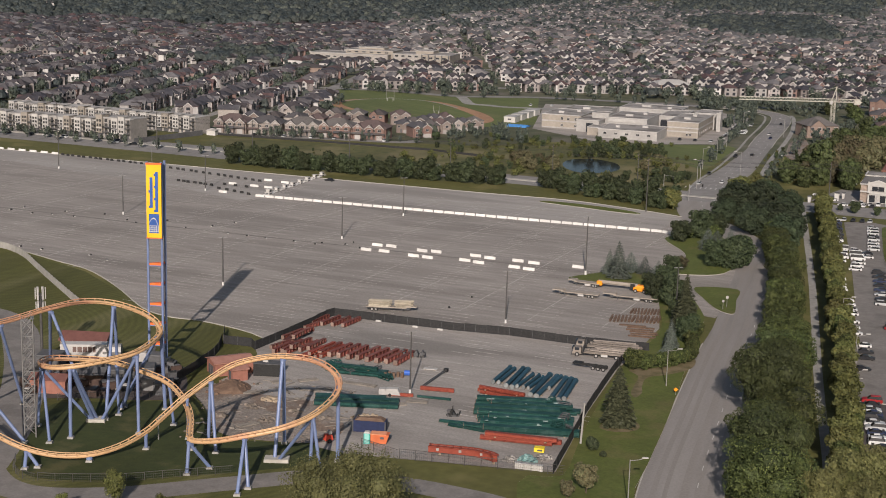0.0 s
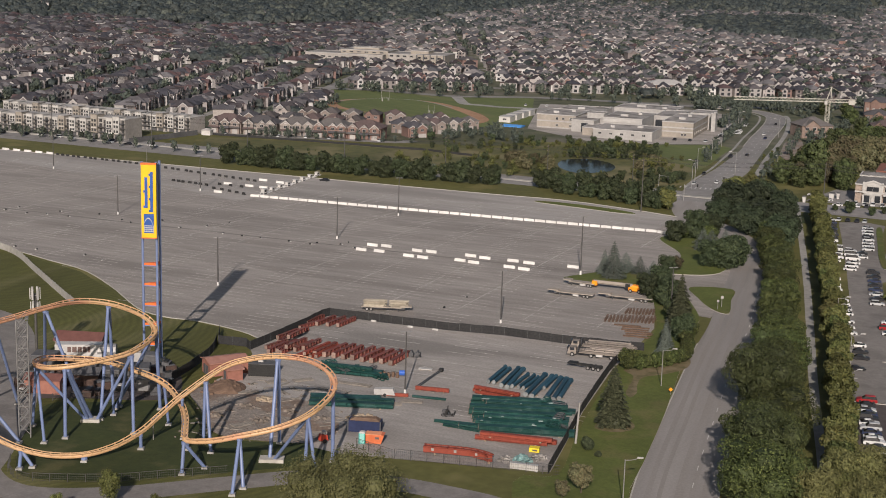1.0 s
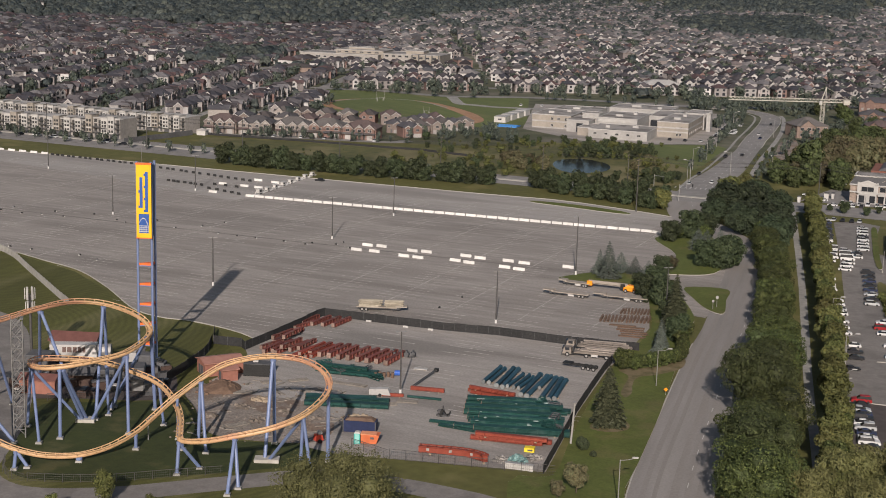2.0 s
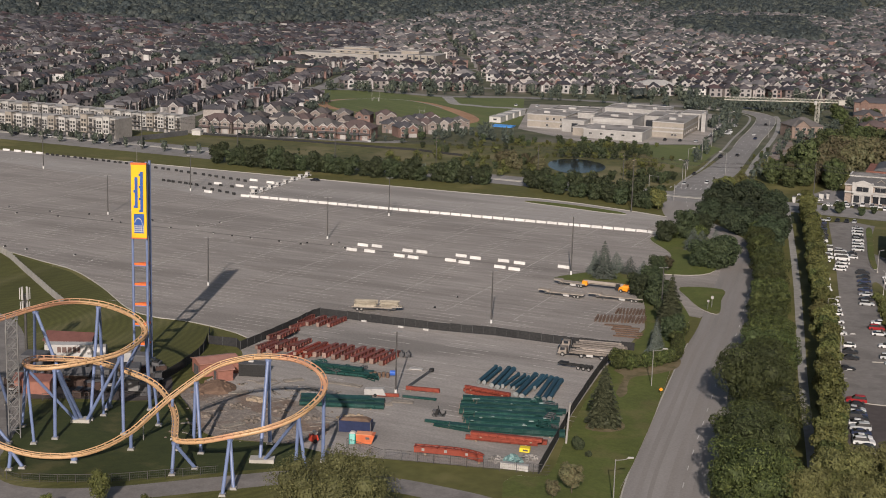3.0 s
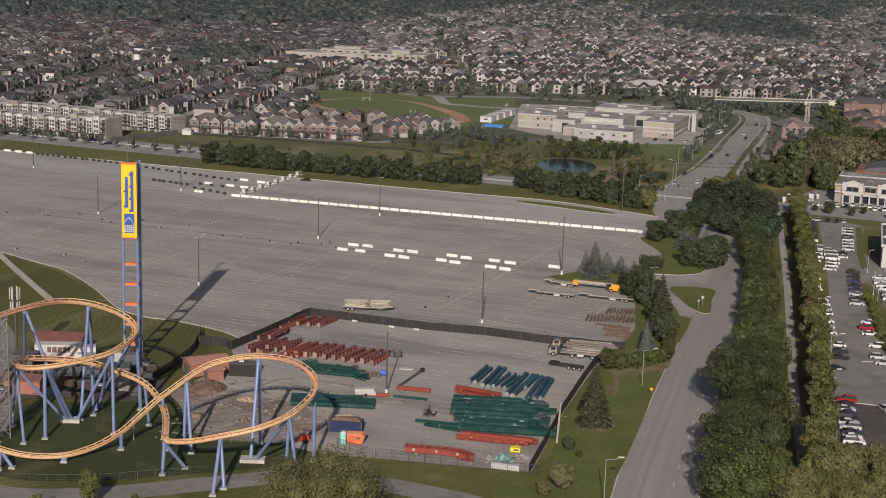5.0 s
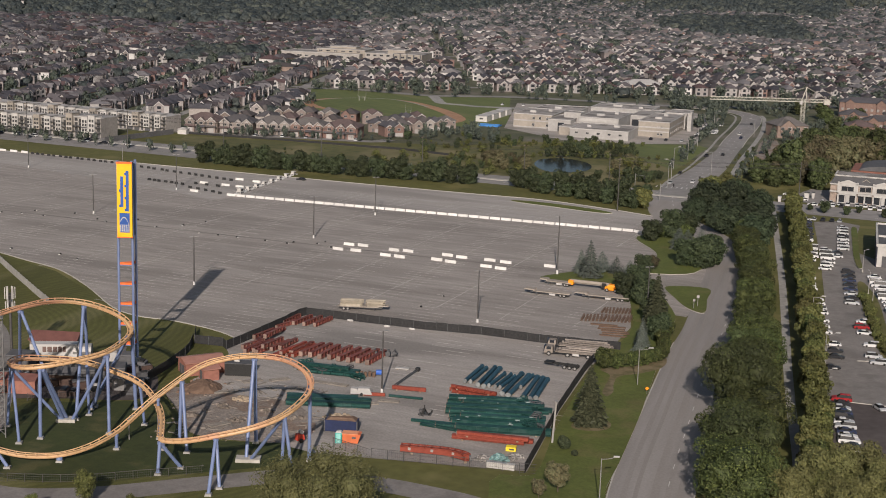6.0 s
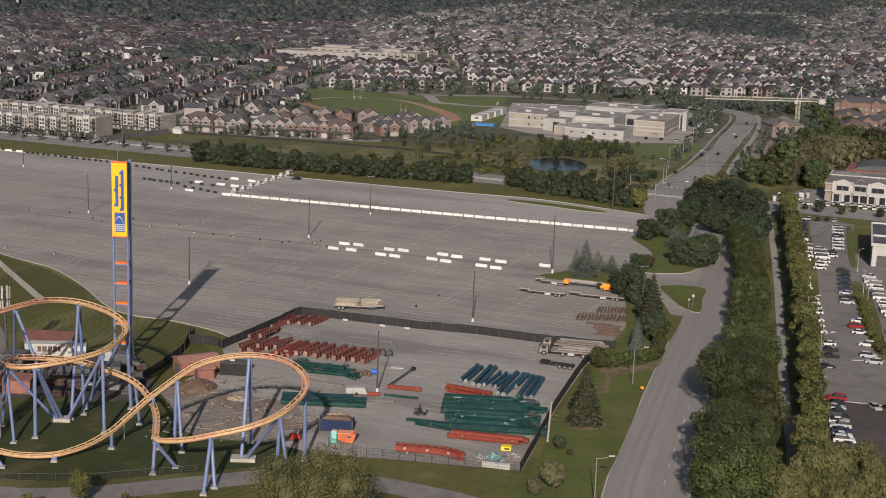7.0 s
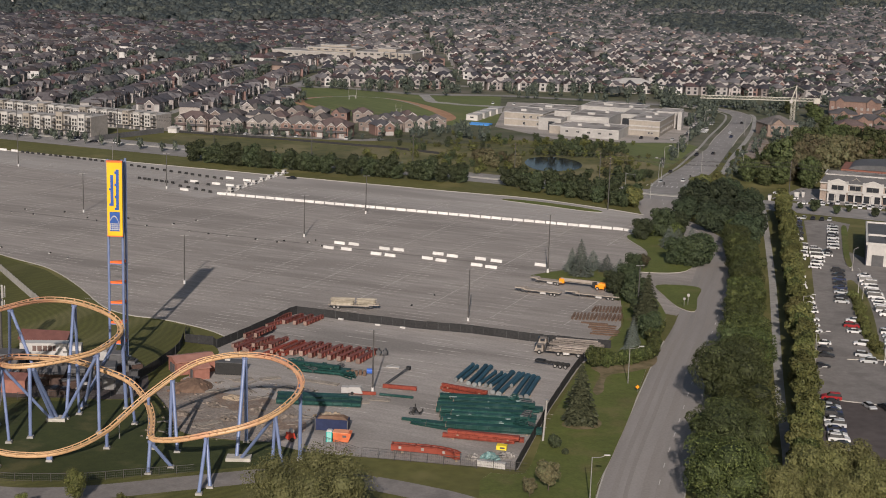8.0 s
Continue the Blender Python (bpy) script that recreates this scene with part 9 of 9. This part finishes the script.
rack = thing("rusty_beam", "rusty steel beam lying on the asphalt", "beam", group="rusty beams")
part("web", Shape().box(0, 0, 0.05, 0.14, 5.6, 0.5), BROWN_SOIL, rack)
part("flange", Shape().box(0, 0, 0.5, 0.5, 5.6, 0.1).box(0, 0, 0.0, 0.5, 5.6, 0.1), BROWN_SOIL, rack)
rack.matrix_basis = at(43.0, 353.0, 0.05, -14)
for k in range(1, 14):
    copy_thing(rack, at(43.0 + 0.92 * k, 353.0 - 0.05 * k + rb.uniform(-0.3, 0.3), 0.05, -14 + rb.uniform(-4, 4), 1.0))
for k in range(9):
    copy_thing(rack, at(49.2 + 0.85 * k, 361.0 - 0.05 * k, 0.05, -14 + rb.uniform(-4, 4), 0.9))
for k in range(6):
    copy_thing(rack, at(48.5 + rb.uniform(-1, 1), 346.5 - 2.1 * k, 0.05, 78 + rb.uniform(-4, 4), 1.2, 0.5))


CAR_GLASS = mat("tinted_car_glass", (0.012, 0.013, 0.015), (0.02, 0.021, 0.024), 1.0, rough=0.08, spec=0.3)


def car(kind, paint, label):
    """A car, its length along x: sedan, suv, van or pickup."""
    ob = thing(kind if kind != "suv" else "car", label, "car" if kind != "van" else "van", group="parked cars")
    length, wid = {"car": (4.6, 1.8), "suv": (4.7, 1.9), "van": (5.4, 2.0), "pickup": (5.6, 2.0)}[kind]
    belt, roof = {"car": (0.86, 1.42), "suv": (1.02, 1.72), "van": (1.15, 2.2), "pickup": (1.05, 1.85)}[kind]
    h, w = length / 2, wid / 2
    side = [(-h, 0.35), (-h * 0.97, belt * 0.92), (-h * 0.55, belt), (h * 0.52, belt), (h * 0.93, belt * 0.80), (h, 0.45), (h * 0.9, 0.22), (-h * 0.9, 0.22)]
    part("body", Shape().hull([(x, -w, z) for x, z in side], [(x, w, z) for x, z in side]), paint, ob)
    if kind == "pickup":
        cab = [(-h * 0.15, h * 0.45, -h * 0.08, h * 0.22)]
    elif kind == "van":
        cab = [(-h * 0.97, h * 0.72, -h * 0.95, h * 0.42)]
    elif kind == "suv":
        cab = [(-h * 0.95, h * 0.45, -h * 0.78, h * 0.15)]
    else:
        cab = [(-h * 0.82, h * 0.48, -h * 0.45, h * 0.12)]
    for x0, x1, t0, t1 in cab:
        z1 = roof - 0.1
        part("cabin_glass", Shape().hull([(x0, -w * 0.95, belt), (x1, -w * 0.95, belt), (x1, w * 0.95, belt), (x0, w * 0.95, belt)], [(t0, -w * 0.66, z1), (t1, -w * 0.66, z1), (t1, w * 0.66, z1), (t0, w * 0.66, z1)]), CAR_GLASS, ob)
        part("roof", Shape().hull([(t0 - 0.05, -w * 0.66, z1 - 0.02), (t1 + 0.05, -w * 0.66, z1 - 0.02), (t1 + 0.05, w * 0.66, z1 - 0.02), (t0 - 0.05, w * 0.66, z1 - 0.02)], [(t0 + 0.1, -w * 0.54, roof), (t1 - 0.1, -w * 0.54, roof), (t1 - 0.1, w * 0.54, roof), (t0 + 0.1, w * 0.54, roof)]), paint, ob)
    for wx in (-h * 0.62, h * 0.62):
        for s in (-1, 1):
            part("wheel", Shape().tube((wx, s * (w - 0.2), 0.33), (wx, s * (w + 0.02), 0.33), 0.33, 10), BLACK, ob)
    return ob


SILVER = mat("silver_car_paint", (0.40, 0.41, 0.42), (0.47, 0.48, 0.49), 0.5, rough=0.5, metal=0.2, spec=0.3)
DARK_CAR = mat("black_car_paint", (0.016, 0.017, 0.02), (0.024, 0.025, 0.03), 0.5, rough=0.45, spec=0.25)
CARS = [car("car", CAR_WHITE, "white parked car"), car("suv", DARK_CAR, "black parked suv"), car("car", CAR_NAVY, "dark blue parked car"), car("suv", CAR_WHITE, "white parked suv"), car("car", SILVER, "silver parked car"), car("car", DARK_CAR, "black parked car"), car("suv", CAR_RED, "red parked suv"), car("van", CAR_WHITE, "white parked van"), car("suv", SILVER, "silver parked suv")]
for c in CARS:
    name = str(c["label"])
    tagged(c, name + " on the asphalt")
placed = [False] * len(CARS)
rc = random.Random(55)


def park(kind, x, y, turn, z=0.065):
    m = at(x, y, z, turn + (180 if rc.random() < 0.5 else 0), 0.92)
    if placed[kind]:
        copy_thing(CARS[kind], m)
    else:
        CARS[kind].matrix_basis, placed[kind] = m, True


def car_row(x0, y0, x1, y1, n, turn, kinds, skip=0.0):
    for k in range(n):
        t = k / max(1, n - 1)
        if rc.random() >= skip:
            park(rc.choice(kinds), x0 + (x1 - x0) * t + rc.uniform(-0.25, 0.25), y0 + (y1 - y0) * t, turn + rc.uniform(-2, 2))


MIXED = [0, 1, 2, 3, 4, 5, 8, 0, 3, 4, 0]
park(6, 90.4, 288.6, -14)
for k, kind in enumerate((5, 4, 2, 1, 0, 8, 2, 0, 3, 5, 4, 2, 0)):
    park(kind, 89.0 - 0.6 * k, 285.2 - 2.93 * k, -12 + rc.uniform(-3, 3))
car_row(81.2, 246.8, 78.4, 235, 4, -12, MIXED)
park(4, 96.8, 286.2 - 3, -80)
park(5, 100.0, 283.0, -80)
car_row(101.5, 280.5, 92.0, 236.0, 18, -12, MIXED)
car_row(111.0, 281, 101, 236.0, 18, -12, MIXED, 0.2)
park(5, 95.0, 312.5, 4)
car_row(98.6, 321.7, 100.9, 332.7, 3, -12, [4, 0, 5])
car_row(101.9, 344.3, 104.7, 355.7, 3, -12, [3, 0, 0])
car_row(106.5, 364.0, 109.6, 379.3, 4, -12, [0, 3, 0, 4])
car_row(111, 392, 114.5, 406, 5, -12, [0, 3, 8], 0.2)
for x, y, k in ((128.6, 463.6, 7), (127.6, 456, 0), (126.6, 449.7, 7), (125.0, 443, 3), (123.4, 437, 7), (121.4, 431.6, 0), (130.6, 447, 3), (129.3, 441, 7), (128.0, 435, 7), (126.6, 429, 0), (124.6, 424, 3), (122.8, 419.5, 0), (133.0, 443.5, 5), (131.6, 438, 0)):
    park(k, x, y, -14)
car_row(130.6, 468.7, 138.8, 502.7, 7, -14, [2, 5, 1, 4, 2])
car_row(137.3, 450.2, 147.6, 488.1, 8, -14, [0, 4, 8, 0, 5])
car_row(142, 503.5, 150.5, 500.5, 4, 70, [5, 1, 4])
for k, kind in enumerate((8, 5, 4, 2, 5, 2, 5, 1)):
    park(kind, 118.2 + 10.4 * k / 7, 375.8 + 39.5 * k / 7, -13)
park(0, 115.2, 355.6, -12)
park(6, 113.0, 349.8, -12)
park(0, 112.1, 344.2, -12)
park(3, 110.3, 332.6, -14)
car_row(107.4, 317.4, 107.9, 322.6, 2, -14, [8, 5])
car_row(113, 317, 122, 314.5, 3, -14, [0, 4])
car_row(126.2, 362.3, 134.5, 409.6, 13, -14, [7, 0, 3, 7, 7])
car_row(117.3, 330.0, 121.5, 347, 6, -14, [0, 4, 5, 3])
car_row(149, 546, 151, 545.2, 1, -20, [0])
car_row(155, 539.5, 184, 528.5, 11, 70, MIXED)
car_row(157, 533.5, 186, 522.5, 10, 70, MIXED, 0.2)
car_row(142, 538, 150, 535, 2, -20, [0, 5])
park(5, -45.4, 559.8, -24)
for x, y, h, k in ((103, 578, 70, 4), (112, 606, 72, 5), (113, 582, 72, 0), (143, 668, 69, 5), (134, 662, 69, 1), (166, 735, 70, 2), (169, 752, 70, 0), (186, 800, 74, 5), (146, 557, 155, 3), (-60, 612, 155, 4), (-150, 655, 155, 1)):
    park(k, x, y, h, 0.1)
car_row(144, 738, 160, 790, 11, -17, [4, 5, 1, 2, 4, 8], 0.2)
car_row(152, 742, 169, 800, 12, -17, [0, 5, 1, 3, 4], 0.3)
car_row(110, 722, 132, 716, 4, 70, [5, 1, 4], 0.2)
car_row(50, 866, 120, 862, 12, 80, MIXED, 0.3)
for k in range(9):
    park(rc.choice(MIXED), -206 + 9.4 * k + rc.uniform(-2, 2), 677 - 4.1 * k + rc.uniform(-1, 1), -24, 0.07)
for k in range(7):
    park(rc.choice(MIXED), -104 + 12.5 * k + rc.uniform(-2, 2), 693.5 - 1.8 * k, 80 + rc.uniform(-8, 8), 0.06)

# slim lamp posts of the car park
park_lamp = thing("car_park_lamp", "slim white lamp post beside the parked cars", "lamp post", group="car park lamps")
part("post", Shape().tube((0, 0, 0), (0, 0, 8.4), 0.13, 8, 0.09), TRIM_PALE, park_lamp)
part("arm", Shape().tube((0, 0, 8.2), (1.5, 0, 8.6), 0.06, 6), TRIM_PALE, park_lamp)
part("head", Shape().box(1.7, 0, 8.52, 0.7, 0.28, 0.14), GREY_PANEL, park_lamp)
part("base", Shape().tube((0, 0, 0), (0, 0, 0.7), 0.28, 10), CONCRETE, park_lamp)
for k, (x, y, s) in enumerate(((99.8, 347.3, 0.8), (93.4, 312.1, 0.9), (85.2, 283.6, 0.95), (126.1, 387.3, 1.0), (123.9, 376.4, 1.0), (110.3, 315.5, 0.9), (133.6, 417.7, 1.0))):
    m = at(x, y, 0.06, 20 + 70 * (k % 2), s)
    if k:
        copy_thing(park_lamp, m)
    else:
        park_lamp.matrix_basis = m

# construction crane by the avenue
crane = thing("tower_crane", "cream tower crane with a long level jib", "tower crane", at(204.5, 764, 0.0, 0))
CRANE = mat("cream_crane_paint", (0.40, 0.38, 0.33), (0.47, 0.45, 0.40), 1.0, rough=0.6)
for x in (-0.9, 0.9):
    for y in (-0.9, 0.9):
        part("mast_leg", Shape().tube((x, y, 0), (x, y, 18), 0.16, 6), CRANE, crane)
for k in range(9):
    part("mast_brace", Shape().tube((-0.9, -0.9, 2 * k), (0.9, -0.9, 2 * k + 2), 0.09, 5), CRANE, crane)
    part("mast_brace", Shape().tube((0.9, 0.9, 2 * k), (-0.9, 0.9, 2 * k + 2), 0.09, 5), CRANE, crane)
    part("mast_rung", Shape().tube((-0.9, -0.9, 2 * k + 2), (0.9, -0.9, 2 * k + 2), 0.09, 5), CRANE, crane)
for z, y in ((17.2, -0.6), (17.2, 0.6), (18.7, 0.0)):
    part("jib_chord", Shape().tube((-50, y, z), (15, y, z), 0.17, 6), CRANE, crane)
for k in range(32):
    x = -50 + 2 * k
    part("jib_brace", Shape().tube((x, -0.6, 17.2), (x + 1, 0, 18.7), 0.09, 4).tube((x + 1, 0, 18.7), (x + 2, -0.6, 17.2), 0.09, 4), CRANE, crane)
part("head", Shape().tube((-0.8, 0, 18.5), (1.2, 0, 25), 0.22, 6).tube((1.2, -0.6, 18.5), (1.2, 0, 25), 0.18, 6), CRANE, crane)
part("tie_bar", Shape().tube((1.2, 0, 25), (13, 0, 18.7), 0.09, 5), CRANE, crane)
part("tie_bar", Shape().tube((1.2, 0, 25), (-20, 0, 18.7), 0.07, 5), CRANE, crane)
part("counterweight", Shape().box(12.5, 0, 16.0, 3.2, 1.6, 2.4), CONCRETE, crane)
part("operator_cab", Shape().box(-1.6, -1.2, 16.0, 1.4, 1.2, 1.8), WHITE, crane)
structure("building_site", sheet(curve([(154, 655), (163, 664), (170, 685), (180, 712), (184, 738), (174, 724), (164, 690)], 4, True), 0.07), DIRT, "bare earth of a building site")
warn = thing("warning_sign", "orange diamond warning sign on a post", "sign", at(49.5, 289.5, 0.2, 0, 0.6))
part("post", Shape().tube((0, 0, 0), (0, 0, 1.6), 0.05, 6), GALVANISED, warn)
part("plate", Shape().hull([(0, -0.05, 1.3), (0.75, -0.05, 2.05), (0, -0.05, 2.8), (-0.75, -0.05, 2.05)], [(0, -0.1, 1.3), (0.75, -0.1, 2.05), (0, -0.1, 2.8), (-0.75, -0.1, 2.05)]), SAFETY, warn)
for x, y, s in ((73.5, 366, 1.0), (75.0, 368.5, 1.2)):
    post2 = thing("island_sign", "white sign post on the grass island", "sign", at(x, y, 0.2, 0, s))
    part("post", Shape().tube((0, 0, 0), (0, 0, 2.6), 0.06, 6), GALVANISED, post2)
    part("plate", Shape().box(0, -0.05, 1.9, 0.6, 0.06, 0.6), TRIM_PALE, post2)
lattice = thing("path_lamp", "small curved lamp beside the track", "lamp", at(-51.6, 253.5, 0.0, 0))
part("pole", Shape().tube((0, 0, 0), (0, 0, 4.2), 0.12, 6), GALVANISED, lattice)
part("arm", Shape().tube((0, 0, 4.2), (0.8, 0, 4.6), 0.08, 6).box(0.9, 0, 4.5, 0.6, 0.4, 0.3), GALVANISED, lattice)
